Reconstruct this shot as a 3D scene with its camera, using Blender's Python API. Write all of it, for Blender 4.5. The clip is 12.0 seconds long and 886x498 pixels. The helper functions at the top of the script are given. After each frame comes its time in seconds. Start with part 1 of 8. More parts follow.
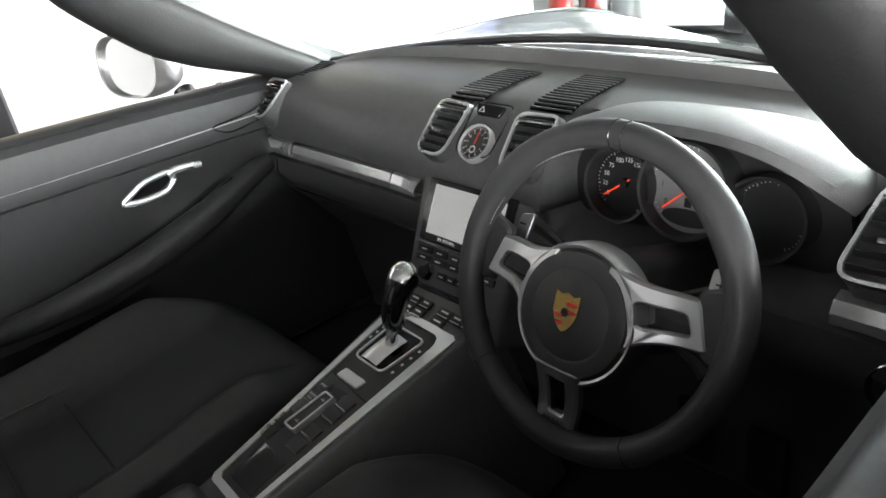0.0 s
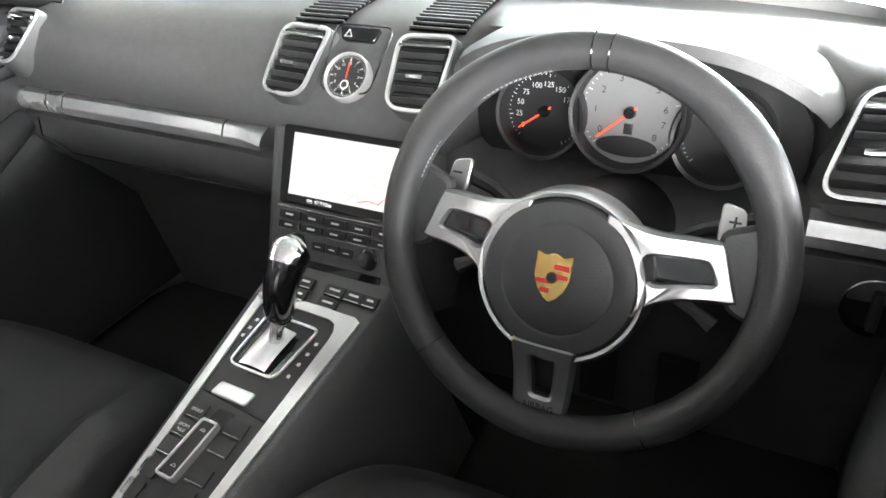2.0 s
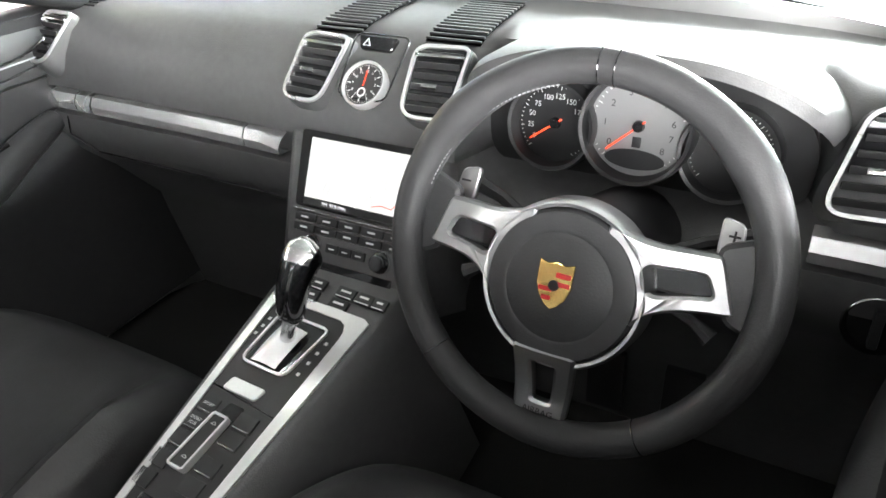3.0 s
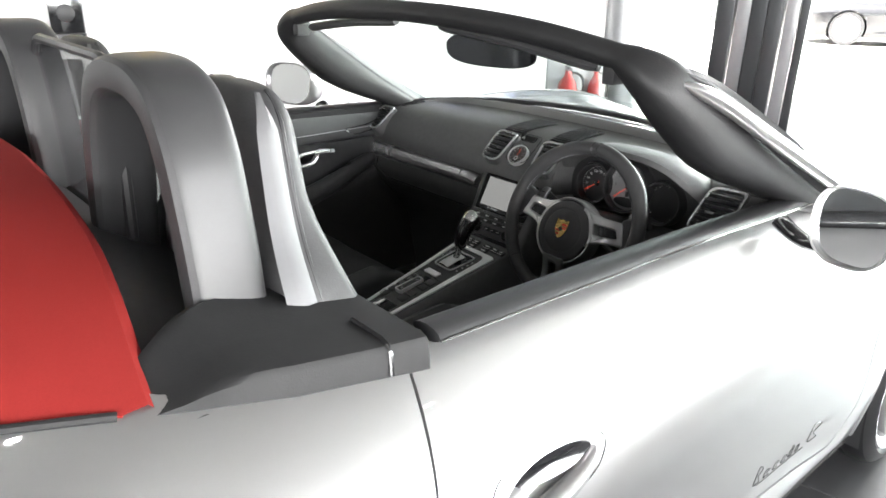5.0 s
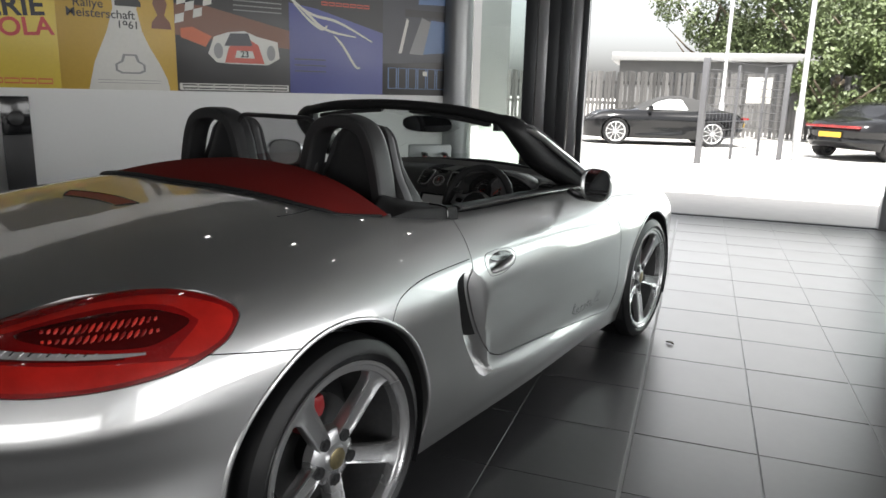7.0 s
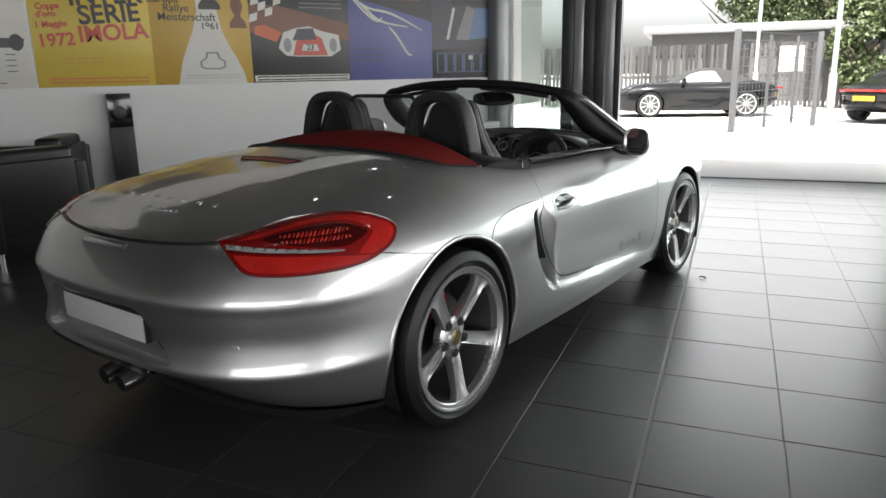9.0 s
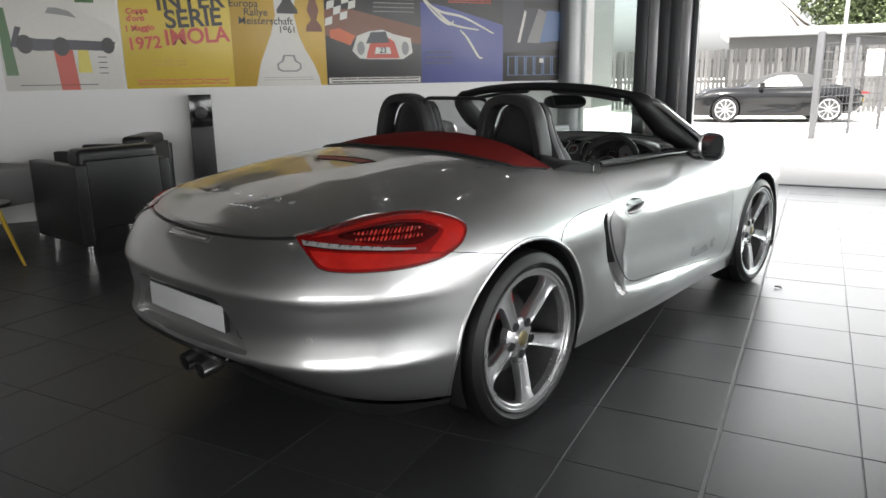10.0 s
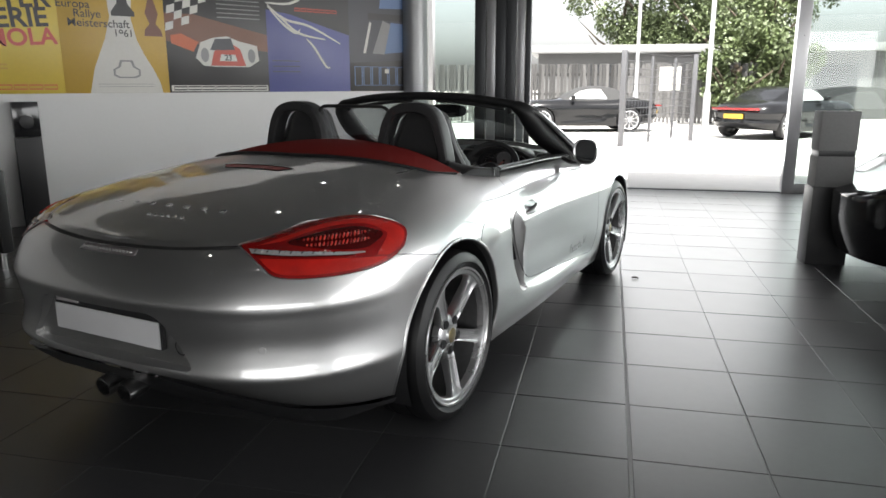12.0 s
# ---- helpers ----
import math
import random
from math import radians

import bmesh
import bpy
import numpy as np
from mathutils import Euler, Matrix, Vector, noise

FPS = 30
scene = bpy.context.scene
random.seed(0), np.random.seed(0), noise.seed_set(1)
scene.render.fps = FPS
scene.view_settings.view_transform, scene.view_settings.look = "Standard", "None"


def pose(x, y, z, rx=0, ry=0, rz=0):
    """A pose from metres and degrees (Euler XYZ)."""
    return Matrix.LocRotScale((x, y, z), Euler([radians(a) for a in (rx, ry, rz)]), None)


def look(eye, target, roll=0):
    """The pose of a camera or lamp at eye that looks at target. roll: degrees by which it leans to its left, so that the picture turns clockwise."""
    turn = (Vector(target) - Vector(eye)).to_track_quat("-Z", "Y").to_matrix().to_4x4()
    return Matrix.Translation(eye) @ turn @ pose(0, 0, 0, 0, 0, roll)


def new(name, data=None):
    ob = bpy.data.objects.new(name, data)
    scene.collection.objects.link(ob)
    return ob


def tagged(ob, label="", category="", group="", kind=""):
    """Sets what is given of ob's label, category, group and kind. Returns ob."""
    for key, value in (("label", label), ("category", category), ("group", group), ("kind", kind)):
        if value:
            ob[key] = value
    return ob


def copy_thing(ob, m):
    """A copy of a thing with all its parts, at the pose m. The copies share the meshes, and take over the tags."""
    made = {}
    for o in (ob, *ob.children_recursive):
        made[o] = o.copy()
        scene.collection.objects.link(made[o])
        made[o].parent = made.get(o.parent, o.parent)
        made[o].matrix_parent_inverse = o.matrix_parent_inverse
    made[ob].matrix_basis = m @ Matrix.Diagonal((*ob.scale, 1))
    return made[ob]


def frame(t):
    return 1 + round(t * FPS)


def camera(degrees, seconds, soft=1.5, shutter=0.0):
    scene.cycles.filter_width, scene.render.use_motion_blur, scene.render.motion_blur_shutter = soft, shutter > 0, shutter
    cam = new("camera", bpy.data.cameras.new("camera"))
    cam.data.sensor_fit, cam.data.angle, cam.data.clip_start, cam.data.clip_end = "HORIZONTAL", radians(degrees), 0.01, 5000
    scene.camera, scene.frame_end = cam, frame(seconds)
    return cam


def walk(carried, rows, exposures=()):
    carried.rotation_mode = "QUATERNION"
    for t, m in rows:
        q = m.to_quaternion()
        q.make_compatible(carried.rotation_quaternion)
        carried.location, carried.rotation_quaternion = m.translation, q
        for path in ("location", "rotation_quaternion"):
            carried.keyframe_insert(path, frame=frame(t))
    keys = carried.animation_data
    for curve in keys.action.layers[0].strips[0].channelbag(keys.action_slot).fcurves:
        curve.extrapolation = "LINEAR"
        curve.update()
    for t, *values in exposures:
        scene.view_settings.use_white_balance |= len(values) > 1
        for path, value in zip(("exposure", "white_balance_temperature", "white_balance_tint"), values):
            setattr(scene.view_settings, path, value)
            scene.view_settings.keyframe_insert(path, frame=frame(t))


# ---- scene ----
cam = camera(63.6, 12.0, soft=1.6, shutter=0.0)
PATH = [
    (0, (0.771, 0.975, 1.21), (-0.619, 2.111, 0.328), -7.9),
    (0.5, (0.558, 0.975, 1.164), (-0.555, 2.295, 0.156), -7.6),
    (1, (0.502, 0.995, 1.145), (-0.389, 2.406, 0.042), -7.7),
    (1.5, (0.504, 0.996, 1.16), (-0.309, 2.461, 0.068), -4.5),
    (2, (0.506, 0.998, 1.161), (-0.309, 2.46, 0.066), -4.5),
    (2.5, (0.504, 0.998, 1.162), (-0.316, 2.463, 0.076), -4.1),
    (2.7, (0.505, 0.999, 1.162), (-0.318, 2.462, 0.075), -3.9),
    (4.5, (1.046, 0.574, 1.313), (-0.325, 1.783, 0.5), -1.9),
    (5, (1.307, 0.268, 1.338), (-0.084, 1.505, 0.606), 1.4),
    (5.5, (1.489, -0.103, 1.33), (0.135, 1.215, 0.676), -0.6),
    (6, (1.732, -0.52, 1.322), (0.494, 0.958, 0.787), -0.9),
    (6.5, (1.933, -0.915, 1.332), (0.785, 0.658, 0.877), 1.9),
    (7, (2.069, -1.309, 1.324), (0.977, 0.308, 0.885), 1.5),
    (7.2, (2.14, -1.44, 1.311), (1.005, 0.15, 0.879), 0.6),
    (8.8, (2.336, -2.039, 1.319), (1.209, -0.46, 0.836), -1.0),
    (9, (2.348, -2.059, 1.314), (1.182, -0.507, 0.832), -1.1),
    (9.5, (2.357, -2.092, 1.31), (1.095, -0.616, 0.832), -1.3),
    (10, (2.354, -2.096, 1.312), (1.048, -0.656, 0.841), -0.9),
    (10.5, (2.335, -2.093, 1.31), (1.037, -0.645, 0.843), -0.5),
    (11, (2.336, -2.109, 1.312), (1.035, -0.661, 0.852), -0.5),
    (11.5, (2.281, -2.176, 1.315), (1.03, -0.683, 0.861), -0.8),
    (12, (2.072, -2.402, 1.306), (1.169, -0.674, 0.859), -0.1),
]
EXPOSURES = [(0.0, 5.0), (0.5, 5.6), (1.0, 6.03), (1.5, 6.4), (2.0, 6.45), (2.7, 6.5), (4.5, 5.6), (5.0, 4.75), (5.5, 3.8), (6.0, 2.7), (6.5, 2.0), (7.2, 1.75), (9.0, 1.88), (10.0, 2.2), (10.5, 2.3), (11.5, 2.2), (12.0, 2.0)]
walk(cam, [(t, look(eye, target, roll)) for t, eye, target, roll in PATH], EXPOSURES)

# ---- world and light ----
ROOM = pose(0.6, 7.05, 0, 0, 0, 15)          # on the glass front, x along it, y outwards
WALL = pose(-3.13, 5.1, 0, 0, 0, 67)         # on the poster wall, x along it towards the glass front
CEILING = 3.34

world = bpy.data.worlds.new("sky")
scene.world = world
world.use_nodes = True
wn = world.node_tree.nodes
sky = wn.new("ShaderNodeTexSky")
sky.sky_type, sky.sun_disc = "NISHITA", False
sky.sun_elevation, sky.sun_rotation = radians(63), radians(208)
sky.air_density, sky.dust_density, sky.ozone_density = 1.0, 4.0, 0.4
grey = wn.new("ShaderNodeHueSaturation")
grey.inputs["Saturation"].default_value = 0.2
world.node_tree.links.new(sky.outputs[0], grey.inputs["Color"])
world.node_tree.links.new(grey.outputs[0], wn["Background"].inputs[0])
wn["Background"].inputs[1].default_value = 0.125

sun = new("sun", bpy.data.lights.new("sun", "SUN"))
sun.data.energy, sun.data.angle, sun.data.color = 5.0, radians(0.6), (1.0, 0.97, 0.92)
sun.matrix_world = look((0, 0, 50), (-12, 22, 0))


def area_lamp(name, m, sx, sy, watts, color=(1, 1, 1), shape="RECTANGLE"):
    lamp = new(name, bpy.data.lights.new(name, "AREA"))
    lamp.data.shape, lamp.data.size, lamp.data.size_y = shape, sx, sy
    lamp.data.energy, lamp.data.color = watts, color
    lamp.matrix_world = m
    return lamp


# daylight in the glazed openings of the front and of the right-hand side
area_lamp("front_daylight", ROOM @ pose(1.9, 0.2, 1.75, -90, 0, 0), 7.6, 2.9, 84)
area_lamp("side_daylight", ROOM @ pose(6.85, -6.5, 1.72, 0, 90, 0), 3.0, 11.0, 94)
# added fill lamp before the blank back wall, brightens the car's tail
area_lamp("back_fill", ROOM @ pose(2.0, -14.8, 1.9, 90, 0, 0), 9.5, 1.9, 62)


# ---- tools ----
def curve_of(knots):
    """A smooth function through (position, value) knots that doesn't overshoot."""
    xs = np.array([k[0] for k in knots], float)
    ys = np.array([k[1] for k in knots], float)
    h, d = np.diff(xs), np.diff(ys) / np.diff(xs)
    m = np.zeros(len(xs))
    m[0], m[-1] = d[0], d[-1]
    for i in range(1, len(xs) - 1):
        if d[i - 1] * d[i] > 0:
            a, b = 2 * h[i] + h[i - 1], h[i] + 2 * h[i - 1]
            m[i] = (a + b) / (a / d[i - 1] + b / d[i])

    def value(x):
        x = np.clip(x, xs[0], xs[-1])
        i = np.clip(np.searchsorted(xs, x) - 1, 0, len(h) - 1)
        t = (x - xs[i]) / h[i]
        return ((2 * t ** 3 - 3 * t ** 2 + 1) * ys[i] + (t ** 3 - 2 * t ** 2 + t) * h[i] * m[i]
                + (3 * t ** 2 - 2 * t ** 3) * ys[i + 1] + (t ** 3 - t ** 2) * h[i] * m[i + 1])
    return value


def spline(points, n, closed=False):
    """n points along a smooth line through the given ones."""
    p = np.array(points, float)
    k = len(p)
    out = []
    for q in np.linspace(0, k if closed else k - 1, n, endpoint=not closed):
        i = min(int(q), k - 1 if closed else k - 2)
        t = q - i
        if closed:
            a, b, c, d = p[(i - 1) % k], p[i % k], p[(i + 1) % k], p[(i + 2) % k]
        else:
            a, b, c, d = p[max(i - 1, 0)], p[i], p[i + 1], p[min(i + 2, k - 1)]
        out.append(0.5 * (2 * b + (c - a) * t + (2 * a - 5 * b + 4 * c - d) * t * t + (3 * b - a - 3 * c + d) * t ** 3))
    return np.array(out)


def rounded(corners, radius, steps=6):
    """A 2D outline with its corners rounded; radius is one number or one for each corner."""
    n, out = len(corners), []
    for i, c in enumerate(corners):
        r = radius[i] if isinstance(radius, (list, tuple)) else radius
        c = Vector(c)
        a, b = Vector(corners[i - 1]) - c, Vector(corners[(i + 1) % n]) - c
        r = min(r, a.length * 0.49, b.length * 0.49)
        p, q = c + a.normalized() * r, c + b.normalized() * r
        for j in range(steps + 1):
            t = j / steps
            out.append(tuple((1 - t) ** 2 * p + 2 * t * (1 - t) * c + t * t * q))
    return out


def mesh_part(name, bm, material, parent=None, label="", smooth=35):
    me = bpy.data.meshes.new(name)
    bmesh.ops.recalc_face_normals(bm, faces=bm.faces)
    bm.to_mesh(me)
    bm.free()
    for mt in (material if isinstance(material, (list, tuple)) else [material]):
        me.materials.append(mt)
    if smooth:
        me.shade_smooth()
        me.set_sharp_from_angle(angle=radians(smooth))
    ob = new(name, me)
    if parent:
        ob.parent = parent
        ob.matrix_parent_inverse = Matrix.Identity(4)
    if label:
        ob["label"] = label
    return ob


def part(name, bm, material, parent, label="", smooth=35):
    return mesh_part(name, bm, material, parent, label, smooth)


def thing(name, label, category, m=None, group="", kind=""):
    ob = new(name)
    ob.empty_display_size = 0.1
    if m is not None:
        ob.matrix_world = m
    return tagged(ob, label, category, group, kind)


def sheet(bm, grid, close_u=False, close_v=False, flip=False):
    """Quads over a grid of points."""
    g = [[bm.verts.new(p) for p in row] for row in grid]
    nu, nv = len(g), len(g[0])
    for i in range(nu if close_u else nu - 1):
        for j in range(nv if close_v else nv - 1):
            q = [g[i][j], g[(i + 1) % nu][j], g[(i + 1) % nu][(j + 1) % nv], g[i][(j + 1) % nv]]
            try:
                bm.faces.new(q[::-1] if flip else q)
            except ValueError:
                pass
    return g


def box(bm, lo, hi, bevel=0.0, m=None, segments=2):
    lo, hi = Vector(lo), Vector(hi)
    r = bmesh.ops.create_cube(bm, size=1.0)
    vs = r["verts"]
    bmesh.ops.transform(bm, verts=vs, matrix=Matrix.Translation((lo + hi) / 2) @ Matrix.Diagonal((*(hi - lo), 1)))
    if bevel:
        es = list({e for v in vs for e in v.link_edges})
        r = bmesh.ops.bevel(bm, geom=es, offset=bevel, segments=segments, profile=0.6, affect="EDGES", clamp_overlap=True)
        vs = list({v for f in r["faces"] for v in f.verts} | {v for v in vs if v.is_valid})
    if m is not None:
        bmesh.ops.transform(bm, verts=vs, matrix=m)
    return vs


def lathe(bm, profile, n=32, m=None, closed=False):
    """Turns a profile of (radius, height) round z."""
    rows = []
    for i in range(n):
        a = 2 * math.pi * i / n
        row = [Vector((r * math.cos(a), r * math.sin(a), h)) for r, h in profile]
        rows.append([m @ p if m is not None else p for p in row])
    sheet(bm, rows, close_u=True, close_v=closed)


def prism(bm, outline, depth, m=None, inset=0.0, rise=0.0):
    """An outline in x, y raised along z, with a chamfered top if inset is given."""
    o = [Vector((p[0], p[1], 0)) for p in outline]
    c = sum(o, Vector()) / len(o)
    levels = [[Vector((p.x, p.y, 0)) for p in o], [Vector((p.x, p.y, depth - rise)) for p in o]]
    if inset:
        top = []
        k = len(o)
        for i, p in enumerate(o):
            t = (o[(i + 1) % k] - o[i - 1]).normalized()
            nrm = Vector((t.y, -t.x, 0))
            if nrm.dot(p - c) < 0:
                nrm = -nrm
            top.append(Vector((p.x, p.y, depth)) - nrm * inset)
        levels.append(top)
    if m is not None:
        levels = [[m @ p for p in lv] for lv in levels]
    g = sheet(bm, levels, close_v=True)
    bm.faces.new(g[0])
    bm.faces.new(g[-1])


def ring_prism(bm, outer, inner, depth, m=None):
    """A frame between two outlines of the same count, raised along z."""
    rows = []
    for o, z in ((outer, 0), (outer, depth), (inner, depth), (inner, 0)):
        rows.append([m @ Vector((p[0], p[1], z)) if m is not None else Vector((p[0], p[1], z)) for p in o])
    sheet(bm, rows, close_u=True, close_v=True)


def tube(bm, points, radius, n=10, closed=False, flat=1.0, up=(0, 0, 1)):
    """A tube along points; radius is a number or one a point; flat squeezes it along its second axis."""
    p = [Vector(q) for q in points]
    k = len(p)
    rows = []
    ref = Vector(up)
    for i in range(k):
        a = p[i - 1] if (i or closed) else p[i]
        b = p[(i + 1) % k] if (i < k - 1 or closed) else p[i]
        t = (b - a).normalized()
        s = t.cross(ref)
        s = s.normalized() if s.length > 1e-4 else t.orthogonal().normalized()
        v = s.cross(t)
        r = float(radius[i] if hasattr(radius, "__len__") else radius)
        rows.append([p[i] + r * (math.cos(w) * s + math.sin(w) * flat * v) for w in np.linspace(0, 2 * math.pi, n, endpoint=False)])
    g = sheet(bm, rows, close_u=closed, close_v=True)
    if not closed:
        bm.faces.new(g[0])
        bm.faces.new(g[-1])


def carved(bm, cutters, operation="DIFFERENCE"):
    """The shape of bm after the cutters (bmeshes) have been taken out of it, or met with it."""
    me = bpy.data.meshes.new("carved")
    bmesh.ops.recalc_face_normals(bm, faces=bm.faces)
    bm.to_mesh(me)
    ob = new("carved", me)
    made = [ob]
    for c in cutters:
        mc = bpy.data.meshes.new("cutter")
        bmesh.ops.recalc_face_normals(c, faces=c.faces)
        c.to_mesh(mc)
        oc = new("cutter", mc)
        made.append(oc)
        mod = ob.modifiers.new("cut", "BOOLEAN")
        mod.operation, mod.solver, mod.object = operation, "EXACT", oc
    out = bmesh.new()
    ev = ob.evaluated_get(bpy.context.evaluated_depsgraph_get())
    out.from_mesh(ev.to_mesh())
    ev.to_mesh_clear()
    for o in made:
        data = o.data
        bpy.data.objects.remove(o)
        bpy.data.meshes.remove(data)
    return out


def writing(text, size, m, mt, parent, name="lettering", bold=0.0):
    cu = bpy.data.curves.new(name, "FONT")
    cu.body, cu.size, cu.align_x, cu.align_y, cu.offset = text, size, "CENTER", "CENTER", bold
    tmp = new("tmp", cu)
    ev = tmp.evaluated_get(bpy.context.evaluated_depsgraph_get())
    bm = bmesh.new()
    bm.from_mesh(ev.to_mesh())
    ev.to_mesh_clear()
    bpy.data.objects.remove(tmp)
    bpy.data.curves.remove(cu)
    bmesh.ops.transform(bm, verts=bm.verts, matrix=m)
    return part(name, bm, mt, parent, "", 0) if parent else mesh_part(name, bm, mt, None, "", 0)


def grown(outline, by):
    """The outline moved outwards."""
    c = sum((Vector(p) for p in outline), Vector((0, 0))) / len(outline)
    area = sum(a[0] * b[1] - b[0] * a[1] for a, b in zip(outline, outline[1:] + outline[:1]))
    out, k = [], len(outline)
    for i in range(k):
        t = (Vector(outline[(i + 1) % k]) - Vector(outline[i - 1])).normalized()
        n = Vector((t.y, -t.x)) * (1 if area > 0 else -1)
        out.append(tuple(Vector(outline[i]) + n * by))
    return out


# ---- materials ----
def material(name, color, rough=0.5, metal=0.0, vary=0.08, scale=40.0, bump=0.0, bump_scale=200.0, coat=0.0, coat_rough=0.03,
             stain=0.0, stain_scale=2.5, spec=0.5, rough_vary=0.06, emit=0.0, sheen=0.0):
    """A surface with grain and, more broadly, stains in its colour and gloss."""
    mt = bpy.data.materials.new(name)
    mt.use_nodes = True
    nt = mt.node_tree
    b = nt.nodes["Principled BSDF"]
    link = nt.links.new
    tc = nt.nodes.new("ShaderNodeTexCoord")
    fine = nt.nodes.new("ShaderNodeTexNoise")
    fine.inputs["Scale"].default_value, fine.inputs["Detail"].default_value = scale, 4
    wide = nt.nodes.new("ShaderNodeTexNoise")
    wide.inputs["Scale"].default_value, wide.inputs["Detail"].default_value = stain_scale, 5
    for nz in (fine, wide):
        link(tc.outputs["Object"], nz.inputs["Vector"])
    add = nt.nodes.new("ShaderNodeMath")
    add.operation = "MULTIPLY_ADD"
    link(fine.outputs["Fac"], add.inputs[0])
    add.inputs[1].default_value = 2 * vary
    add.inputs[2].default_value = 1 - vary
    mul = nt.nodes.new("ShaderNodeMath")
    mul.operation = "MULTIPLY_ADD"
    link(wide.outputs["Fac"], mul.inputs[0])
    mul.inputs[1].default_value = 2 * stain
    mul.inputs[2].default_value = 1 - stain
    both = nt.nodes.new("ShaderNodeMath")
    both.operation = "MULTIPLY"
    link(add.outputs[0], both.inputs[0])
    link(mul.outputs[0], both.inputs[1])
    tint = nt.nodes.new("ShaderNodeVectorMath")
    tint.operation = "SCALE"
    tint.inputs[0].default_value = color[:3]
    link(both.outputs[0], tint.inputs["Scale"])
    link(tint.outputs[0], b.inputs["Base Color"])
    gloss = nt.nodes.new("ShaderNodeMapRange")
    link(wide.outputs["Fac"], gloss.inputs["Value"])
    gloss.inputs["To Min"].default_value = max(rough - rough_vary, 0.02)
    gloss.inputs["To Max"].default_value = min(rough + rough_vary, 1)
    link(gloss.outputs[0], b.inputs["Roughness"])
    b.inputs["Metallic"].default_value = metal
    b.inputs["Specular IOR Level"].default_value = spec
    b.inputs["Coat Weight"].default_value, b.inputs["Coat Roughness"].default_value = coat, coat_rough
    b.inputs["Sheen Weight"].default_value = sheen
    if bump:
        grain = nt.nodes.new("ShaderNodeTexNoise")
        grain.inputs["Scale"].default_value, grain.inputs["Detail"].default_value = bump_scale, 3
        link(tc.outputs["Object"], grain.inputs["Vector"])
        bp = nt.nodes.new("ShaderNodeBump")
        bp.inputs["Strength"].default_value, bp.inputs["Distance"].default_value = bump, 0.001
        link(grain.outputs["Fac"], bp.inputs["Height"])
        link(bp.outputs[0], b.inputs["Normal"])
    if emit:
        b.inputs["Emission Color"].default_value = (*color[:3], 1)
        b.inputs["Emission Strength"].default_value = emit
    return mt


def glass(name, color=(0.9, 0.95, 0.93), rough=0.0, ior=1.45, clear=0.9):
    """Thin clear glass: mostly see-through, with a mirror gloss that grows at a slant."""
    mt = bpy.data.materials.new(name)
    mt.use_nodes = True
    nt = mt.node_tree
    nt.nodes.remove(nt.nodes["Principled BSDF"])
    out = nt.nodes["Material Output"]
    see = nt.nodes.new("ShaderNodeBsdfTransparent")
    see.inputs[0].default_value = (*[c * clear for c in color], 1)
    gl = nt.nodes.new("ShaderNodeBsdfGlossy")
    gl.inputs["Roughness"].default_value = rough
    slant = nt.nodes.new("ShaderNodeLayerWeight")
    slant.inputs["Blend"].default_value = 0.5
    steep = nt.nodes.new("ShaderNodeMath")
    steep.operation, steep.inputs[1].default_value = "POWER", 5
    nt.links.new(slant.outputs["Facing"], steep.inputs[0])
    fr = nt.nodes.new("ShaderNodeMath")
    r0 = ((ior - 1) / (ior + 1)) ** 2 * 2
    fr.operation, fr.inputs[1].default_value, fr.inputs[2].default_value = "MULTIPLY_ADD", 1 - r0, r0
    nt.links.new(steep.outputs[0], fr.inputs[0])
    mix = nt.nodes.new("ShaderNodeMixShader")
    nt.links.new(fr.outputs[0], mix.inputs[0])
    nt.links.new(see.outputs[0], mix.inputs[1])
    nt.links.new(gl.outputs[0], mix.inputs[2])
    nt.links.new(mix.outputs[0], out.inputs[0])
    return mt


PAINT = material("silver_paint", (0.50, 0.50, 0.497), 0.36, 0.92, 0.07, 1500, 0.05, 2500, coat=1.0, coat_rough=0.012, rough_vary=0.015, stain=0.015)
LEATHER = material("black_leather", (0.030, 0.030, 0.031), 0.44, 0, 0.2, 60, 0.25, 420, stain=0.15, spec=0.3)
SEAT_LEATHER = material("seat_leather", (0.030, 0.030, 0.031), 0.46, 0, 0.2, 60, 0.3, 380, stain=0.15, spec=0.35)
DASH = material("dash_skin", (0.085, 0.085, 0.086), 0.43, 0, 0.2, 80, 0.35, 520, stain=0.12)
PLASTIC = material("black_plastic", (0.018, 0.018, 0.019), 0.4, 0, 0.15, 90, 0.1, 500)
GLOSS_BLACK = material("gloss_black", (0.01, 0.01, 0.011), 0.12, 0, 0.1, 60, coat=0.6)
RUBBER = material("tyre_rubber", (0.008, 0.008, 0.0085), 0.42, 0, 0.2, 50, 0.2, 300, stain=0.2, spec=0.35)
CHROME = material("satin_chrome", (0.72, 0.72, 0.72), 0.18, 1.0, 0.03, 200, rough_vary=0.04)
WHEEL_ALLOY = material("wheel_silver", (0.62, 0.62, 0.625), 0.28, 0.85, 0.04, 200, coat=0.6, coat_rough=0.08)
CARPET = material("black_carpet", (0.028, 0.028, 0.028), 0.95, 0, 0.4, 400, 0.8, 700, spec=0.1)
RED_ROOF = material("red_canvas", (0.19, 0.016, 0.014), 0.85, 0, 0.12, 500, 0.6, 900, stain=0.15, spec=0.1)
RED_PAINT = material("red_caliper_paint", (0.28, 0.006, 0.008), 0.3, 0, 0.05, 60, coat=0.5)
IRON = material("brake_iron", (0.13, 0.13, 0.13), 0.4, 1.0, 0.1, 100)
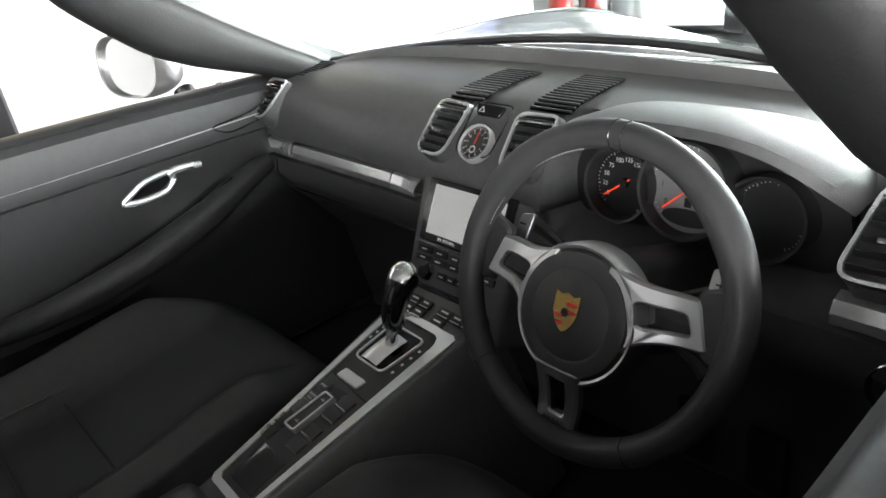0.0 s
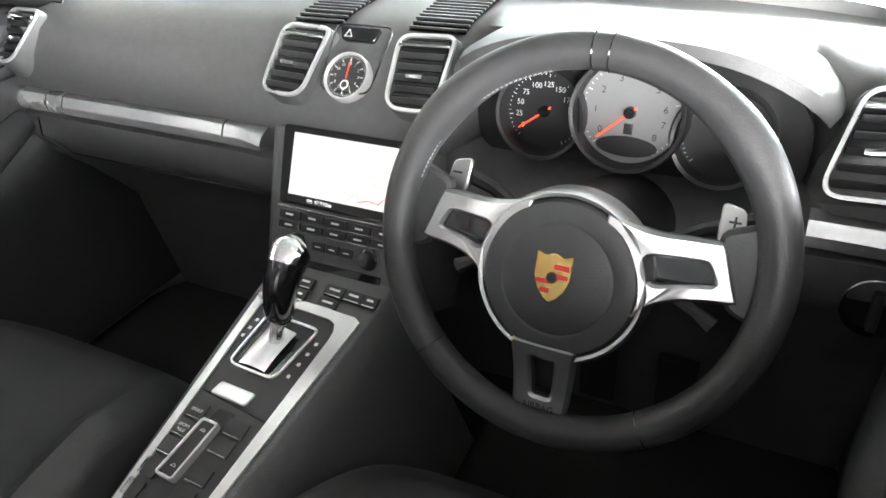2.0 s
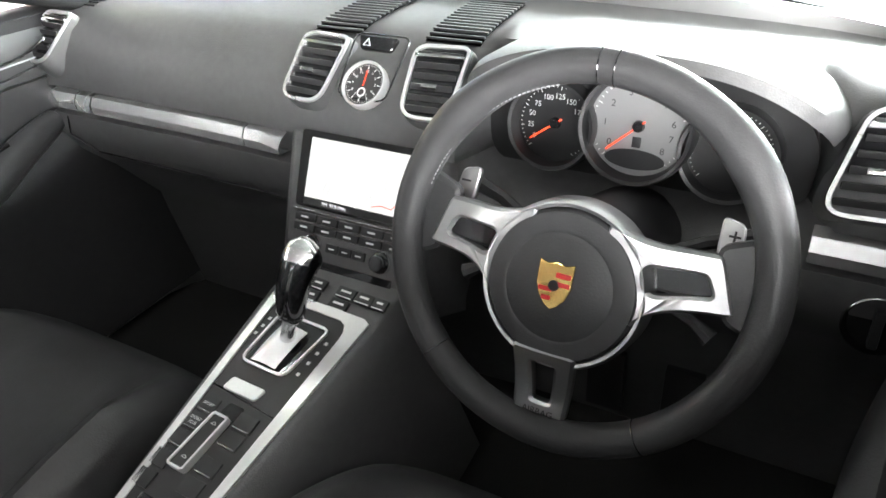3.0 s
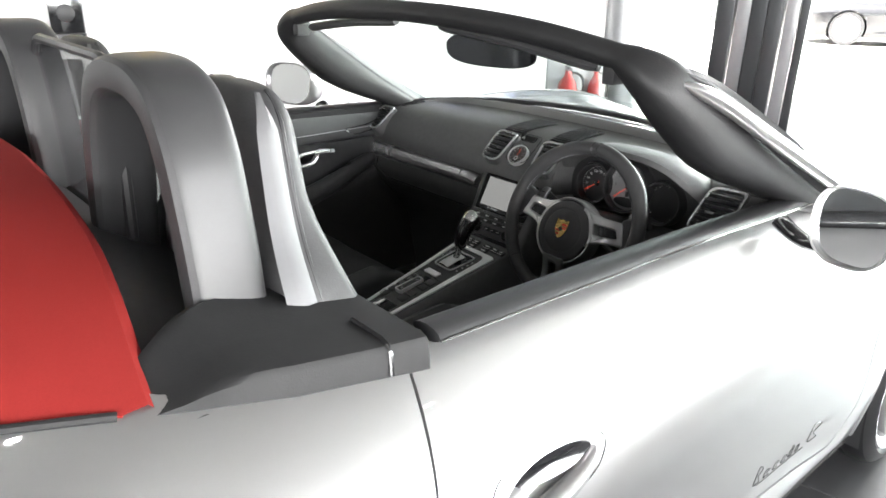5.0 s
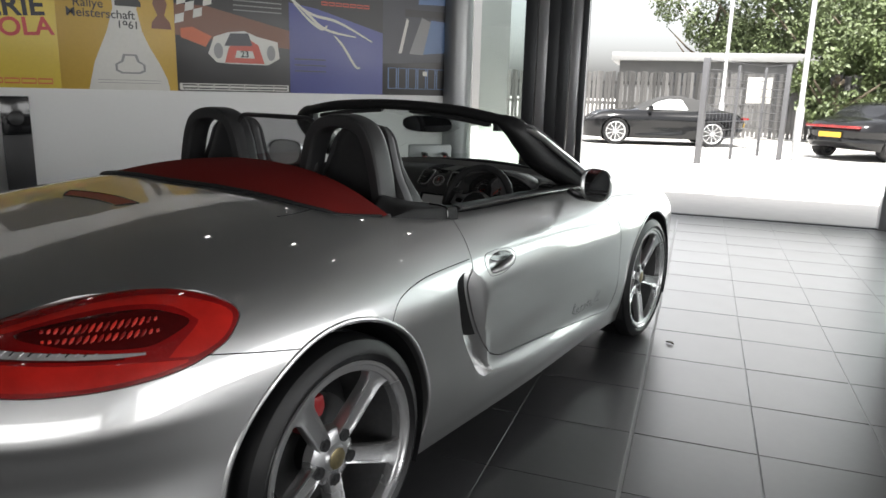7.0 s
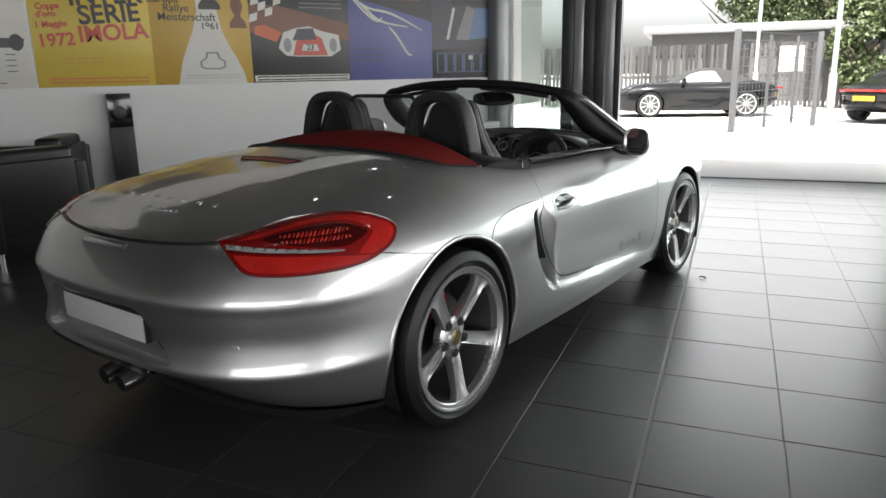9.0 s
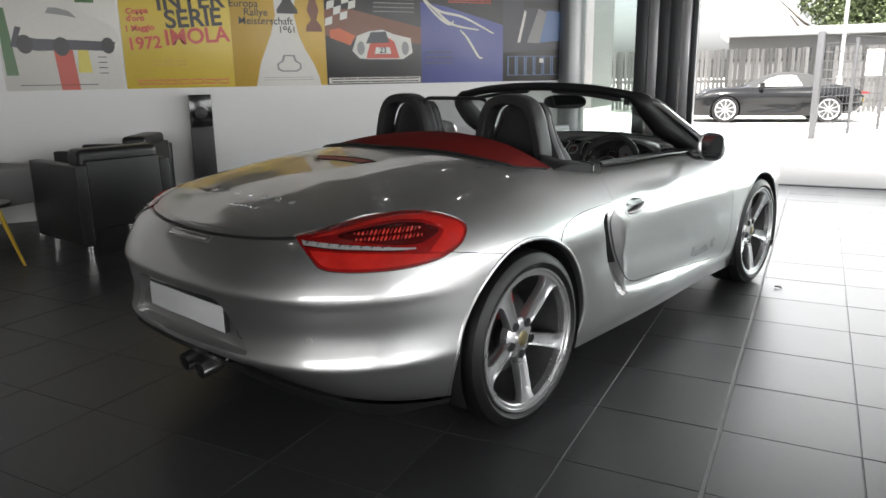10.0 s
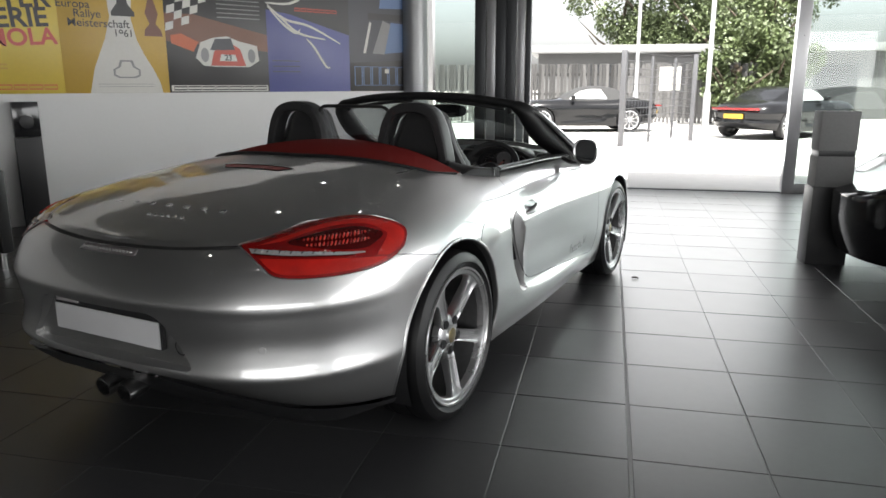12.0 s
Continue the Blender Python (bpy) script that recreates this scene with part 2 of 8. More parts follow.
SATIN = material("satin_silver", (0.84, 0.84, 0.845), 0.27, 0.75, 0.04, 300, 0.04, 900)
PALE_LINING = material("pale_lining", (0.13, 0.135, 0.135), 0.6, 0, 0.08, 60, 0.2, 400)
WHITE_WALL = material("white_wall", (0.72, 0.72, 0.71), 0.7, 0, 0.02, 30, 0.05, 150, stain=0.03, stain_scale=0.8)
TILE = material("floor_tile", (0.045, 0.045, 0.047), 0.38, 0, 0.12, 25, 0.06, 120, stain=0.18, stain_scale=1.6, rough_vary=0.08)
TRIM_BLACK = material("trim_black", (0.012, 0.012, 0.0125), 0.6, 0, 0.2, 70, 0.3, 420, stain=0.15, spec=0.3)
FRAME_BLACK = material("frame_black", (0.014, 0.014, 0.0145), 0.5, 0, 0.25, 50, 0.35, 300, stain=0.2, spec=0.28)
GROUT = material("grout", (0.105, 0.105, 0.105), 0.5, 0, 0.2, 60)
DARK_METAL = material("dark_frame", (0.06, 0.062, 0.065), 0.35, 0.6, 0.08, 40)
GREY_METAL = material("grey_column", (0.30, 0.305, 0.31), 0.35, 0.5, 0.06, 20)
GLASS = glass("window_glass")
CAR_GLASS = glass("windscreen_glass", (0.86, 0.93, 0.9), clear=0.93)
PAINT.node_tree.nodes["Principled BSDF"].inputs["Coat IOR"].default_value = 2.0
STITCH = material("grey_stitching", (0.30, 0.30, 0.31), 0.6, 0, 0.1)
MIRROR = material("mirror", (0.85, 0.86, 0.87), 0.03, 1.0, 0, rough_vary=0.01)


# ---- showroom ----
def wall_box(name, lo, hi, m, mt, label, category="wall", bevel=0.0):
    bm = bmesh.new()
    box(bm, lo, hi, bevel)
    ob = mesh_part(name, bm, mt, None, label, 0)
    ob.matrix_world = m
    return tagged(ob, label, category, kind="structure")


def shape_on(name, outline, m, mt, parent, depth=0.001, label=""):
    bm = bmesh.new()
    prism(bm, outline, depth, m)
    return part(name, bm, mt, parent, label, 0)


floor_bm = bmesh.new()
box(floor_bm, (-18, -20, -0.25), (8, 0.02, -0.002))
floor = tagged(mesh_part("floor", floor_bm, GROUT, None, "", 0), "dark grey tiled showroom floor with recessed joints", "floor", kind="structure")
floor.matrix_world = ROOM
DARK_CEILING = material("dark_ceiling", (0.035, 0.035, 0.035), 0.8, 0, 0.1, 20)
slab_bm = bmesh.new()
box(slab_bm, (-18, -20, CEILING), (8, 0.3, CEILING + 0.2))
ceiling = tagged(mesh_part("ceiling", slab_bm, DARK_CEILING, None, "", 0), "dark grey showroom ceiling with spotlights", "ceiling", kind="structure")
ceiling.matrix_world = ROOM
wall_box("wall_posters", (-18, 0, 0), (1.22, 0.25, CEILING), WALL, WHITE_WALL, "white painted wall hung with racing posters")
wall_box("wall_back", (-18, -15.2, 0), (8, -15, CEILING), ROOM, WHITE_WALL, "plain white wall behind the cars")
wall_box("wall_side", (6.9, -15, 0), (7.1, 0.1, 0.25), ROOM, WHITE_WALL, "low white plinth under the side glazing")
wall_box("wall_lintel", (6.9, -15, 3.3), (7.1, 0.1, CEILING), ROOM, WHITE_WALL, "white lintel over the side glazing")
wall_box("wall_front_lintel", (-3.3, -0.08, 3.3), (7.0, 0.12, CEILING), ROOM, DARK_METAL, "dark beam over the glass front")

# glass front: posts, sliding door frames, panes
front = thing("window_1", "tall glass front with dark metal frames and open sliding doors", "glass front", ROOM, kind="structure")


def bar(name, lo, hi, mt, parent, label="", bevel=0.004):
    bm = bmesh.new()
    box(bm, lo, hi, bevel)
    return part(name, bm, mt, parent, label, 30)


LIGHT_METAL = material("light_frame", (0.42, 0.42, 0.43), 0.3, 0.7, 0.05, 30)
for x0, x1, y0, y1, mt in ((-2.70, -2.56, -0.12, 0.08, DARK_METAL), (-2.55, -2.44, -0.06, 0.06, LIGHT_METAL), (-2.43, -2.30, -0.10, 0.04, DARK_METAL), (-2.29, -2.17, -0.14, 0.0, DARK_METAL), (-2.16, -2.06, -0.08, 0.05, LIGHT_METAL), (-2.05, -1.98, -0.10, 0.02, DARK_METAL)):
    bar("window_frame", (x0, y0, 0), (x1, y1, 3.3), mt, front, "upright metal post")
for x in (1.14, 3.2, 5.2):
    bar("window_frame", (x, -0.06, 0), (x + 0.14, 0.06, 3.3), LIGHT_METAL, front, "upright metal post")
bar("window_frame", (1.28, -0.04, 0.0), (6.9, 0.04, 0.12), LIGHT_METAL, front)
bar("window_sill", (-1.98, -0.05, -0.004), (1.14, 0.03, 0.012), DARK_METAL, front, "dark metal threshold")
bar("window_frame", (-3.25, -0.05, 0.0), (-2.70, 0.05, 0.06), DARK_METAL, front)
for x0, x1 in ((-3.25, -2.70), (1.28, 3.2), (3.34, 5.2), (5.34, 6.9)):
    pane = bar("pane", (x0, -0.006, 0.10), (x1, 0.006, 3.3), GLASS, front, "clear glass pane", 0)
    pane.visible_shadow = False
side_front = thing("window_2", "long side glazing with slim metal posts", "glass front", ROOM, kind="structure")
for y in np.arange(-15, 0.1, 2.5):
    bar("window_frame", (6.95, y - 0.05, 0.25), (7.05, y + 0.05, 3.3), LIGHT_METAL, side_front)
bm = bmesh.new()
lathe(bm, [(0.17, 0.0), (0.17, CEILING)], 48, pose(-2.72, 5.98, 0))
tagged(mesh_part("column", bm, GREY_METAL, None), "round grey column between the wall and the glass front", "column", kind="structure")

# small round ceiling spotlights
SPOT_GLOW = material("spot_glow", (1, 0.98, 0.94), 0.5, 0, 0, emit=5.0)
spot = thing("ceiling_spotlight", "small round white spotlight set in the ceiling", "spotlight", pose(0, 0, CEILING), "ceiling spotlights")
bm = bmesh.new()
lathe(bm, [(0.060, 0.0), (0.060, -0.012), (0.036, -0.014), (0.029, 0.0)], 24)
part("rim", bm, WHITE_WALL, spot)
bm = bmesh.new()
lathe(bm, [(0.0, -0.004), (0.030, -0.004)], 20)
part("lens", bm, SPOT_GLOW, spot)
first = True
for gx in (-3.2, -1.7, -0.2, 1.3, 2.8):
    for gy in (-3.2, -1.6, 0.0, 1.6, 3.2):
        m = ROOM @ pose(gx - 0.6, gy - 6.0, CEILING)
        if first:
            spot.matrix_world, first = m, False
        else:
            copy_thing(spot, m)

# posters
POSTER = {n: material("print_" + n, c, 0.45, 0, 0.06, 30, stain=0.05, coat=0.25, coat_rough=0.2) for n, c in dict(
    white=(0.55, 0.54, 0.50), yellow=(0.52, 0.38, 0.025), ochre=(0.46, 0.29, 0.03), black=(0.018, 0.017, 0.018), blue=(0.075, 0.085, 0.26), red=(0.45, 0.055, 0.03), orange=(0.50, 0.10, 0.025),
    green=(0.05, 0.13, 0.04), grey=(0.22, 0.22, 0.22), brown=(0.16, 0.06, 0.03), dark=(0.035, 0.035, 0.045), sky=(0.10, 0.17, 0.33), lemon=(0.55, 0.46, 0.06)).items()}
LOW, HIGH = 1.235, 2.72


def poster(label, s0, s1, paper):
    m = WALL @ Matrix(((1, 0, 0, s0), (0, 0, -1, -0.004), (0, 1, 0, LOW), (0, 0, 0, 1)))       # x along the sheet, y up it, z into the room
    ob = thing("poster", label, "poster", m, "posters along the wall")
    w = s1 - s0
    bm = bmesh.new()
    box(bm, (0, 0, -0.002), (w, HIGH - LOW, 0.003), 0.001)
    part("sheet", bm, POSTER[paper], ob)
    return ob, w


def ink(ob, name, color, pts, z=0.0034):
    return shape_on(name, pts, pose(0, 0, z), POSTER[color], ob, 0.0006)


def rect(ob, name, color, x0, y0, x1, y1, z=0.0034):
    return ink(ob, name, color, [(x0, y0), (x1, y0), (x1, y1), (x0, y1)], z)


def words(ob, text, size, x, y, color, turn=0, bold=0.0, z=0.0044):
    return writing(text, size, pose(x, y, z, 0, 0, turn), POSTER[color], ob, "print", bold)


def maker_bars(ob, color, x0, x1, y0, y1, z=0.0036, parts=7):
    """A maker's name as a row of plain blocks."""
    w = (x1 - x0) / parts
    for k in range(parts):
        ring = [(x0 + w * k + 0.006, y0), (x0 + w * (k + 1) - 0.006, y0), (x0 + w * (k + 1) - 0.006, y1), (x0 + w * k + 0.006, y1)]
        bm = bmesh.new()
        ring_prism(bm, ring, grown(ring, -min(0.014, (y1 - y0) * 0.36)), 0.0006, pose(0, 0, z))
        part("print_block", bm, POSTER[color], ob, "", 0)


p, w = poster("white poster with a pale racing car over coloured bars", -5.28, -4.27, "white")
ink(p, "print_bar", "red", [(0.10, 0.86), (0.24, 0.86), (0.18, 1.5), (0.04, 1.5)])
ink(p, "print_bar", "red", [(0.46, 0.0), (0.62, 0.0), (0.58, 0.52), (0.42, 0.52)])
ink(p, "print_bar", "green", [(0.02, 0.14), (0.12, 0.14), (0.07, 0.74), (0.0, 0.74)])
rect(p, "print_bar", "green", 0.66, 0.80, 0.82, 1.3)
ink(p, "print_bar", "lemon", [(0.62, 0.16), (0.74, 0.16), (0.72, 0.42), (0.64, 0.42)])
ink(p, "print_car", "dark", [(0.08, 0.40), (0.30, 0.36), (0.60, 0.37), (0.92, 0.36), (1.00, 0.48), (0.62, 0.48), (0.40, 0.52), (0.14, 0.58)], 0.0042)
for cx, cy, r in ((0.20, 0.42, 0.085), (0.50, 0.40, 0.085), (0.90, 0.41, 0.075)):
    ink(p, "print_tyre", "black", [(cx + 0.8 * r * math.cos(a), cy + r * math.sin(a)) for a in np.linspace(0, 2 * math.pi, 24, endpoint=False)], 0.0050)
ink(p, "print_car", "white", [(0.16, 0.50), (0.30, 0.47), (0.62, 0.46), (1.00, 0.44), (1.0, 0.53), (0.94, 0.60), (0.80, 0.67), (0.66, 0.73), (0.52, 0.77), (0.40, 0.77), (0.32, 0.71), (0.22, 0.64)], 0.0046)
ink(p, "print_glass", "grey", [(0.40, 0.70), (0.56, 0.68), (0.66, 0.66), (0.60, 0.72), (0.50, 0.75), (0.43, 0.75)], 0.0056)
for k in range(4):
    rect(p, "print_line", "dark", 0.80, 0.15 + 0.05 * k, 0.88, 0.158 + 0.05 * k)
rect(p, "print_line", "dark", 0.12, 0.045, 0.78, 0.052)

p, w = poster("yellow racing poster with bold black and red lettering", -4.25, -3.21, "yellow")
ink(p, "print_photo", "black", [(0.0, 0.95), (w, 1.06), (w, 1.50), (0.0, 1.50)])
ink(p, "print_photo", "white", [(0.05, 0.98), (0.40, 0.99), (0.26, 1.12), (0.08, 1.12)], 0.0042)
words(p, "INTER", 0.238, 0.66, 0.84, "black", 4, 0.006)
words(p, "SERIE", 0.238, 0.68, 0.67, "black", 4, 0.006)
words(p, "IMOLA", 0.208, 0.70, 0.50, "red", 4, 0.005)
words(p, "1972", 0.160, 0.20, 0.430, "red", 4, 0.004)
words(p, "Coppa", 0.075, 0.16, 0.735, "red", 4, 0.003)
words(p, "d'oro", 0.075, 0.14, 0.665, "red", 4, 0.003)
words(p, "1 Maggio", 0.075, 0.17, 0.575, "red", 4, 0.003)
for k in range(6):
    rect(p, "print_line", "ochre", 0.24 + 0.12 * (k % 3), 0.22 + 0.035 * (k // 3), 0.34 + 0.12 * (k % 3), 0.235 + 0.035 * (k // 3))
maker_bars(p, "orange", 0.10, 0.98, 0.035, 0.085)

p, w = poster("yellow rally poster with chess pieces and a small car drawing", -3.21, -2.22, "ochre")
ink(p, "print_piece", "white", [(0.22, 0.0), (0.92, 0.0), (0.90, 0.10), (0.84, 0.24), (0.76, 0.38), (0.70, 0.52), (0.66, 0.72), (0.70, 1.10), (0.72, 1.50), (0.42, 1.50), (0.44, 1.10), (0.46, 0.72), (0.40, 0.52), (0.34, 0.38), (0.28, 0.24)])
ink(p, "print_piece", "black", [(0.48, 0.74), (0.70, 0.74), (0.70, 0.78), (0.64, 0.86), (0.62, 1.02), (0.66, 1.12), (0.58, 1.24), (0.50, 1.12), (0.55, 1.02), (0.54, 0.86), (0.48, 0.78)], 0.0042)
ink(p, "print_piece", "brown", [(0.78, 0.56), (0.96, 0.56), (0.95, 0.62), (0.90, 0.68), (0.93, 0.78), (0.89, 0.92), (0.94, 1.05), (0.80, 1.05), (0.84, 0.92), (0.80, 0.78), (0.84, 0.68), (0.79, 0.62)], 0.0042)
words(p, "Europa", 0.105, 0.14, 0.83, "black", 0, 0.001)
words(p, "Rallye", 0.105, 0.26, 0.745, "black", 0, 0.001)
words(p, "Meisterschaft", 0.105, 0.36, 0.66, "black", 0, 0.001, 0.0048)
words(p, "1961", 0.095, 0.58, 0.575, "black", 0, 0.001, 0.0048)
ink(p, "print_car", "grey", [(0.45, 0.17), (0.50, 0.145), (0.66, 0.145), (0.71, 0.17), (0.71, 0.23), (0.66, 0.26), (0.64, 0.32), (0.52, 0.32), (0.50, 0.26), (0.45, 0.23)], 0.0042)
ink(p, "print_car", "white", [(0.47, 0.18), (0.51, 0.16), (0.65, 0.16), (0.69, 0.18), (0.69, 0.225), (0.64, 0.25), (0.62, 0.305), (0.54, 0.305), (0.52, 0.25), (0.47, 0.225)], 0.0050)
for y in (0.06, 0.085):
    rect(p, "print_line", "grey", 0.30, y, 0.84, y + 0.004, 0.0042)

p, w = poster("dark racing poster with a red and white car and chequered flag", -2.22, -1.09, "black")
ink(p, "print_road", "brown", [(0.0, 0.52), (w, 0.44), (w, 0.62), (0.30, 0.80), (0.0, 0.80)], 0.0036)
for i in range(6):
    for j in range(6):
        if (i + j) % 2 == 0 and not (i > 3 and j < 2):
            x, y = 0.0 + 0.085 * i + 0.012 * j, 0.62 + 0.085 * j + 0.03 * i
            ink(p, "print_check", "white", [(x, y), (x + 0.083, y + 0.025), (x + 0.092, y + 0.105), (x + 0.010, y + 0.080)], 0.0042)
for k in range(6):
    rect(p, "print_line", "grey", 0.56, 0.78 + 0.045 * k, 1.05, 0.79 + 0.045 * k, 0.0042)
ink(p, "print_car", "white", [(0.30, 0.36), (0.38, 0.28), (0.52, 0.27), (0.90, 0.27), (1.02, 0.34), (1.00, 0.50), (0.80, 0.54), (0.66, 0.59), (0.50, 0.57), (0.36, 0.52)], 0.0044)
ink(p, "print_car", "red", [(0.46, 0.28), (0.86, 0.28), (0.80, 0.46), (0.70, 0.52), (0.56, 0.52), (0.50, 0.42)], 0.0050)
ink(p, "print_car", "dark", [(0.46, 0.44), (0.74, 0.45), (0.70, 0.57), (0.52, 0.56)], 0.0056)
ink(p, "print_car", "white", [(0.56, 0.33), (0.76, 0.33), (0.74, 0.40), (0.58, 0.40)], 0.0056)
words(p, "23", 0.085, 0.66, 0.365, "black", 0, 0.002, 0.0064)
ink(p, "print_car", "orange", [(0.05, 0.50), (0.28, 0.42), (0.34, 0.52), (0.16, 0.60), (0.05, 0.58)], 0.0044)
for x in (0.40, 0.93):
    ink(p, "print_lamp", "grey", [(x + 0.045 * math.cos(a), 0.39 + 0.075 * math.sin(a)) for a in np.linspace(0, 2 * math.pi, 14, endpoint=False)], 0.0060)
rect(p, "print_line", "white", 0.02, 0.012, w - 0.02, 0.075, 0.0036)
maker_bars(p, "black", 0.04, w - 0.03, 0.022, 0.066, 0.0044)

p, w = poster("blue poster with white light trails", -1.09, -0.01, "blue")
ink(p, "print_sky", "black", [(0.0, 0.90), (0.30, 0.86), (w, 0.66), (w, 1.50), (0.0, 1.50)])
maker_bars(p, "red", 0.35, 0.92, 0.90, 0.94, 0.0042)
for pts in (((0.02, 0.93), (0.25, 0.80), (0.55, 0.74), (0.95, 0.56)), ((0.02, 0.95), (0.18, 0.82), (0.40, 0.66), (0.75, 0.60)), ((0.05, 0.90), (0.22, 0.74), (0.36, 0.66), (0.42, 0.70)), ((0.50, 0.60), (0.60, 0.50), (0.74, 0.30), (0.80, 0.28)), ((0.0, 0.97), (0.30, 0.98), (0.50, 1.10), (0.60, 1.30))):
    bm = bmesh.new()
    tube(bm, [(x, y, 0.0046) for x, y in spline(pts, 16)], [0.006 + 0.008 * math.sin(math.pi * k / 15) for k in range(16)], 6, flat=0.12)
    part("print_trail", bm, POSTER["white"], p)
for k in range(3):
    rect(p, "print_line", "dark", 0.05, 0.22 + 0.06 * k, 0.40, 0.232 + 0.06 * k)

p, w = poster("dark poster with car windows and blue block lettering", -0.01, 1.10, "black")
ink(p, "print_photo", "dark", [(0.0, 0.34), (w, 0.40), (w, 1.5), (0.0, 1.5)])
ink(p, "print_photo", "sky", [(0.52, 0.46), (0.98, 0.50), (0.98, 0.82), (0.62, 0.84)], 0.0042)
ink(p, "print_photo", "grey", [(0.34, 0.46), (0.52, 0.45), (0.62, 0.82), (0.50, 0.86)], 0.0044)
ink(p, "print_photo", "white", [(0.20, 0.46), (0.24, 0.46), (0.33, 0.82), (0.30, 0.84)], 0.0046)
ink(p, "print_photo", "sky", [(0.45, 1.0), (0.98, 1.02), (0.98, 1.30), (0.50, 1.30)], 0.0042)
rect(p, "print_photo", "black", 0.28, 0.86, 1.0, 0.94, 0.0050)
maker_bars(p, "sky", 0.06, 0.96, 0.07, 0.30, 0.0042)
rect(p, "print_mark", "white", 0.52, 0.22, 0.58, 0.27, 0.0052)

# black tower standing at the wall
tower = thing("display_tower", "tall narrow black display panel standing at the wall", "panel", WALL)
bm = bmesh.new()
box(bm, (-3.70, -0.10, 0), (-3.48, -0.02, 0.84), 0.006)
part("lower_panel", bm, PLASTIC, tower)
bm = bmesh.new()
box(bm, (-3.70, -0.10, 0.845), (-3.48, -0.02, 1.165), 0.006)
part("upper_panel", bm, GLOSS_BLACK, tower, "glossy upper half")
bm = bmesh.new()
lathe(bm, [(0.0, 0.002), (0.055, 0.002), (0.060, 0.0)], 28, Matrix(((1, 0, 0, -3.59), (0, 0, -1, -0.1005), (0, 1, 0, 0.98), (0, 0, 0, 1))))
part("round_mark", bm, PLASTIC, tower)


# armchairs
def armchair(m, label):
    ob = thing("armchair", label, "armchair", m, "armchairs at the wall")
    for s in (-1, 1):
        bm = bmesh.new()
        box(bm, (s * 0.28 if s > 0 else -0.37, -0.36, 0.12), (0.37 if s > 0 else -0.28, 0.46, 0.72), 0.018, None, 3)
        part("arm", bm, SOFA, ob)
    bm = bmesh.new()
    box(bm, (-0.285, -0.355, 0.24), (0.285, -0.26, 0.75), 0.02, None, 3)
    part("back_panel", bm, SOFA, ob)
    bm = bmesh.new()
    box(bm, (-0.31, -0.31, 0.62), (0.31, -0.10, 0.83), 0.05, None, 4)
    part("back_cushion", bm, SOFA, ob)
    bm = bmesh.new()
    box(bm, (-0.27, -0.26, 0.24), (0.27, 0.34, 0.44), 0.035, None, 4)
    part("seat_cushion", bm, SOFA, ob)
    for x in (-0.31, 0.31):
        for y in (-0.30, 0.30):
            bm = bmesh.new()
            lathe(bm, [(0.0, 0.0), (0.024, 0.0), (0.024, 0.125), (0.0, 0.125)], 18, pose(x, y, 0))
            part("leg", bm, CHROME, ob, "short chrome leg")
    return ob


SOFA = material("sofa_leather", (0.010, 0.010, 0.0103), 0.38, 0, 0.2, 40, 0.3, 160, stain=0.15)
armchair(pose(-3.42, 0.29, 0, 0, 0, 92), "square black leather armchair seen from behind")
armchair(pose(-4.34, 0.86, 0, 0, 0, 138), "square black leather armchair beside the wall")
SIDE_GREY = material("grey_cloth", (0.20, 0.20, 0.20), 0.8, 0, 0.1, 60, 0.2, 300)
bm = bmesh.new()
box(bm, (-0.35, -0.35, 0.30), (0.35, 0.35, 0.62), 0.03, None, 3)
bench = thing("stool", "grey upholstered stool on chrome legs", "stool", pose(-4.62, -0.28, 0, 0, 0, 20))
part("pad", bm, SIDE_GREY, bench)
for x in (-0.30, 0.30):
    for y in (-0.30, 0.30):
        bm = bmesh.new()
        lathe(bm, [(0.0, 0.0), (0.022, 0.0), (0.022, 0.30), (0.0, 0.30)], 16, pose(x, y, 0))
        part("leg", bm, CHROME, bench)
YELLOW = material("yellow_lacquer", (0.55, 0.36, 0.02), 0.35, 0, 0.05)
side = thing("side_table", "small round side table on splayed yellow legs", "table", pose(-3.50, -0.60, 0))
bm = bmesh.new()
lathe(bm, [(0, 0.45), (0.22, 0.45), (0.225, 0.46), (0.22, 0.475), (0, 0.475)], 32)
part("tabletop", bm, PLASTIC, side)
for k in range(3):
    a = 2 * math.pi * k / 3 + 0.95
    bm = bmesh.new()
    tube(bm, [(0.13 * math.cos(a), 0.13 * math.sin(a), 0.45), (0.26 * math.cos(a), 0.26 * math.sin(a), 0.0)], [0.020, 0.010], 12)
    part("leg", bm, YELLOW, side, "yellow tapered leg")

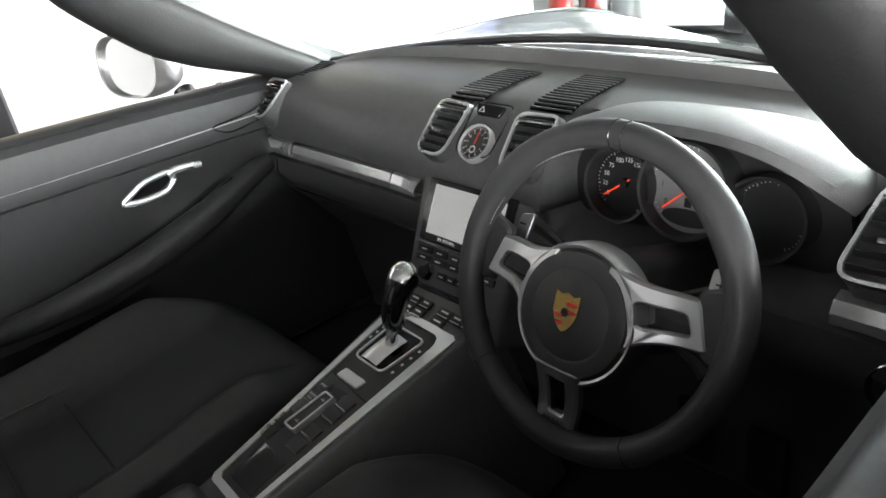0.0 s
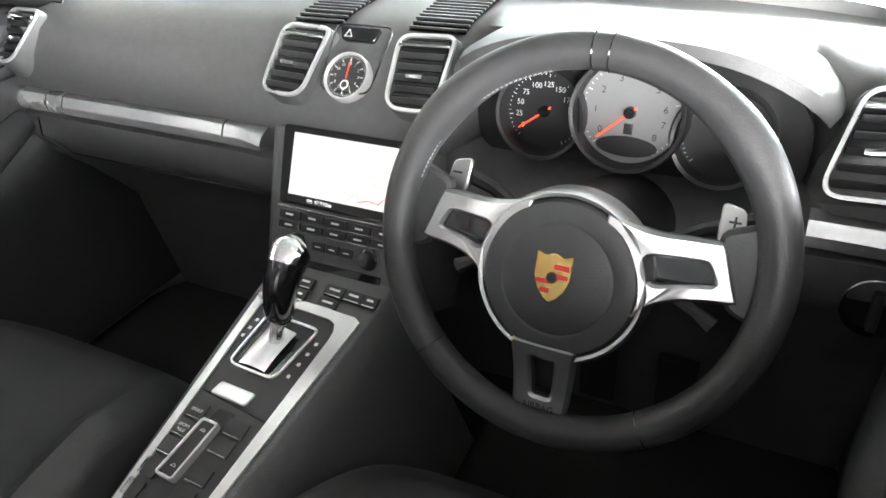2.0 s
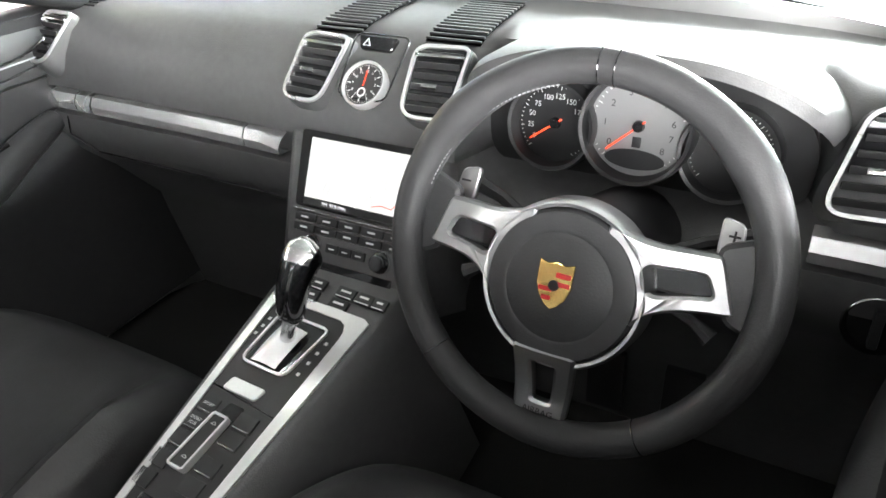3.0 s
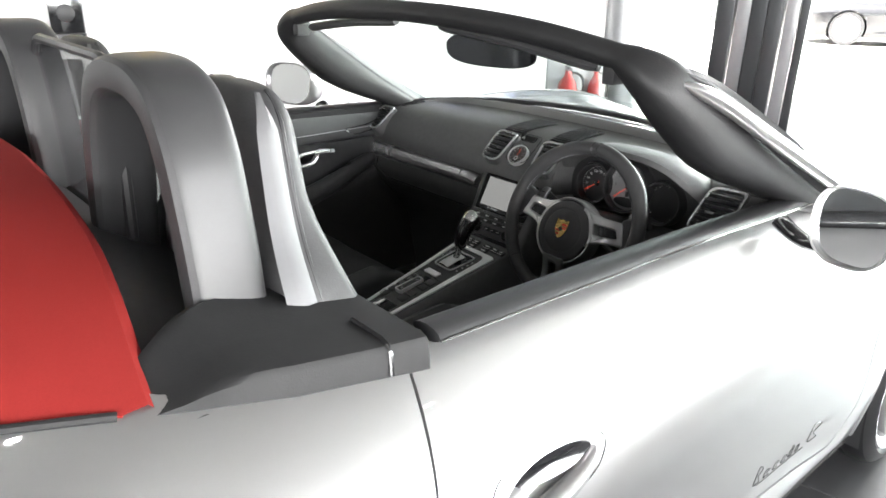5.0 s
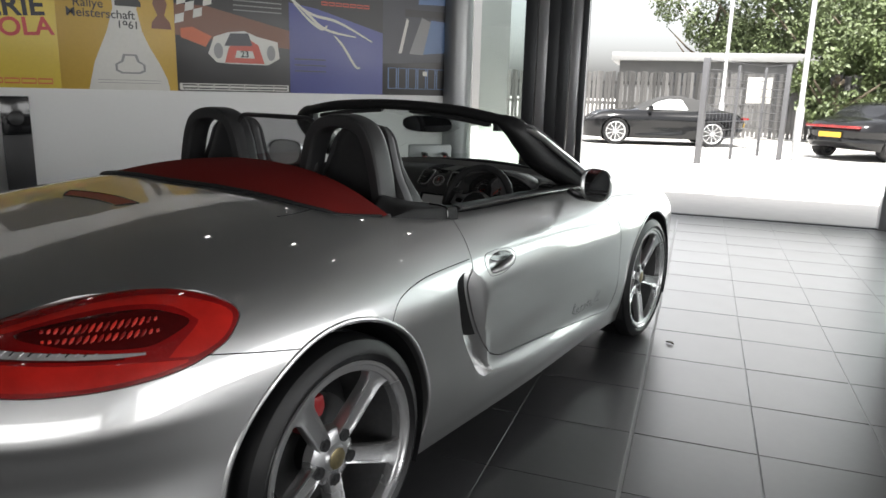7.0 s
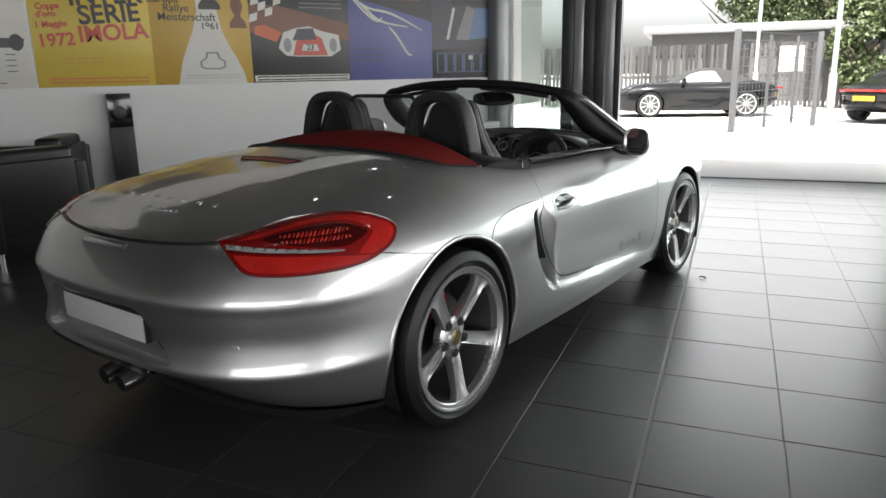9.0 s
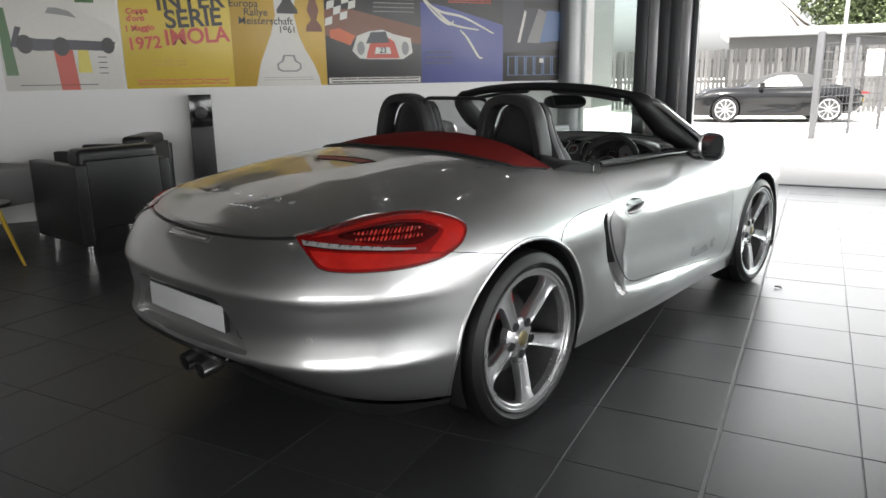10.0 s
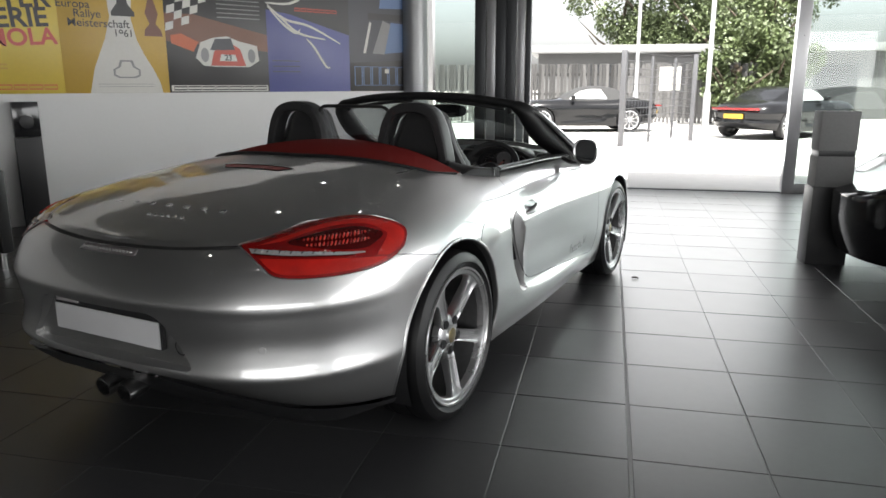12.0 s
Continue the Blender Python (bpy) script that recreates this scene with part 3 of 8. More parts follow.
# fire extinguishers on a dark stand by the column
stand = thing("extinguisher_stand", "dark stand holding two red fire extinguishers", "stand", pose(-1.98, 4.45, 0, 0, 0, 50))
bm = bmesh.new()
box(bm, (-0.22, 0.06, 0), (0.22, 0.10, 0.78), 0.02)
box(bm, (-0.24, -0.14, 0), (0.24, 0.10, 0.05), 0.01)
part("backboard", bm, GREY_METAL, stand)
EXT = material("extinguisher_red", (0.50, 0.02, 0.015), 0.25, 0, 0.05, coat=0.5)
for x, r in ((-0.08, 0.075), (0.12, 0.055)):
    bottle = thing("fire_extinguisher", "red fire extinguisher with a pale label", "fire extinguisher", pose(-1.98, 4.45, 0.05, 0, 0, 50) @ pose(x, -0.03, 0), "fire extinguishers")
    bm = bmesh.new()
    lathe(bm, [(0, 0), (r, 0.0), (r, 0.48), (r * 0.8, 0.55), (r * 0.35, 0.59), (r * 0.3, 0.63), (0, 0.63)], 28)
    part("bottle", bm, EXT, bottle)
    bm = bmesh.new()
    lathe(bm, [(r + 0.001, 0.22), (r + 0.001, 0.40)], 28)
    part("paper_label", bm, POSTER["white"], bottle)
    bm = bmesh.new()
    box(bm, (-0.015, -0.06, 0.63), (0.015, 0.06, 0.66), 0.005)
    tube(bm, spline([(0.02, 0, 0.62), (r + 0.03, 0, 0.58), (r + 0.035, 0, 0.40), (r + 0.02, 0, 0.24)], 12), 0.010, 8)
    part("valve", bm, PLASTIC, bottle)

# information stand by the second car
totem = thing("information_stand", "grey information stand with a black lower panel", "stand", pose(2.17, 3.56, 0, 0, 0, 20))
bm = bmesh.new()
box(bm, (-0.13, -0.08, 0.84), (0.13, 0.08, 1.12), 0.004)
part("upper_panel", bm, SIDE_GREY, totem)
bm = bmesh.new()
box(bm, (-0.125, -0.075, 0.80), (0.125, 0.075, 0.84), 0.002)
part("shadow_gap", bm, PLASTIC, totem)
bm = bmesh.new()
box(bm, (-0.13, -0.08, 0.58), (0.13, 0.08, 0.80), 0.004)
part("middle_panel", bm, SIDE_GREY, totem)
bm = bmesh.new()
box(bm, (-0.14, -0.09, 0.0), (0.14, 0.09, 0.58), 0.004)
part("lower_panel", bm, PLASTIC, totem)


# ---- the silver convertible: body ----
from mathutils.bvhtree import BVHTree

car = thing("convertible_car", "silver two-seat convertible with its red roof folded, parked on the tiles", "car")

# half outline at its widest, from the middle of the tail round to the nose: x, y, lower edge, shoulder height, shoulder set-in
HULL = [(0.00, -0.945, 0.375, 0.800, 0.125), (0.28, -0.930, 0.365, 0.803, 0.125), (0.50, -0.880, 0.335, 0.812, 0.125), (0.70, -0.760, 0.285, 0.828, 0.12),
        (0.825, -0.560, 0.245, 0.848, 0.105), (0.880, -0.320, 0.215, 0.862, 0.10), (0.902, -0.030, 0.19, 0.878, 0.115), (0.900, 0.260, 0.18, 0.897, 0.15),
        (0.882, 0.600, 0.17, 0.907, 0.185), (0.866, 1.000, 0.17, 0.907, 0.185), (0.862, 1.400, 0.17, 0.901, 0.18), (0.870, 1.800, 0.17, 0.894, 0.172),
        (0.886, 2.200, 0.17, 0.894, 0.170), (0.888, 2.500, 0.17, 0.903, 0.18), (0.866, 2.830, 0.17, 0.882, 0.19), (0.785, 3.110, 0.17, 0.790, 0.17),
        (0.560, 3.290, 0.17, 0.620, 0.15), (0.280, 3.375, 0.17, 0.580, 0.14), (0.00, 3.395, 0.17, 0.570, 0.14)]
SPINE = curve_of([(-0.83, 0.80), (-0.6, 0.878), (-0.3, 0.945), (0.0, 0.988), (0.2, 1.003), (0.5, 1.0), (1.9, 0.955), (2.1, 0.915), (2.5, 0.84), (2.9, 0.74), (3.2, 0.63), (3.4, 0.56)])
CROWN = curve_of([(-0.85, 2.6), (-0.4, 3.2), (0.2, 3.4), (1.8, 3.0), (2.3, 2.0), (3.4, 1.8)])
ROWS, SIDE, TOP, UNDER = 330, 56, 30, 4


def gauss(v, mid, width):
    return math.exp(-((v - mid) / width) ** 2)


def evened(values, width, odd=()):
    """Rows of numbers smoothed along their order; the columns in odd change sign past the ends."""
    v = np.array(values, float)
    k = 3 * width
    sign = np.array([-1.0 if c in odd else 1.0 for c in range(v.shape[1])])
    v = np.vstack([v[k:0:-1] * sign, v, v[-2:-k - 2:-1] * sign])
    weights = np.exp(-0.5 * (np.arange(-k, k + 1) / width) ** 2)
    weights /= weights.sum()
    return np.array([np.convolve(v[:, c], weights, "valid") for c in range(v.shape[1])]).T


def eased(f, width):
    """A curve smoothed along its length."""
    xs = np.linspace(-1.0, 3.5, 901)
    n = int(width / 0.005)
    ys = np.array([float(f(x)) for x in xs])
    weights = np.exp(-0.5 * (np.arange(-3 * n, 3 * n + 1) / n) ** 2)
    ys = np.convolve(np.pad(ys, 3 * n, mode="edge"), weights / weights.sum(), "valid")
    return lambda x: float(np.interp(x, xs, ys))


def inset_at(y, z, z0, z1, shoulder):
    """How far the side lies inside the outline at a height."""
    tail = min(max((-0.25 - y) / 0.45, 0), 1)
    tail = tail * tail * (3 - 2 * tail)
    door = gauss(y, 1.15, 0.60)
    mid = 0.64 - 0.02 * door
    out = 0.0
    if z > mid:
        out += shoulder * ((z - mid) / (z1 - mid)) ** 2.1
    low = 0.42
    if z < low:
        out += (0.055 + 0.01 * tail - 0.032 * door) * ((low - z) / (low - z0)) ** 1.6
    out += 0.026 * door * gauss(z, 0.50, 0.13) - 0.014 * door * gauss(z, 0.25, 0.05)
    # the door lies behind a ledge that runs forward from the foot of the intake
    ledge = float(np.interp(y, [0.70, 0.80, 0.90, 1.00, 1.20, 1.40, 1.80, 2.08], [0.326, 0.322, 0.309, 0.299, 0.289, 0.281, 0.260, 0.247]))
    if 0.70 < y < 2.12 and z > ledge:
        u = min(1.0, (z - ledge) / 0.040)
        fade = min(1.0, (y - 0.70) / 0.12) * min(1.0, (2.12 - y) / 0.35)
        out += 0.021 * fade * u * u * (3 - 2 * u) * max(0.0, 1 - max(0.0, z - ledge - 0.040) / 0.20)
    out += tail * (0.016 * gauss(z, 0.50, 0.075) - 0.010 * gauss(z, 0.402, 0.016) - 0.007 * gauss(z, 0.634, 0.018) + 0.008 * gauss(z, 0.71, 0.035))
    return out


RIDGE, BOW = eased(SPINE, 0.06), eased(CROWN, 0.10)


def hull_rows(swell=0.0):
    line = evened(spline(HULL, ROWS), 9, (0,))
    rows = []
    for i, (x, y, z0, z1, s) in enumerate(line):
        a, b = line[max(i - 1, 0)], line[min(i + 1, ROWS - 1)]
        t = Vector((b[0] - a[0], b[1] - a[1], 0)).normalized()
        if i in (0, ROWS - 1):
            t = Vector((1 if i == 0 else -1, 0, 0))
        n = Vector((t.y, -t.x, 0))
        row = []
        for j in range(SIDE + 1):
            z = z0 + (z1 - z0) * j / SIDE
            p = Vector((x, y, z)) - n * (inset_at(y, z, z0, z1, s) - swell)
            p.x = max(p.x, 0.0) if 0 < i < ROWS - 1 else 0.0
            row.append(p)
        edge = row[-1]
        high, bow = RIDGE(edge.y), BOW(edge.y)
        for j in range(1, TOP + 1):
            f = j / TOP
            row.append(Vector((edge.x * (1 - f), edge.y, edge.z + swell * min(1, 4 * f) + (high - edge.z) * (1 - (1 - f) ** bow))))
        soft, crisp = evened([tuple(p) for p in row], 3), evened([tuple(p) for p in row], 1)
        blend = [min(1.0, max(0.0, (j - SIDE * 0.62) / 8)) for j in range(len(row))]
        row = [p if j < 6 or j > len(row) - 10 else Vector(soft[j] * blend[j] + crisp[j] * (1 - blend[j])) for j, p in enumerate(row)]
        foot = row[0]
        rows.append([Vector((foot.x * k / UNDER, foot.y, foot.z)) for k in range(UNDER)] + row)
    return rows


def hull(swell=0.0):
    bm = bmesh.new()
    rows = hull_rows(swell)
    sheet(bm, rows)
    sheet(bm, [[Vector((-p.x, p.y, p.z)) for p in r] for r in rows], flip=True)
    bmesh.ops.remove_doubles(bm, verts=bm.verts, dist=0.0004)
    return bm


def slab(outline, m, depth):
    """A cutter: an outline raised along the z of m."""
    bm = bmesh.new()
    prism(bm, outline, depth, m)
    return bm


def arch_cutter(side, y, z, r):
    bm = bmesh.new()
    lathe(bm, [(0, 0), (r, 0), (r, 0.6), (0, 0.6)], 84, pose(side * 0.50, y, z, 0, side * 90, 0))
    bmesh.ops.remove_doubles(bm, verts=bm.verts, dist=0.0005)
    return bm


def side_frame(side, x):
    """A pose whose x is the car's y and whose y is its z, with z pointing out of that flank."""
    return Matrix(((0, 0, side, side * x), (1, 0, 0, 0), (0, 1, 0, 0), (0, 0, 0, 1)))


SLOT_BACK = [(0.615, 0.733), (0.572, 0.722), (0.550, 0.695), (0.552, 0.65), (0.580, 0.56), (0.637, 0.45), (0.70, 0.365), (0.765, 0.323)]
SLOT_FRONT = [(0.70, 0.740), (0.725, 0.732), (0.735, 0.705), (0.750, 0.66), (0.785, 0.58), (0.845, 0.47), (0.910, 0.375), (0.985, 0.309)]


def scoop_cutter(side):
    """The hollow in front of the side intake: deep at the slot, running out over the door."""
    bm = bmesh.new()
    back, front = spline(SLOT_BACK, 26), spline(SLOT_FRONT, 26)
    rows = []
    for i, ((y0, z0), (y1, z1)) in enumerate(zip(back, front)):
        g = 1 - min(1.0, max(0.0, (i - 17) / 8)) ** 1.6      # the foot of the hollow rises to the ledge
        rows.append([Vector((side * (x if x > 0.9 else 0.876 - (0.876 - x) * g), y0 + (y1 - y0) * f, z0 + (z1 - z0) * f)) for f, x in ((0, 0.99), (0, 0.75), (0.28, 0.75), (0.34, 0.790), (0.44, 0.820), (0.60, 0.843), (0.80, 0.860), (1, 0.872), (1, 0.99))])
    g = sheet(bm, rows, close_v=True)
    bm.faces.new(g[0])
    bm.faces.new(g[-1])
    return bm


REAR_HUB, FRONT_HUB = (0.0, 0.338), (2.475, 0.333)
DOOR = rounded([(0.80, 0.99), (0.745, 0.89), (0.69, 0.755), (0.655, 0.69), (0.70, 0.56), (0.80, 0.40), (0.90, 0.355), (1.98, 0.272), (2.02, 0.40), (2.0, 0.75), (1.90, 0.99)],
               [0.01, 0.1, 0.05, 0.06, 0.1, 0.1, 0.1, 0.06, 0.1, 0.15, 0.01], 5)
LIGHT_BASE = Matrix(((0.5955, 0, 0.8034, 0.502), (0.8034, 0, -0.5955, -0.747), (0, 1, 0, 0), (0, 0, 0, 1)))
LIGHT = [tuple(p) for p in spline([(-0.006, 0.812), (0.057, 0.826), (0.155, 0.850), (0.245, 0.866), (0.345, 0.874), (0.42, 0.871), (0.485, 0.857), (0.54, 0.836), (0.563, 0.814),
                                   (0.549, 0.785), (0.522, 0.762), (0.46, 0.738), (0.40, 0.727), (0.325, 0.721), (0.23, 0.720), (0.136, 0.723), (0.066, 0.733), (0.034, 0.762)], 70, True)]


def mirrored(m):
    return Matrix.Diagonal((-1, 1, 1, 1)) @ m


LIGHT_SIDES = [LIGHT_BASE, mirrored(LIGHT_BASE)]
PLATE_HOLLOW = rounded([(-0.40, 0.425), (0.40, 0.425), (0.275, 0.605), (-0.275, 0.605)], [0.03, 0.03, 0.05, 0.05], 5)
TAIL_FRAME = Matrix(((1, 0, 0, 0), (0, 0, -1, 0), (0, 1, 0, 0), (0, 0, 0, 1)))     # x across, y up, z backwards



def lip_groove(low, high, shrink=0.0):
    """The long groove under the edge of the rear lid, between the lamps."""
    bm = bmesh.new()
    rows = []
    for x in np.linspace(-0.515 + shrink, 0.515 - shrink, 41):
        z, y = 0.787 + 0.020 * (x / 0.5) ** 2, -0.795 + 0.085 * (abs(x) / 0.5) ** 2.4 + shrink
        rows.append([Vector((x, -1.2, z + low - 0.02)), Vector((x, y, z + low)), Vector((x, y, z + high)), Vector((x, -1.2, z + high - 0.02))])
    g = sheet(bm, rows, close_v=True)
    bm.faces.new(g[0])
    bm.faces.new(g[-1])
    return bm


cutters = [slab(rounded([(-0.60, 0.43), (0.60, 0.43), (0.652, 0.455), (0.70, 0.78), (0.70, 1.95), (-0.70, 1.95), (-0.70, 0.78), (-0.652, 0.455)], [0.03, 0.03, 0.03, 0.2, 0.2, 0.2, 0.2, 0.03]), pose(0, 0, 0.24), 0.9),
           slab(PLATE_HOLLOW, TAIL_FRAME @ pose(0, 0, 0.872), 0.3), lip_groove(0.0, 0.008)]
for s in (1, -1):
    cutters += [arch_cutter(s, *REAR_HUB, 0.383), arch_cutter(s, *FRONT_HUB, 0.369), scoop_cutter(s)]
shell = carved(hull(), cutters)
skin = BVHTree.FromBMesh(shell)


def on_skin(p, way, lift=0.0):
    """The point of the painted skin met from p along way, lifted off it a little."""
    hit = skin.ray_cast(Vector(p), Vector(way).normalized())
    return (hit[0] + hit[1] * lift, hit[1]) if hit[0] is not None else (Vector(p), -Vector(way).normalized())


def copy_bm(bm):
    return bm.copy()


light_cut = [slab(grown(LIGHT, 0.003), m @ pose(0, 0, -0.06), 0.3) for m in LIGHT_SIDES]
door_cut = {s: slab(grown(DOOR, 0.002), side_frame(s, 0.60), 0.5) for s in (1, -1)}
part("body", carved(copy_bm(shell), light_cut + list(door_cut.values())), PAINT, car, "silver metallic painted body", 32)
doors = {}
for s in (1, -1):
    leaf = carved(copy_bm(shell), [slab(grown(DOOR, -0.002), side_frame(s, 0.60), 0.5)], "INTERSECT")
    dish = bmesh.new()
    c = on_skin((s * 1.3, 0.886, 0.726), (-s, 0, 0))[0]
    rows = []
    for f in np.linspace(-1, 1, 15)[1:-1]:
        r = math.sqrt(1 - f * f)
        rows.append([c + Vector((s * (0.010 + 0.034 * f), 0.102 * r * math.cos(w), (0.033 - 0.004 * math.cos(w)) * r * math.sin(w) + 0.004 * r * math.cos(w) - 0.3 * 0.034 * f)) for w in np.linspace(0, 2 * math.pi, 40, endpoint=False)])
    g = sheet(dish, rows, close_v=True)
    dish.faces.new(g[0])
    dish.faces.new(g[-1])
    doors[s] = part("door", carved(leaf, [dish]), PAINT, car, "closed silver door without window frame", 32)


# seams between the panels
def seam(points, way, radius=0.0016, parent=car, name="panel_gap"):
    bm = bmesh.new()
    tube(bm, [on_skin(p, way, 0.0)[0] for p in spline(points, 40)], radius, 6)
    return part(name, bm, GLOSS_BLACK, parent)


for s in (1, -1):
    seam([(s * 1.2, -0.42, 0.755), (s * 1.2, -0.28, 0.728), (s * 1.2, -0.135, 0.70)], (-s, 0, 0))
    seam([(s * 1.2, 0.19, 0.685), (s * 1.2, 0.25, 0.735), (s * 1.2, 0.40, 0.762), (s * 1.2, 0.68, 0.765)], (-s, 0, 0))
    seam([(s * 0.560, 0.08, 1.3), (s * 0.565, 0.13, 1.3), (s * 0.563, 0.18, 1.3), (s * 0.555, 0.235, 1.3)], (0, 0, -1), 0.0018)
    seam([(s * 0.74, 2.0, 1.3), (s * 0.66, 2.4, 1.3), (s * 0.55, 2.8, 1.3), (s * 0.40, 3.12, 1.3)], (0, 0, -1))
bm = bmesh.new()
sheet(bm, [[(x, -0.798 + 0.085 * (abs(x) / 0.5) ** 2.4, 0.782 + 0.020 * (x / 0.5) ** 2), (x, -0.798 + 0.085 * (abs(x) / 0.5) ** 2.4, 0.804 + 0.020 * (x / 0.5) ** 2)] for x in np.linspace(-0.505, 0.505, 41)])
part("lid_gap", bm, CARPET, car, "dark gap under the edge of the rear lid")

# rolled lips of the wheel arches, their black linings and the underside
for s in (1, -1):
    for hub, r, a0, a1 in ((REAR_HUB, 0.3895, -12, 204), (FRONT_HUB, 0.3755, -24, 196)):
        bm = bmesh.new()
        arc = [(hub[0] + r * math.cos(a), hub[1] + r * math.sin(a)) for a in np.linspace(radians(a0), radians(a1), 60)]
        edge = [on_skin((s * 1.3, y, z), (-s, 0, 0), -0.0015)[0] for y, z in arc]
        tube(bm, [q for q in edge if 0.79 < abs(q.x) < 0.95], 0.0075, 8, flat=0.8, up=(1, 0, 0))
        part("arch_lip", bm, PAINT, car)
    for hub, r in ((REAR_HUB, 0.380), (FRONT_HUB, 0.366)):
        bm = bmesh.new()
        arc = np.linspace(radians(-25), radians(205), 40)
        sheet(bm, [[(s * x, hub[0] + r * math.cos(a), hub[1] + r * math.sin(a)) for x in (0.52, 0.87)] for a in arc])
        sheet(bm, [[(s * 0.53, hub[0] + k * math.cos(a), hub[1] + k * math.sin(a)) for k in (0.0, r)] for a in arc])
        part("arch_lining", bm, PLASTIC, car)
bm = bmesh.new()
rows = []
for x, y, z0, z1, s in spline(HULL[:7], 60):
    if y > REAR_HUB[0] - 0.41:
        continue
    rows.append([(x * 0.985, y * 0.985 + 0.012, z0 + 0.012), (x * 0.955, y * 0.965 + 0.02, z0 - 0.02), (x * 0.90, y * 0.90 + 0.02, max(z0 - 0.075, 0.185)), (x * 0.72, y * 0.72, 0.185)])
sheet(bm, rows)
sheet(bm, [[(-p[0], p[1], p[2]) for p in r] for r in rows])
part("rear_diffuser", bm, PLASTIC, car, "matt black lower rear apron")

# tail lamps
# two reds and broad blotches put glow from inside the lens into the colour
LAMP_RED = material("lamp_red", (0.20, 0.004, 0.004), 0.18, 0, 0.3, 22, 0.9, 130, rough_vary=0.02, stain=0.45, stain_scale=9, coat=1.0, coat_rough=0.01)
LAMP_BAND = material("lamp_band_red", (0.46, 0.014, 0.009), 0.2, 0, 0.25, 18, 0.5, 110, rough_vary=0.03, stain=0.4, stain_scale=11, coat=1.0, coat_rough=0.01)
LAMP_FACET = material("lamp_facet_red", (0.62, 0.026, 0.014), 0.3, 0, 0.3, 60, spec=0.3)
LAMP_PRISM = material("lamp_prism_red", (0.26, 0.005, 0.004), 0.35, 0, 0.2, 60, spec=0.2)
LAMP_DARK = material("lamp_dark_red", (0.055, 0.003, 0.003), 0.12, 0, 0.3, 60, 0.4, 160, rough_vary=0.02)
LAMP_CLEAR = material("lamp_clear", (0.66, 0.64, 0.64), 0.2, 0.6, 0.2, 150, 0.6, 220, coat=1.0)
swollen = hull(0.003)


def lamp_piece(outline, m, lift, name, mt, parent, label=""):
    """A piece of the lamp: the outline laid on the swollen skin."""
    bm = carved(copy_bm(swollen), [slab(outline, m @ pose(0, 0, -0.06), 0.3)], "INTERSECT")
    n = m.to_3x3() @ Vector((0, 0, 1))
    bmesh.ops.translate(bm, verts=bm.verts, vec=n * lift)
    return part(name, bm, mt, parent, label, 30)


CORE_KNOTS = [(0.125, 0.820), (0.22, 0.839), (0.30, 0.847), (0.37, 0.847), (0.42, 0.837), (0.458, 0.818), (0.41, 0.795), (0.366, 0.787), (0.287, 0.792), (0.20, 0.804)]
core = [tuple(p) for p in spline(CORE_KNOTS, 44, True)]
blade = [(0.012, 0.807), (0.10, 0.801), (0.22, 0.792), (0.37, 0.778), (0.371, 0.774), (0.30, 0.776), (0.20, 0.783), (0.10, 0.788), (0.014, 0.795)]
upper_band = [tuple(p) for p in spline([(0.035, 0.813), (0.16, 0.842), (0.25, 0.858), (0.345, 0.866), (0.42, 0.863), (0.48, 0.850), (0.53, 0.832), (0.550, 0.813), (0.538, 0.787), (0.51, 0.767), (0.465, 0.753)], 30)] + \
             [tuple(p) for p in spline([(0.415, 0.760), (0.43, 0.775), (0.472, 0.810), (0.468, 0.823), (0.425, 0.846), (0.37, 0.854), (0.30, 0.854), (0.21, 0.844), (0.11, 0.823)], 30)]
lower_band = [tuple(p) for p in spline([(0.032, 0.782), (0.10, 0.779), (0.20, 0.773), (0.30, 0.766), (0.40, 0.756), (0.452, 0.750)], 16)] + \
             [tuple(p) for p in spline([(0.452, 0.745), (0.39, 0.735), (0.32, 0.730), (0.23, 0.729), (0.14, 0.732), (0.075, 0.740), (0.045, 0.762)], 20)]
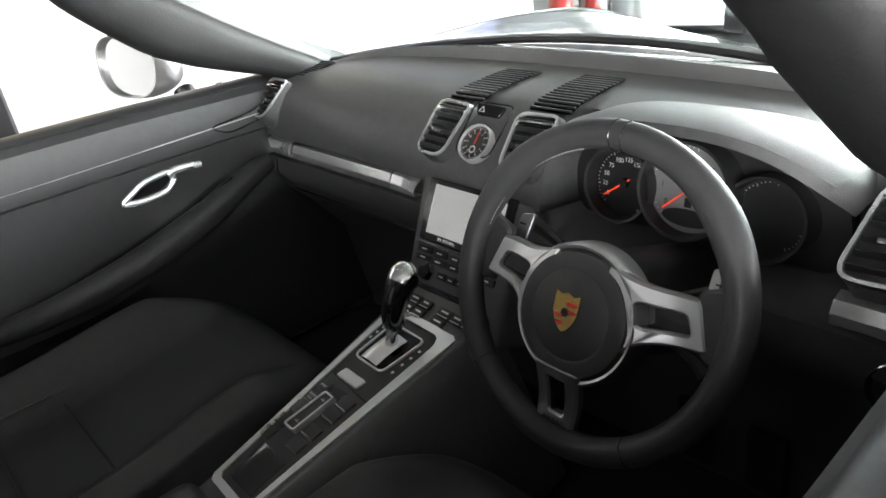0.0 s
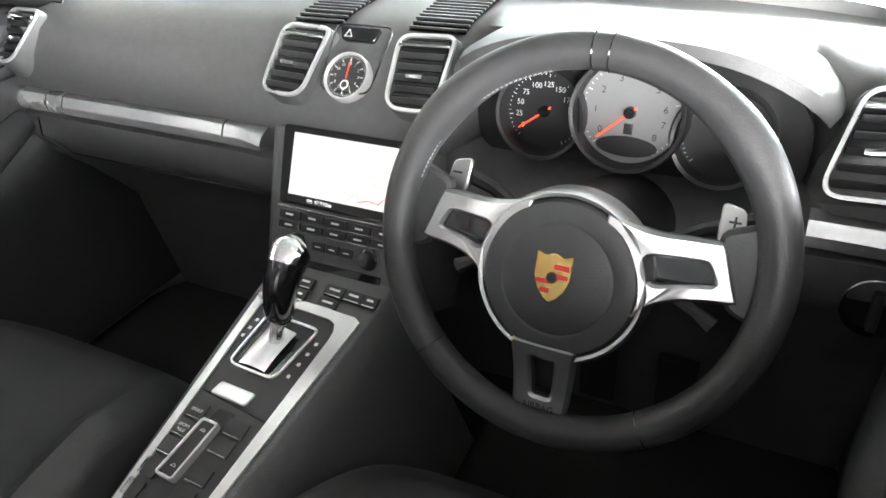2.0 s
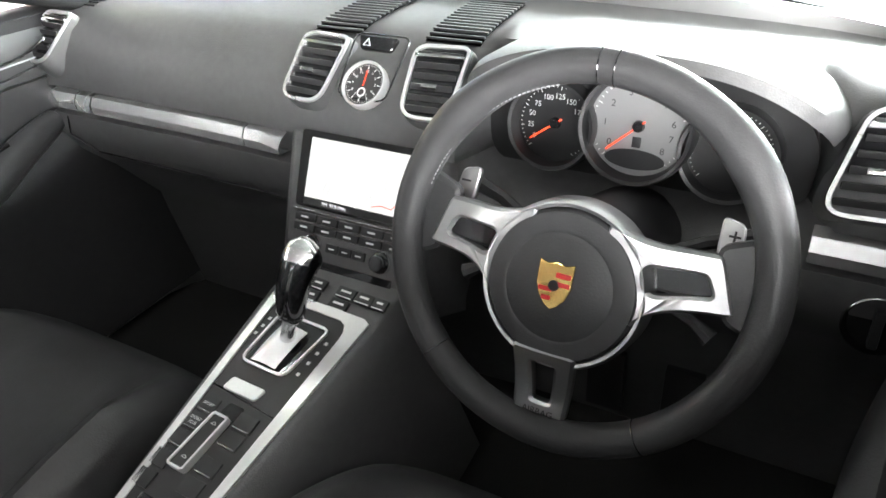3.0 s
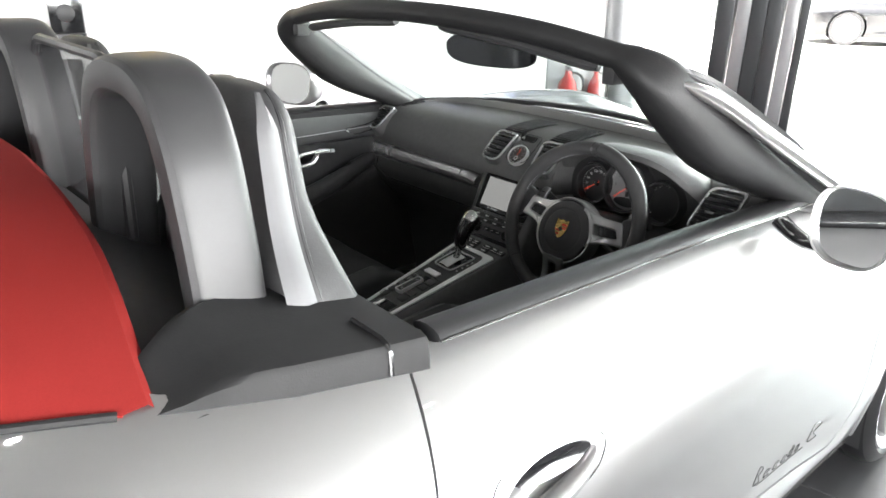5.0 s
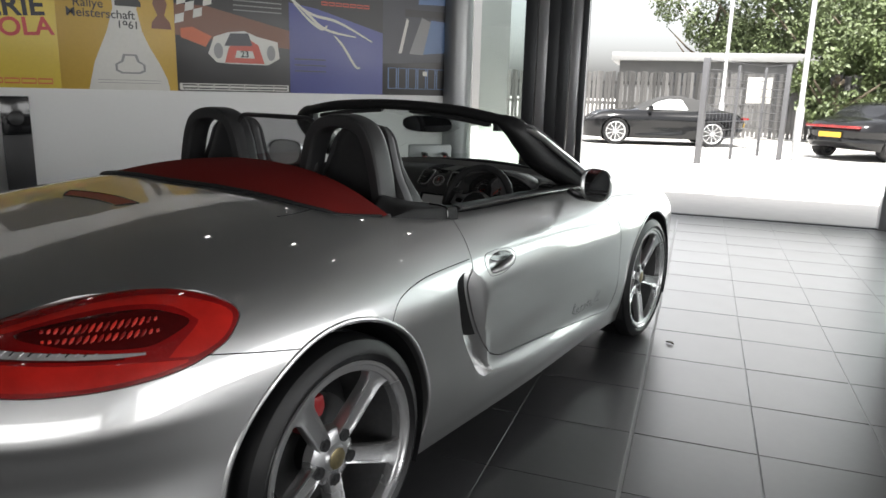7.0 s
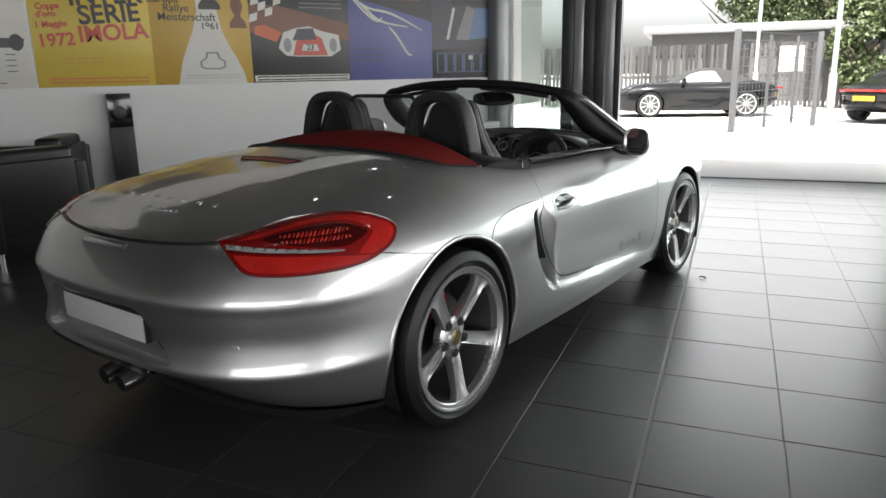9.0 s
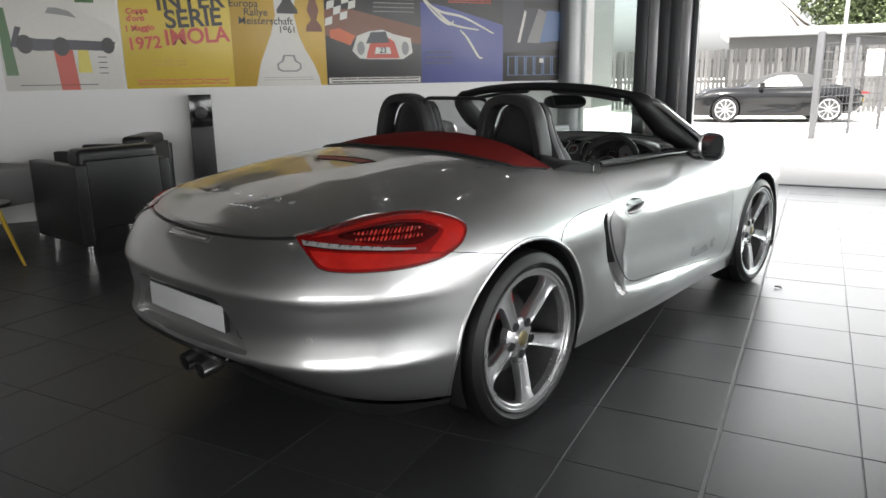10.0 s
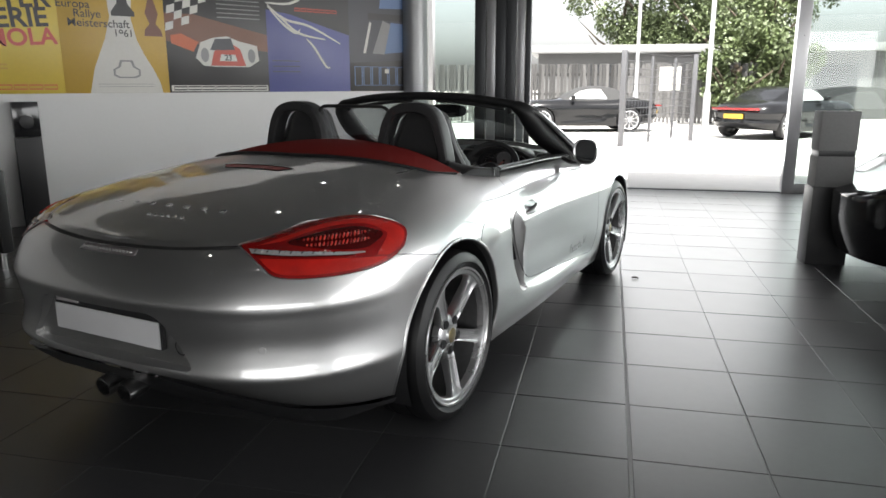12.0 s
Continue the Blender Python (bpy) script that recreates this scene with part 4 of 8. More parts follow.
for m in LIGHT_SIDES:
    def lamp_at(u, v, lift, m=m):
        return on_skin(m @ Vector((u, v, 0.3)), m.to_3x3() @ Vector((0, 0, -1)), lift)[0]
    lamp = lamp_piece(LIGHT, m, 0.0, "tail_lamp", LAMP_RED, car, "glossy red tail lamp")
    lamp_piece(upper_band, m, 0.0012, "light_band", LAMP_BAND, lamp, "brighter red band over the core")
    lamp_piece(lower_band, m, 0.0012, "light_band", LAMP_BAND, lamp, "brighter red band along the foot")
    lamp_piece(core, m, 0.0018, "lens_core", LAMP_DARK, lamp, "dark ribbed red lens")
    blade_part = lamp_piece(blade, m, 0.003, "reversing_lamp", LAMP_CLEAR, lamp, "clear reversing lamp strip")
    # facets of the clear strip, and the shadow line under it as dark red
    for i in range(16):
        u = 0.03 + 0.0165 * i
        v = float(np.interp(u, [0.012, 0.10, 0.22, 0.37], [0.801, 0.7945, 0.7875, 0.776]))
        bm = bmesh.new()
        tube(bm, [lamp_at(u + 0.004 * k, v + (0.0034 - 0.008 * max(0, u - 0.1)) * k, 0.0050) for k in (-1, 0, 1)], 0.0016, 5)
        part("facet", bm, LAMP_CLEAR if i % 2 else GLOSS_BLACK, blade_part)
    bm = bmesh.new()
    tube(bm, [lamp_at(u, float(np.interp(u, [0.014, 0.10, 0.20, 0.30, 0.371], [0.791, 0.784, 0.779, 0.772, 0.769])), 0.0045) for u in np.linspace(0.02, 0.33, 20)], 0.0024, 6)
    part("strip_shadow", bm, LAMP_DARK, lamp)
    # painted lip round the inner end
    bm = bmesh.new()
    tube(bm, [lamp_at(u, v, 0.003) for u, v in spline([(0.062, 0.830), (0.02, 0.821), (-0.011, 0.812), (0.004, 0.793), (0.028, 0.762), (0.042, 0.744)], 24)], 0.0024, 6)
    part("lamp_lip", bm, PAINT, lamp)
    # slanted facets of the core in two rows
    for row, (v0, v1, high) in enumerate(((0.822, 0.828, 0.0062), (0.808, 0.809, 0.0056))):
        for i in range(17):
            u = 0.178 + 0.0132 * i + 0.004 * row
            k1 = min(1.0, 0.35 + 0.12 * i, 0.4 + 0.25 * (16 - i)) * high
            bm = bmesh.new()
            tube(bm, [lamp_at(u + k * k1 * 0.9, v0 + (v1 - v0) * i / 16 + k * k1, 0.0052) for k in (-1, -0.3, 0.4, 1)], [0.0012, 0.0034, 0.0034, 0.0012], 6)
            part("lamp_rib", bm, LAMP_FACET if (i + row) % 3 else LAMP_PRISM, lamp)

# plate with its plain white face, holder and sensors
bm = bmesh.new()
box(bm, (-0.262, -0.893, 0.470), (0.262, -0.873, 0.600), 0.006)
plate = part("number_plate", bm, PLASTIC, car, "white number plate in a black holder")
bm = bmesh.new()
box(bm, (-0.257, -0.898, 0.474), (0.257, -0.893, 0.566), 0.002)
PLATE_WHITE = material("plate_white", (0.66, 0.66, 0.67), 0.3, 0, 0.02, 40, coat=0.3)
part("plate_face", bm, PLATE_WHITE, plate, "plain white plate face")
bm = bmesh.new()
box(bm, (-0.245, -0.900, 0.577), (-0.13, -0.894, 0.588), 0.001)
part("plate_bar", bm, material("plate_bar_grey", (0.35, 0.33, 0.33), 0.5), plate, "grey bar on the plate holder")
bm = bmesh.new()
q, nn = on_skin((0.325, -1.4, 0.487), (0, 1, 0), 0.0006)
lathe(bm, [(0.0236, 0), (0.0236, 0.0012), (0.026, 0.0012), (0.026, 0)], 28, Matrix.Translation(q) @ nn.to_track_quat("Z", "Y").to_matrix().to_4x4())
part("tow_cover", bm, GLOSS_BLACK, car)
# twin exhaust, the third brake lamp, small sensors
bm = bmesh.new()
for x in (-0.064, 0.044):
    lathe(bm, [(0.028, 0.0), (0.034, 0.0), (0.037, 0.012), (0.036, 0.08), (0.031, 0.08), (0.030, 0.02), (0.029, -0.05), (0, -0.05)], 28, TAIL_FRAME @ pose(x, 0.290, 0.81, 10, 0, 0))
part("exhaust_tip", bm, CHROME, car, "twin polished exhaust tips")
bm = bmesh.new()
o = rounded([(-0.135, 0.764), (0.135, 0.764), (0.130, 0.784), (-0.130, 0.784)], 0.009, 5)
rows = []
for lift, by in ((-0.01, 0.0), (0.005, 0.0), (0.007, -0.003)):
    rows.append([on_skin((x, -1.4, z), (0, 1, 0))[0] + Vector((0, -lift, 0)) for x, z in grown(o, by)])
g = sheet(bm, rows, close_v=True)
bm.faces.new(g[-1])
brake = part("reflector_strip", bm, material("smoked_lamp", (0.13, 0.12, 0.12), 0.2, 0, 0.3, 160, 0.5, 200, coat=1.0), car, "smoked long lamp under the lid edge")
for k in range(15):
    bm = bmesh.new()
    q = on_skin((-0.112 + 0.016 * k, -1.4, 0.774), (0, 1, 0))[0]
    box(bm, (-0.0055, -0.0085, -0.005), (0.0055, -0.006, 0.005), 0.001, Matrix.Translation(q))
    part("lamp_facet", bm, LAMP_CLEAR, brake)
# third brake lamp, let into the lid behind the roof
bm = bmesh.new()
grid = []
for f in np.linspace(0, 1, 9):
    half = 0.185 - 0.045 * f
    grid.append([on_skin((x, -0.085 - 0.055 * f - 0.02 * (x / 0.18) ** 2, 1.4), (0, 0, -1), 0.0012)[0] for x in np.linspace(-half, half, 21)])
sheet(bm, grid)
sheet(bm, [[p + Vector((0, 0, d)) for p in grid[0]] for d in (0, -0.004)])
part("third_brake_lamp", bm, LAMP_PRISM, car, "dark red brake lamp let into the rear lid")
bm = bmesh.new()
loop = grid[0] + [r[-1] for r in grid[1:]] + grid[-1][::-1][1:] + [r[0] for r in grid[::-1][1:-1]]
tube(bm, loop, 0.0022, 6, True)
part("lamp_gap", bm, GLOSS_BLACK, car)
for x in (0.60, -0.60):
    q, nn = on_skin((x, -1.4, 0.50), (0, 1, 0), 0.0004)
    bm = bmesh.new()
    lathe(bm, [(0, 0.001), (0.011, 0.001), (0.012, 0)], 20, Matrix.Translation(q) @ nn.to_track_quat("Z", "Y").to_matrix().to_4x4())
    part("parking_sensor", bm, PAINT, car)

# side intakes: the black lining of the slot, open towards the front
for s in (1, -1):
    bm = bmesh.new()
    back = spline(SLOT_BACK, 26)
    front = spline(SLOT_FRONT, 26)
    rows = []
    for (y0, z0), (y1, z1) in zip(back, front):
        # the black runs out over the channel to stand for unlit depth
        rows.append([(s * x, y0 + (y1 - y0) * f, z0 + (z1 - z0) * f) for f, x in ((0.008, 0.856), (0.012, 0.754), (0.27, 0.754), (0.33, 0.793), (0.43, 0.8215), (0.52, 0.836))])
    sheet(bm, rows[3:-8])
    intake = part("air_intake", bm, TRIM_BLACK, car, "black slot of the side air intake")
    for k in (7, 12, 17):
        bm = bmesh.new()
        q0, q1 = Vector(rows[k][0]).lerp(Vector(rows[k][1]), 0.45), Vector(rows[k][3]) + Vector((0, -0.004, 0))
        tube(bm, [q0, q0.lerp(q1, 0.5), q1], 0.004, 6, flat=0.5)
        part("intake_bar", bm, PLASTIC, intake)

# door handles over a dished recess
for s in (1, -1):
    def at(y, z, lift=0.0):
        return on_skin((s * 1.3, y, z), (-s, 0, 0), lift)[0]
    bm = bmesh.new()
    path = spline([(0.792, 0.703), (0.84, 0.702), (0.89, 0.706), (0.94, 0.715), (0.978, 0.727)], 26)
    tube(bm, [at(y, z) + Vector((-s * (0.006 - 0.008 * math.sin(math.pi * i / 25) ** 0.5), 0, 0)) for i, (y, z) in enumerate(path)],
         [0.004 + 0.0115 * math.sin(math.pi * i / 25) ** 0.5 for i in range(26)], 14, flat=0.8)
    part("handle", bm, PAINT, doors[s], "silver pull handle")
    # black plate stands for the shade in the top of the silver dish
    bm = bmesh.new()
    rows = [[at(0.891 + 0.077 * k * math.cos(w), 0.7395 + 0.0145 * k * math.sin(w) - 0.006 * k * math.cos(w)) - Vector((s * (0.006 - 0.004 * k), 0, 0)) for w in np.linspace(0, 2 * math.pi, 32, endpoint=False)] for k in (1.0, 0.6, 0.1)]
    g = sheet(bm, rows, close_v=True)
    bm.faces.new(g[-1])
    part("handle_shade", bm, GLOSS_BLACK, doors[s], "black plate standing for the shade behind the handle")
    bm = bmesh.new()
    tube(bm, [at(y, z, 0.0003) for y, z in rounded([(0.764, 0.738), (0.774, 0.688), (0.88, 0.682), (0.975, 0.703), (1.006, 0.735), (0.96, 0.757), (0.869, 0.764), (0.79, 0.762)], 0.028, 6)], 0.0010, 6, True)
    part("handle_seam", bm, GLOSS_BLACK, doors[s])

# headlamps on the front wings
for s in (1, -1):
    ring = lambda f: [on_skin((s * (0.675 + 0.080 * f * math.cos(a) - 0.03 * f * math.sin(a)), 2.93 + 0.150 * f * math.sin(a), 1.3), (0, 0, -1), 0.0008 + 0.004 * (1 - f))[0] for a in np.linspace(0, 2 * math.pi, 36, endpoint=False)]
    bm = bmesh.new()
    sheet(bm, [ring(f) for f in (1.0, 0.97, 0.8, 0.5, 0.05)], close_v=True)
    part("headlamp", bm, material("headlamp_lens", (0.30, 0.31, 0.32), 0.08, 0.5, 0.3, 40, coat=1.0), car, "clear oval headlamp")
    bm = bmesh.new()
    tube(bm, ring(1.0), 0.0018, 6, True)
    part("headlamp_gap", bm, GLOSS_BLACK, car)

# door mirrors
for s in (1, -1):
    mir = pose(s * 0.906, 1.560, 0.938, -4, 0, -10) if s > 0 else pose(-0.950, 1.535, 0.950, -8, 0, 15)
    reach = 0.073 if s > 0 else 0.110
    bm = bmesh.new()
    rows = []
    for f in np.linspace(0, 1, 14):
        k = math.sin(math.pi * (0.5 + 0.5 * f)) ** 0.55 if f < 1 else 0.0
        ring = []
        for a in np.linspace(0, 2 * math.pi, 36, endpoint=False):
            ca, sa = math.cos(a), math.sin(a)
            rx, rz = reach * (1 + 0.08 * sa), 0.072
            ring.append(mir @ Vector((s * (rx * k * math.copysign(abs(ca) ** 0.75, ca) - 0.02 * f), 0.120 * f, rz * k * math.copysign(abs(sa) ** 0.75, sa) - 0.012 * f)))
        rows.append(ring)
    sheet(bm, rows, close_v=True)
    mirror = part("door_mirror", bm, PAINT, car, "silver door mirror on a black foot")
    ring = rows[0]
    c = mir.translation
    back = mir.to_3x3() @ Vector((0, 1, 0))
    bm = bmesh.new()
    sheet(bm, [[c + (p - c) * k + back * d for p in ring] for d, k in ((0.004, 1.0), (-0.006, 0.985), (-0.005, 0.93), (0.010, 0.91))], close_v=True)
    part("mirror_bezel", bm, PAINT, mirror)
    bm = bmesh.new()
    bm.faces.new([bm.verts.new(c + (p - c) * 0.92 + back * 0.006) for p in ring])
    part("mirror_glass", bm, MIRROR, mirror, "mirror glass")
    bm = bmesh.new()
    tube(bm, spline([(s * 0.88, 1.62, 0.88), (s * 0.85, 1.625, 0.868), (s * 0.80, 1.635, 0.87), (s * 0.75, 1.65, 0.89)], 10), [0.028, 0.026, 0.024, 0.023, 0.022, 0.022, 0.022, 0.022, 0.022, 0.022], 12, flat=0.6)
    part("mirror_foot", bm, GLOSS_BLACK, mirror, "black mirror foot")

# small bright blocks on the deck, in two rows, and a dark flourish on each door
for xs, y, w, h in ((np.linspace(-0.26, 0.26, 7), -0.585, 0.024, 0.020), (np.linspace(-0.02, 0.14, 6), -0.660, 0.014, 0.012)):
    for x in xs:
        q, nn = on_skin((x, y, 1.3), (0, 0, -1), 0.0)
        m = Matrix.Translation(q) @ nn.to_track_quat("Z", "Y").to_matrix().to_4x4()
        bm = bmesh.new()
        ring_prism(bm, rounded([(-w / 2, -h / 2), (w / 2, -h / 2), (w / 2, h / 2), (-w / 2, h / 2)], 0.004, 3), rounded([(-w / 4, -h / 5), (w / 4, -h / 5), (w / 4, h / 5), (-w / 4, h / 5)], 0.002, 3), 0.003, m)
        part("deck_badge", bm, CHROME, car, "small bright badge block")
for s in (1, -1):
    bm = bmesh.new()
    for y0, y1, h in ((1.56, 1.585, 0.045), (1.60, 1.625, 0.018), (1.64, 1.66, 0.02), (1.675, 1.695, 0.018), (1.705, 1.72, 0.03), (1.735, 1.75, 0.018), (1.79, 1.83, 0.05)):
        lift = 0.010 * (y0 - 1.56) / 0.27
        tube(bm, [on_skin((s * 1.3, y, 0.350 + lift + z), (-s, 0, 0), 0.0006)[0] for y, z in spline([(y0, 0.0), (y0 + 0.006, h), (y1, h * 0.8), (y0 + 0.012, h * 0.45), (y1, 0.0), (y0 + 0.004, -0.002)], 16)], 0.0008, 5)
    tube(bm, [on_skin((s * 1.3, y, 0.340 + 0.035 * (y - 1.58)), (-s, 0, 0), 0.0006)[0] for y in np.linspace(1.58, 1.78, 10)], 0.0008, 5)
    part("door_flourish", bm, GLOSS_BLACK, doors[s], "dark flourish low on the door")


# ---- wheels ----
def wheel(m, r, w, rim_r):
    top = new("wheel")
    top.parent, top.matrix_local = car, m
    h = w / 2
    bm = bmesh.new()
    lathe(bm, [(rim_r - 0.004, -h + 0.012), (rim_r + 0.02, -h + 0.002), (r - 0.035, -h - 0.002), (r - 0.010, -h + 0.014), (r - 0.002, -h + 0.035), (r, -h + 0.06), (r, -0.05), (r - 0.008, -0.048), (r - 0.008, -0.038), (r, -0.036),
               (r, 0.036), (r - 0.008, 0.038), (r - 0.008, 0.048), (r, 0.05), (r, h - 0.06), (r - 0.002, h - 0.035), (r - 0.010, h - 0.014), (r - 0.033, h + 0.001), (r - 0.045, h + 0.0035), (rim_r + 0.02, h), (rim_r + 0.008, h - 0.006), (rim_r - 0.004, h - 0.012)], 96)
    part("tyre", bm, RUBBER, top, "black low-profile tyre")
    bm = bmesh.new()
    lathe(bm, [(rim_r - 0.002, h - 0.014), (rim_r + 0.004, h - 0.006), (rim_r + 0.002, h - 0.001), (rim_r - 0.006, h - 0.0015), (rim_r - 0.010, h - 0.008), (rim_r - 0.022, h - 0.010), (rim_r - 0.026, h - 0.014), (rim_r - 0.029, h - 0.042)], 96)
    rim = part("rim", bm, WHEEL_ALLOY, top, "silver alloy rim")
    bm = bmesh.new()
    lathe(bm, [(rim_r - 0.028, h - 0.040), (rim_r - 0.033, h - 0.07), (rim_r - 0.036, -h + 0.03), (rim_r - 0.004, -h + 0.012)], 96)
    part("barrel", bm, BARREL, top, "inside of the rim with shade and brake dust in its colour")
    bm = bmesh.new()
    steps = np.linspace(0, 1, 14)
    for i in range(5):
        a = 2 * math.pi * i / 5 + math.pi / 2
        rows = []
        for f in steps:
            rad = 0.045 + (rim_r - 0.020 - 0.045) * f
            half = 0.025 + 0.008 * f + 0.032 * max(0, (f - 0.76) / 0.24) ** 2.6
            face = h - 0.052 + 0.041 * f ** 0.8
            dish = 0.009 * math.sin(math.pi * min(1, f * 1.0)) ** 0.6
            back = face - 0.045 + 0.012 * f
            rows.append([Vector((rad, y, z)) for y, z in ((-half * 0.8, back), (-half, face - 0.009), (-half * 0.90, face), (-half * 0.72, face - 0.001), (-half * 0.58, face - dish * 0.8), (0, face - dish), (half * 0.58, face - dish * 0.8), (half * 0.72, face - 0.001), (half * 0.90, face), (half, face - 0.009), (half * 0.8, back))])
        spin = pose(0, 0, 0, 0, 0, math.degrees(a))
        sheet(bm, [[spin @ p for p in row] for row in rows], close_v=True)
    part("spokes", bm, WHEEL_ALLOY, rim, "five broad dished spokes", 40)
    bm = bmesh.new()
    lathe(bm, [(0.085, h - 0.085), (0.080, h - 0.058), (0.070, h - 0.050), (0.040, h - 0.046), (0.036, h - 0.040), (0.034, h - 0.038), (0.0, h - 0.037)], 40)
    part("hub", bm, WHEEL_ALLOY, rim)
    bm = bmesh.new()
    lathe(bm, [(0.0, h - 0.034), (0.024, h - 0.0345), (0.030, h - 0.037)], 28)
    part("hub_cap", bm, material_cap, rim, "hub cap with a small gold shield")
    for i in range(5):
        a = 2 * math.pi * i / 5 + math.pi / 2
        bm = bmesh.new()
        lathe(bm, [(0.018, h - 0.050), (0.0175, h - 0.0415), (0.014, h - 0.0415), (0.013, h - 0.0425), (0, h - 0.0425)], 18, pose(0.064 * math.cos(a), 0.064 * math.sin(a), 0))
        lathe(bm, [(0.009, h - 0.0424), (0.009, h - 0.040), (0, h - 0.0395)], 6, pose(0.064 * math.cos(a), 0.064 * math.sin(a), 0))
        part("wheel_bolt", bm, BOLT_DARK, rim)
    bm = bmesh.new()
    lathe(bm, [(0.07, 0.0), (0.158, 0.0), (0.158, -0.026), (0.07, -0.026)], 64, None, True)
    part("brake_disc", bm, IRON, top)
    bm = bmesh.new()
    rows = []
    for a in np.linspace(radians(268), radians(312), 16):
        rows.append([Vector((q * math.cos(a), q * math.sin(a), z)) for q, z in ((0.105, 0.012), (0.110, 0.036), (0.140, 0.045), (0.168, 0.036), (0.172, 0.012), (0.172, -0.045), (0.105, -0.045))])
    g = sheet(bm, rows, close_v=True)
    bm.faces.new(g[0])
    bm.faces.new(g[-1])
    part("brake_caliper", bm, RED_PAINT, top, "red brake caliper")
    bm = bmesh.new()
    lathe(bm, [(0, -h + 0.03), (0.24, -h + 0.03), (0.24, -h + 0.04), (0, -h + 0.04)], 32)
    part("dust_shield", bm, PLASTIC, top)
    bm = bmesh.new()
    tube(bm, [Vector((rim_r - 0.03, 0.02, h - 0.035)), Vector((rim_r - 0.055, 0.022, h - 0.030))], 0.004, 8)
    part("tyre_valve", bm, PLASTIC, rim)
    return top


# shade behind the spokes is put into the barrel's colour, with brake dust
BARREL = material("shaded_dusty_barrel", (0.09, 0.09, 0.092), 0.5, 0.5, 0.25, 60, stain=0.3)
BOLT_DARK = material("bolt_dark", (0.05, 0.05, 0.052), 0.4, 0.6, 0.1, 80)
material_cap = material("shield_cap", (0.30, 0.25, 0.14), 0.3, 0.8, 0.5, 90)
for s in (1, -1):
    for hub, x, r, w in ((REAR_HUB, 0.764, 0.343, 0.262), (FRONT_HUB, 0.760, 0.335, 0.235)):
        wheel(pose(s * x, hub[0], hub[1], 0, s * 90, 0) @ pose(0, 0, 0, 0, 0, -90), r, w, 0.274)


# ---- windscreen, folded roof, seats ----
PILLAR_R = [(0.72, 1.98, 0.815), (0.694, 1.80, 0.910), (0.666, 1.60, 1.022), (0.637, 1.43, 1.136), (0.60, 1.365, 1.182), (0.50, 1.338, 1.209), (0.30, 1.322, 1.235), (0.0, 1.315, 1.246)]
FRAME = PILLAR_R + [(-x, y, z) for x, y, z in PILLAR_R[-2::-1]]
path = spline(FRAME, 91)
bm = bmesh.new()
rows = []
for i, p in enumerate(path):
    t = Vector(path[min(i + 1, 90)] - path[max(i - 1, 0)]).normalized()
    glassward = Vector((0, 0.80, 0.60))
    side = t.cross(glassward).normalized()
    up = side.cross(t).normalized()
    k = float(min(1.0, max(0.0, (0.665 - abs(p[0])) / 0.12)))
    slim = float(min(1.0, max(0.0, (p[2] - 0.93) / 0.14)))
    a, b = 0.056 - 0.036 * k, (0.062 - 0.040 * k) * (0.55 + 0.45 * slim)
    mid = Vector(p) + Vector((-math.copysign(0.014, p[0]) * (1 - k), 0, 0)) - up * 0.022 * (1 - k) * slim
    rows.append([mid + a * math.copysign(abs(math.cos(w)) ** 0.7, math.cos(w)) * side + b * math.copysign(abs(math.sin(w)) ** 0.7, math.sin(w)) * up for w in np.linspace(0, 2 * math.pi, 20, endpoint=False)])
g = sheet(bm, rows, close_v=True)
frame_part = part("windscreen_frame", bm, FRAME_BLACK, car, "black padded windscreen frame")
for s in (1, -1):
    bm = bmesh.new()
    pts = spline([(s * 0.79, 2.00, 0.862), (s * 0.764, 1.82, 0.945), (s * 0.727, 1.62, 1.045), (s * 0.685, 1.45, 1.135), (s * 0.655, 1.38, 1.165)], 30)
    tube(bm, pts, [0.020] * 24 + [0.019, 0.017, 0.015, 0.012, 0.009, 0.005], 12, flat=0.7)
    part("pillar_cover", bm, PAINT, frame_part, "silver outer pillar cover")
    bm = bmesh.new()
    inner = spline([(s * x, y, z) for x, y, z in PILLAR_R[:5]], 24)
    outer = spline([(s * 0.752, 2.02, 0.872), (s * 0.728, 1.84, 0.965), (s * 0.695, 1.64, 1.075), (s * 0.655, 1.46, 1.168), (s * 0.61, 1.385, 1.196)], 24)
    sheet(bm, [[Vector(p) + Vector((-s * 0.024, 0.010, 0.018)), Vector(p).lerp(Vector(q), 0.45) + Vector((-s * 0.022, 0.004, 0.0)), Vector(p).lerp(Vector(q), 0.8) + Vector((-s * 0.014, 0, 0)), q] for p, q in zip(inner, outer)])
    part("pillar_lining", bm, PALE_LINING, frame_part, "pale grey inner pillar lining")
    bm = bmesh.new()
    sheet(bm, [[Vector(p) + Vector((s * 0.020, 0.0, 0.0)), Vector(p).lerp(Vector(q), 0.5) + Vector((s * 0.022, 0, 0)), Vector(q) + Vector((s * 0.016, 0, 0))] for p, q in zip(inner, outer)])
    part("pillar_rubber", bm, PLASTIC, frame_part)
    bm = bmesh.new()
    tube(bm, [Vector(p) + Vector((-s * 0.012, 0.004, 0.018)) for p in pts], 0.006, 8)
    part("pillar_seal", bm, PLASTIC, frame_part)
    bm = bmesh.new()
    box(bm, (-0.013, -0.02, -0.02), (0.013, 0.02, 0.012), 0.004, Matrix.Translation((s * 0.535, 1.352, 1.172)))
    part("roof_catch", bm, PLASTIC, frame_part)
bm = bmesh.new()
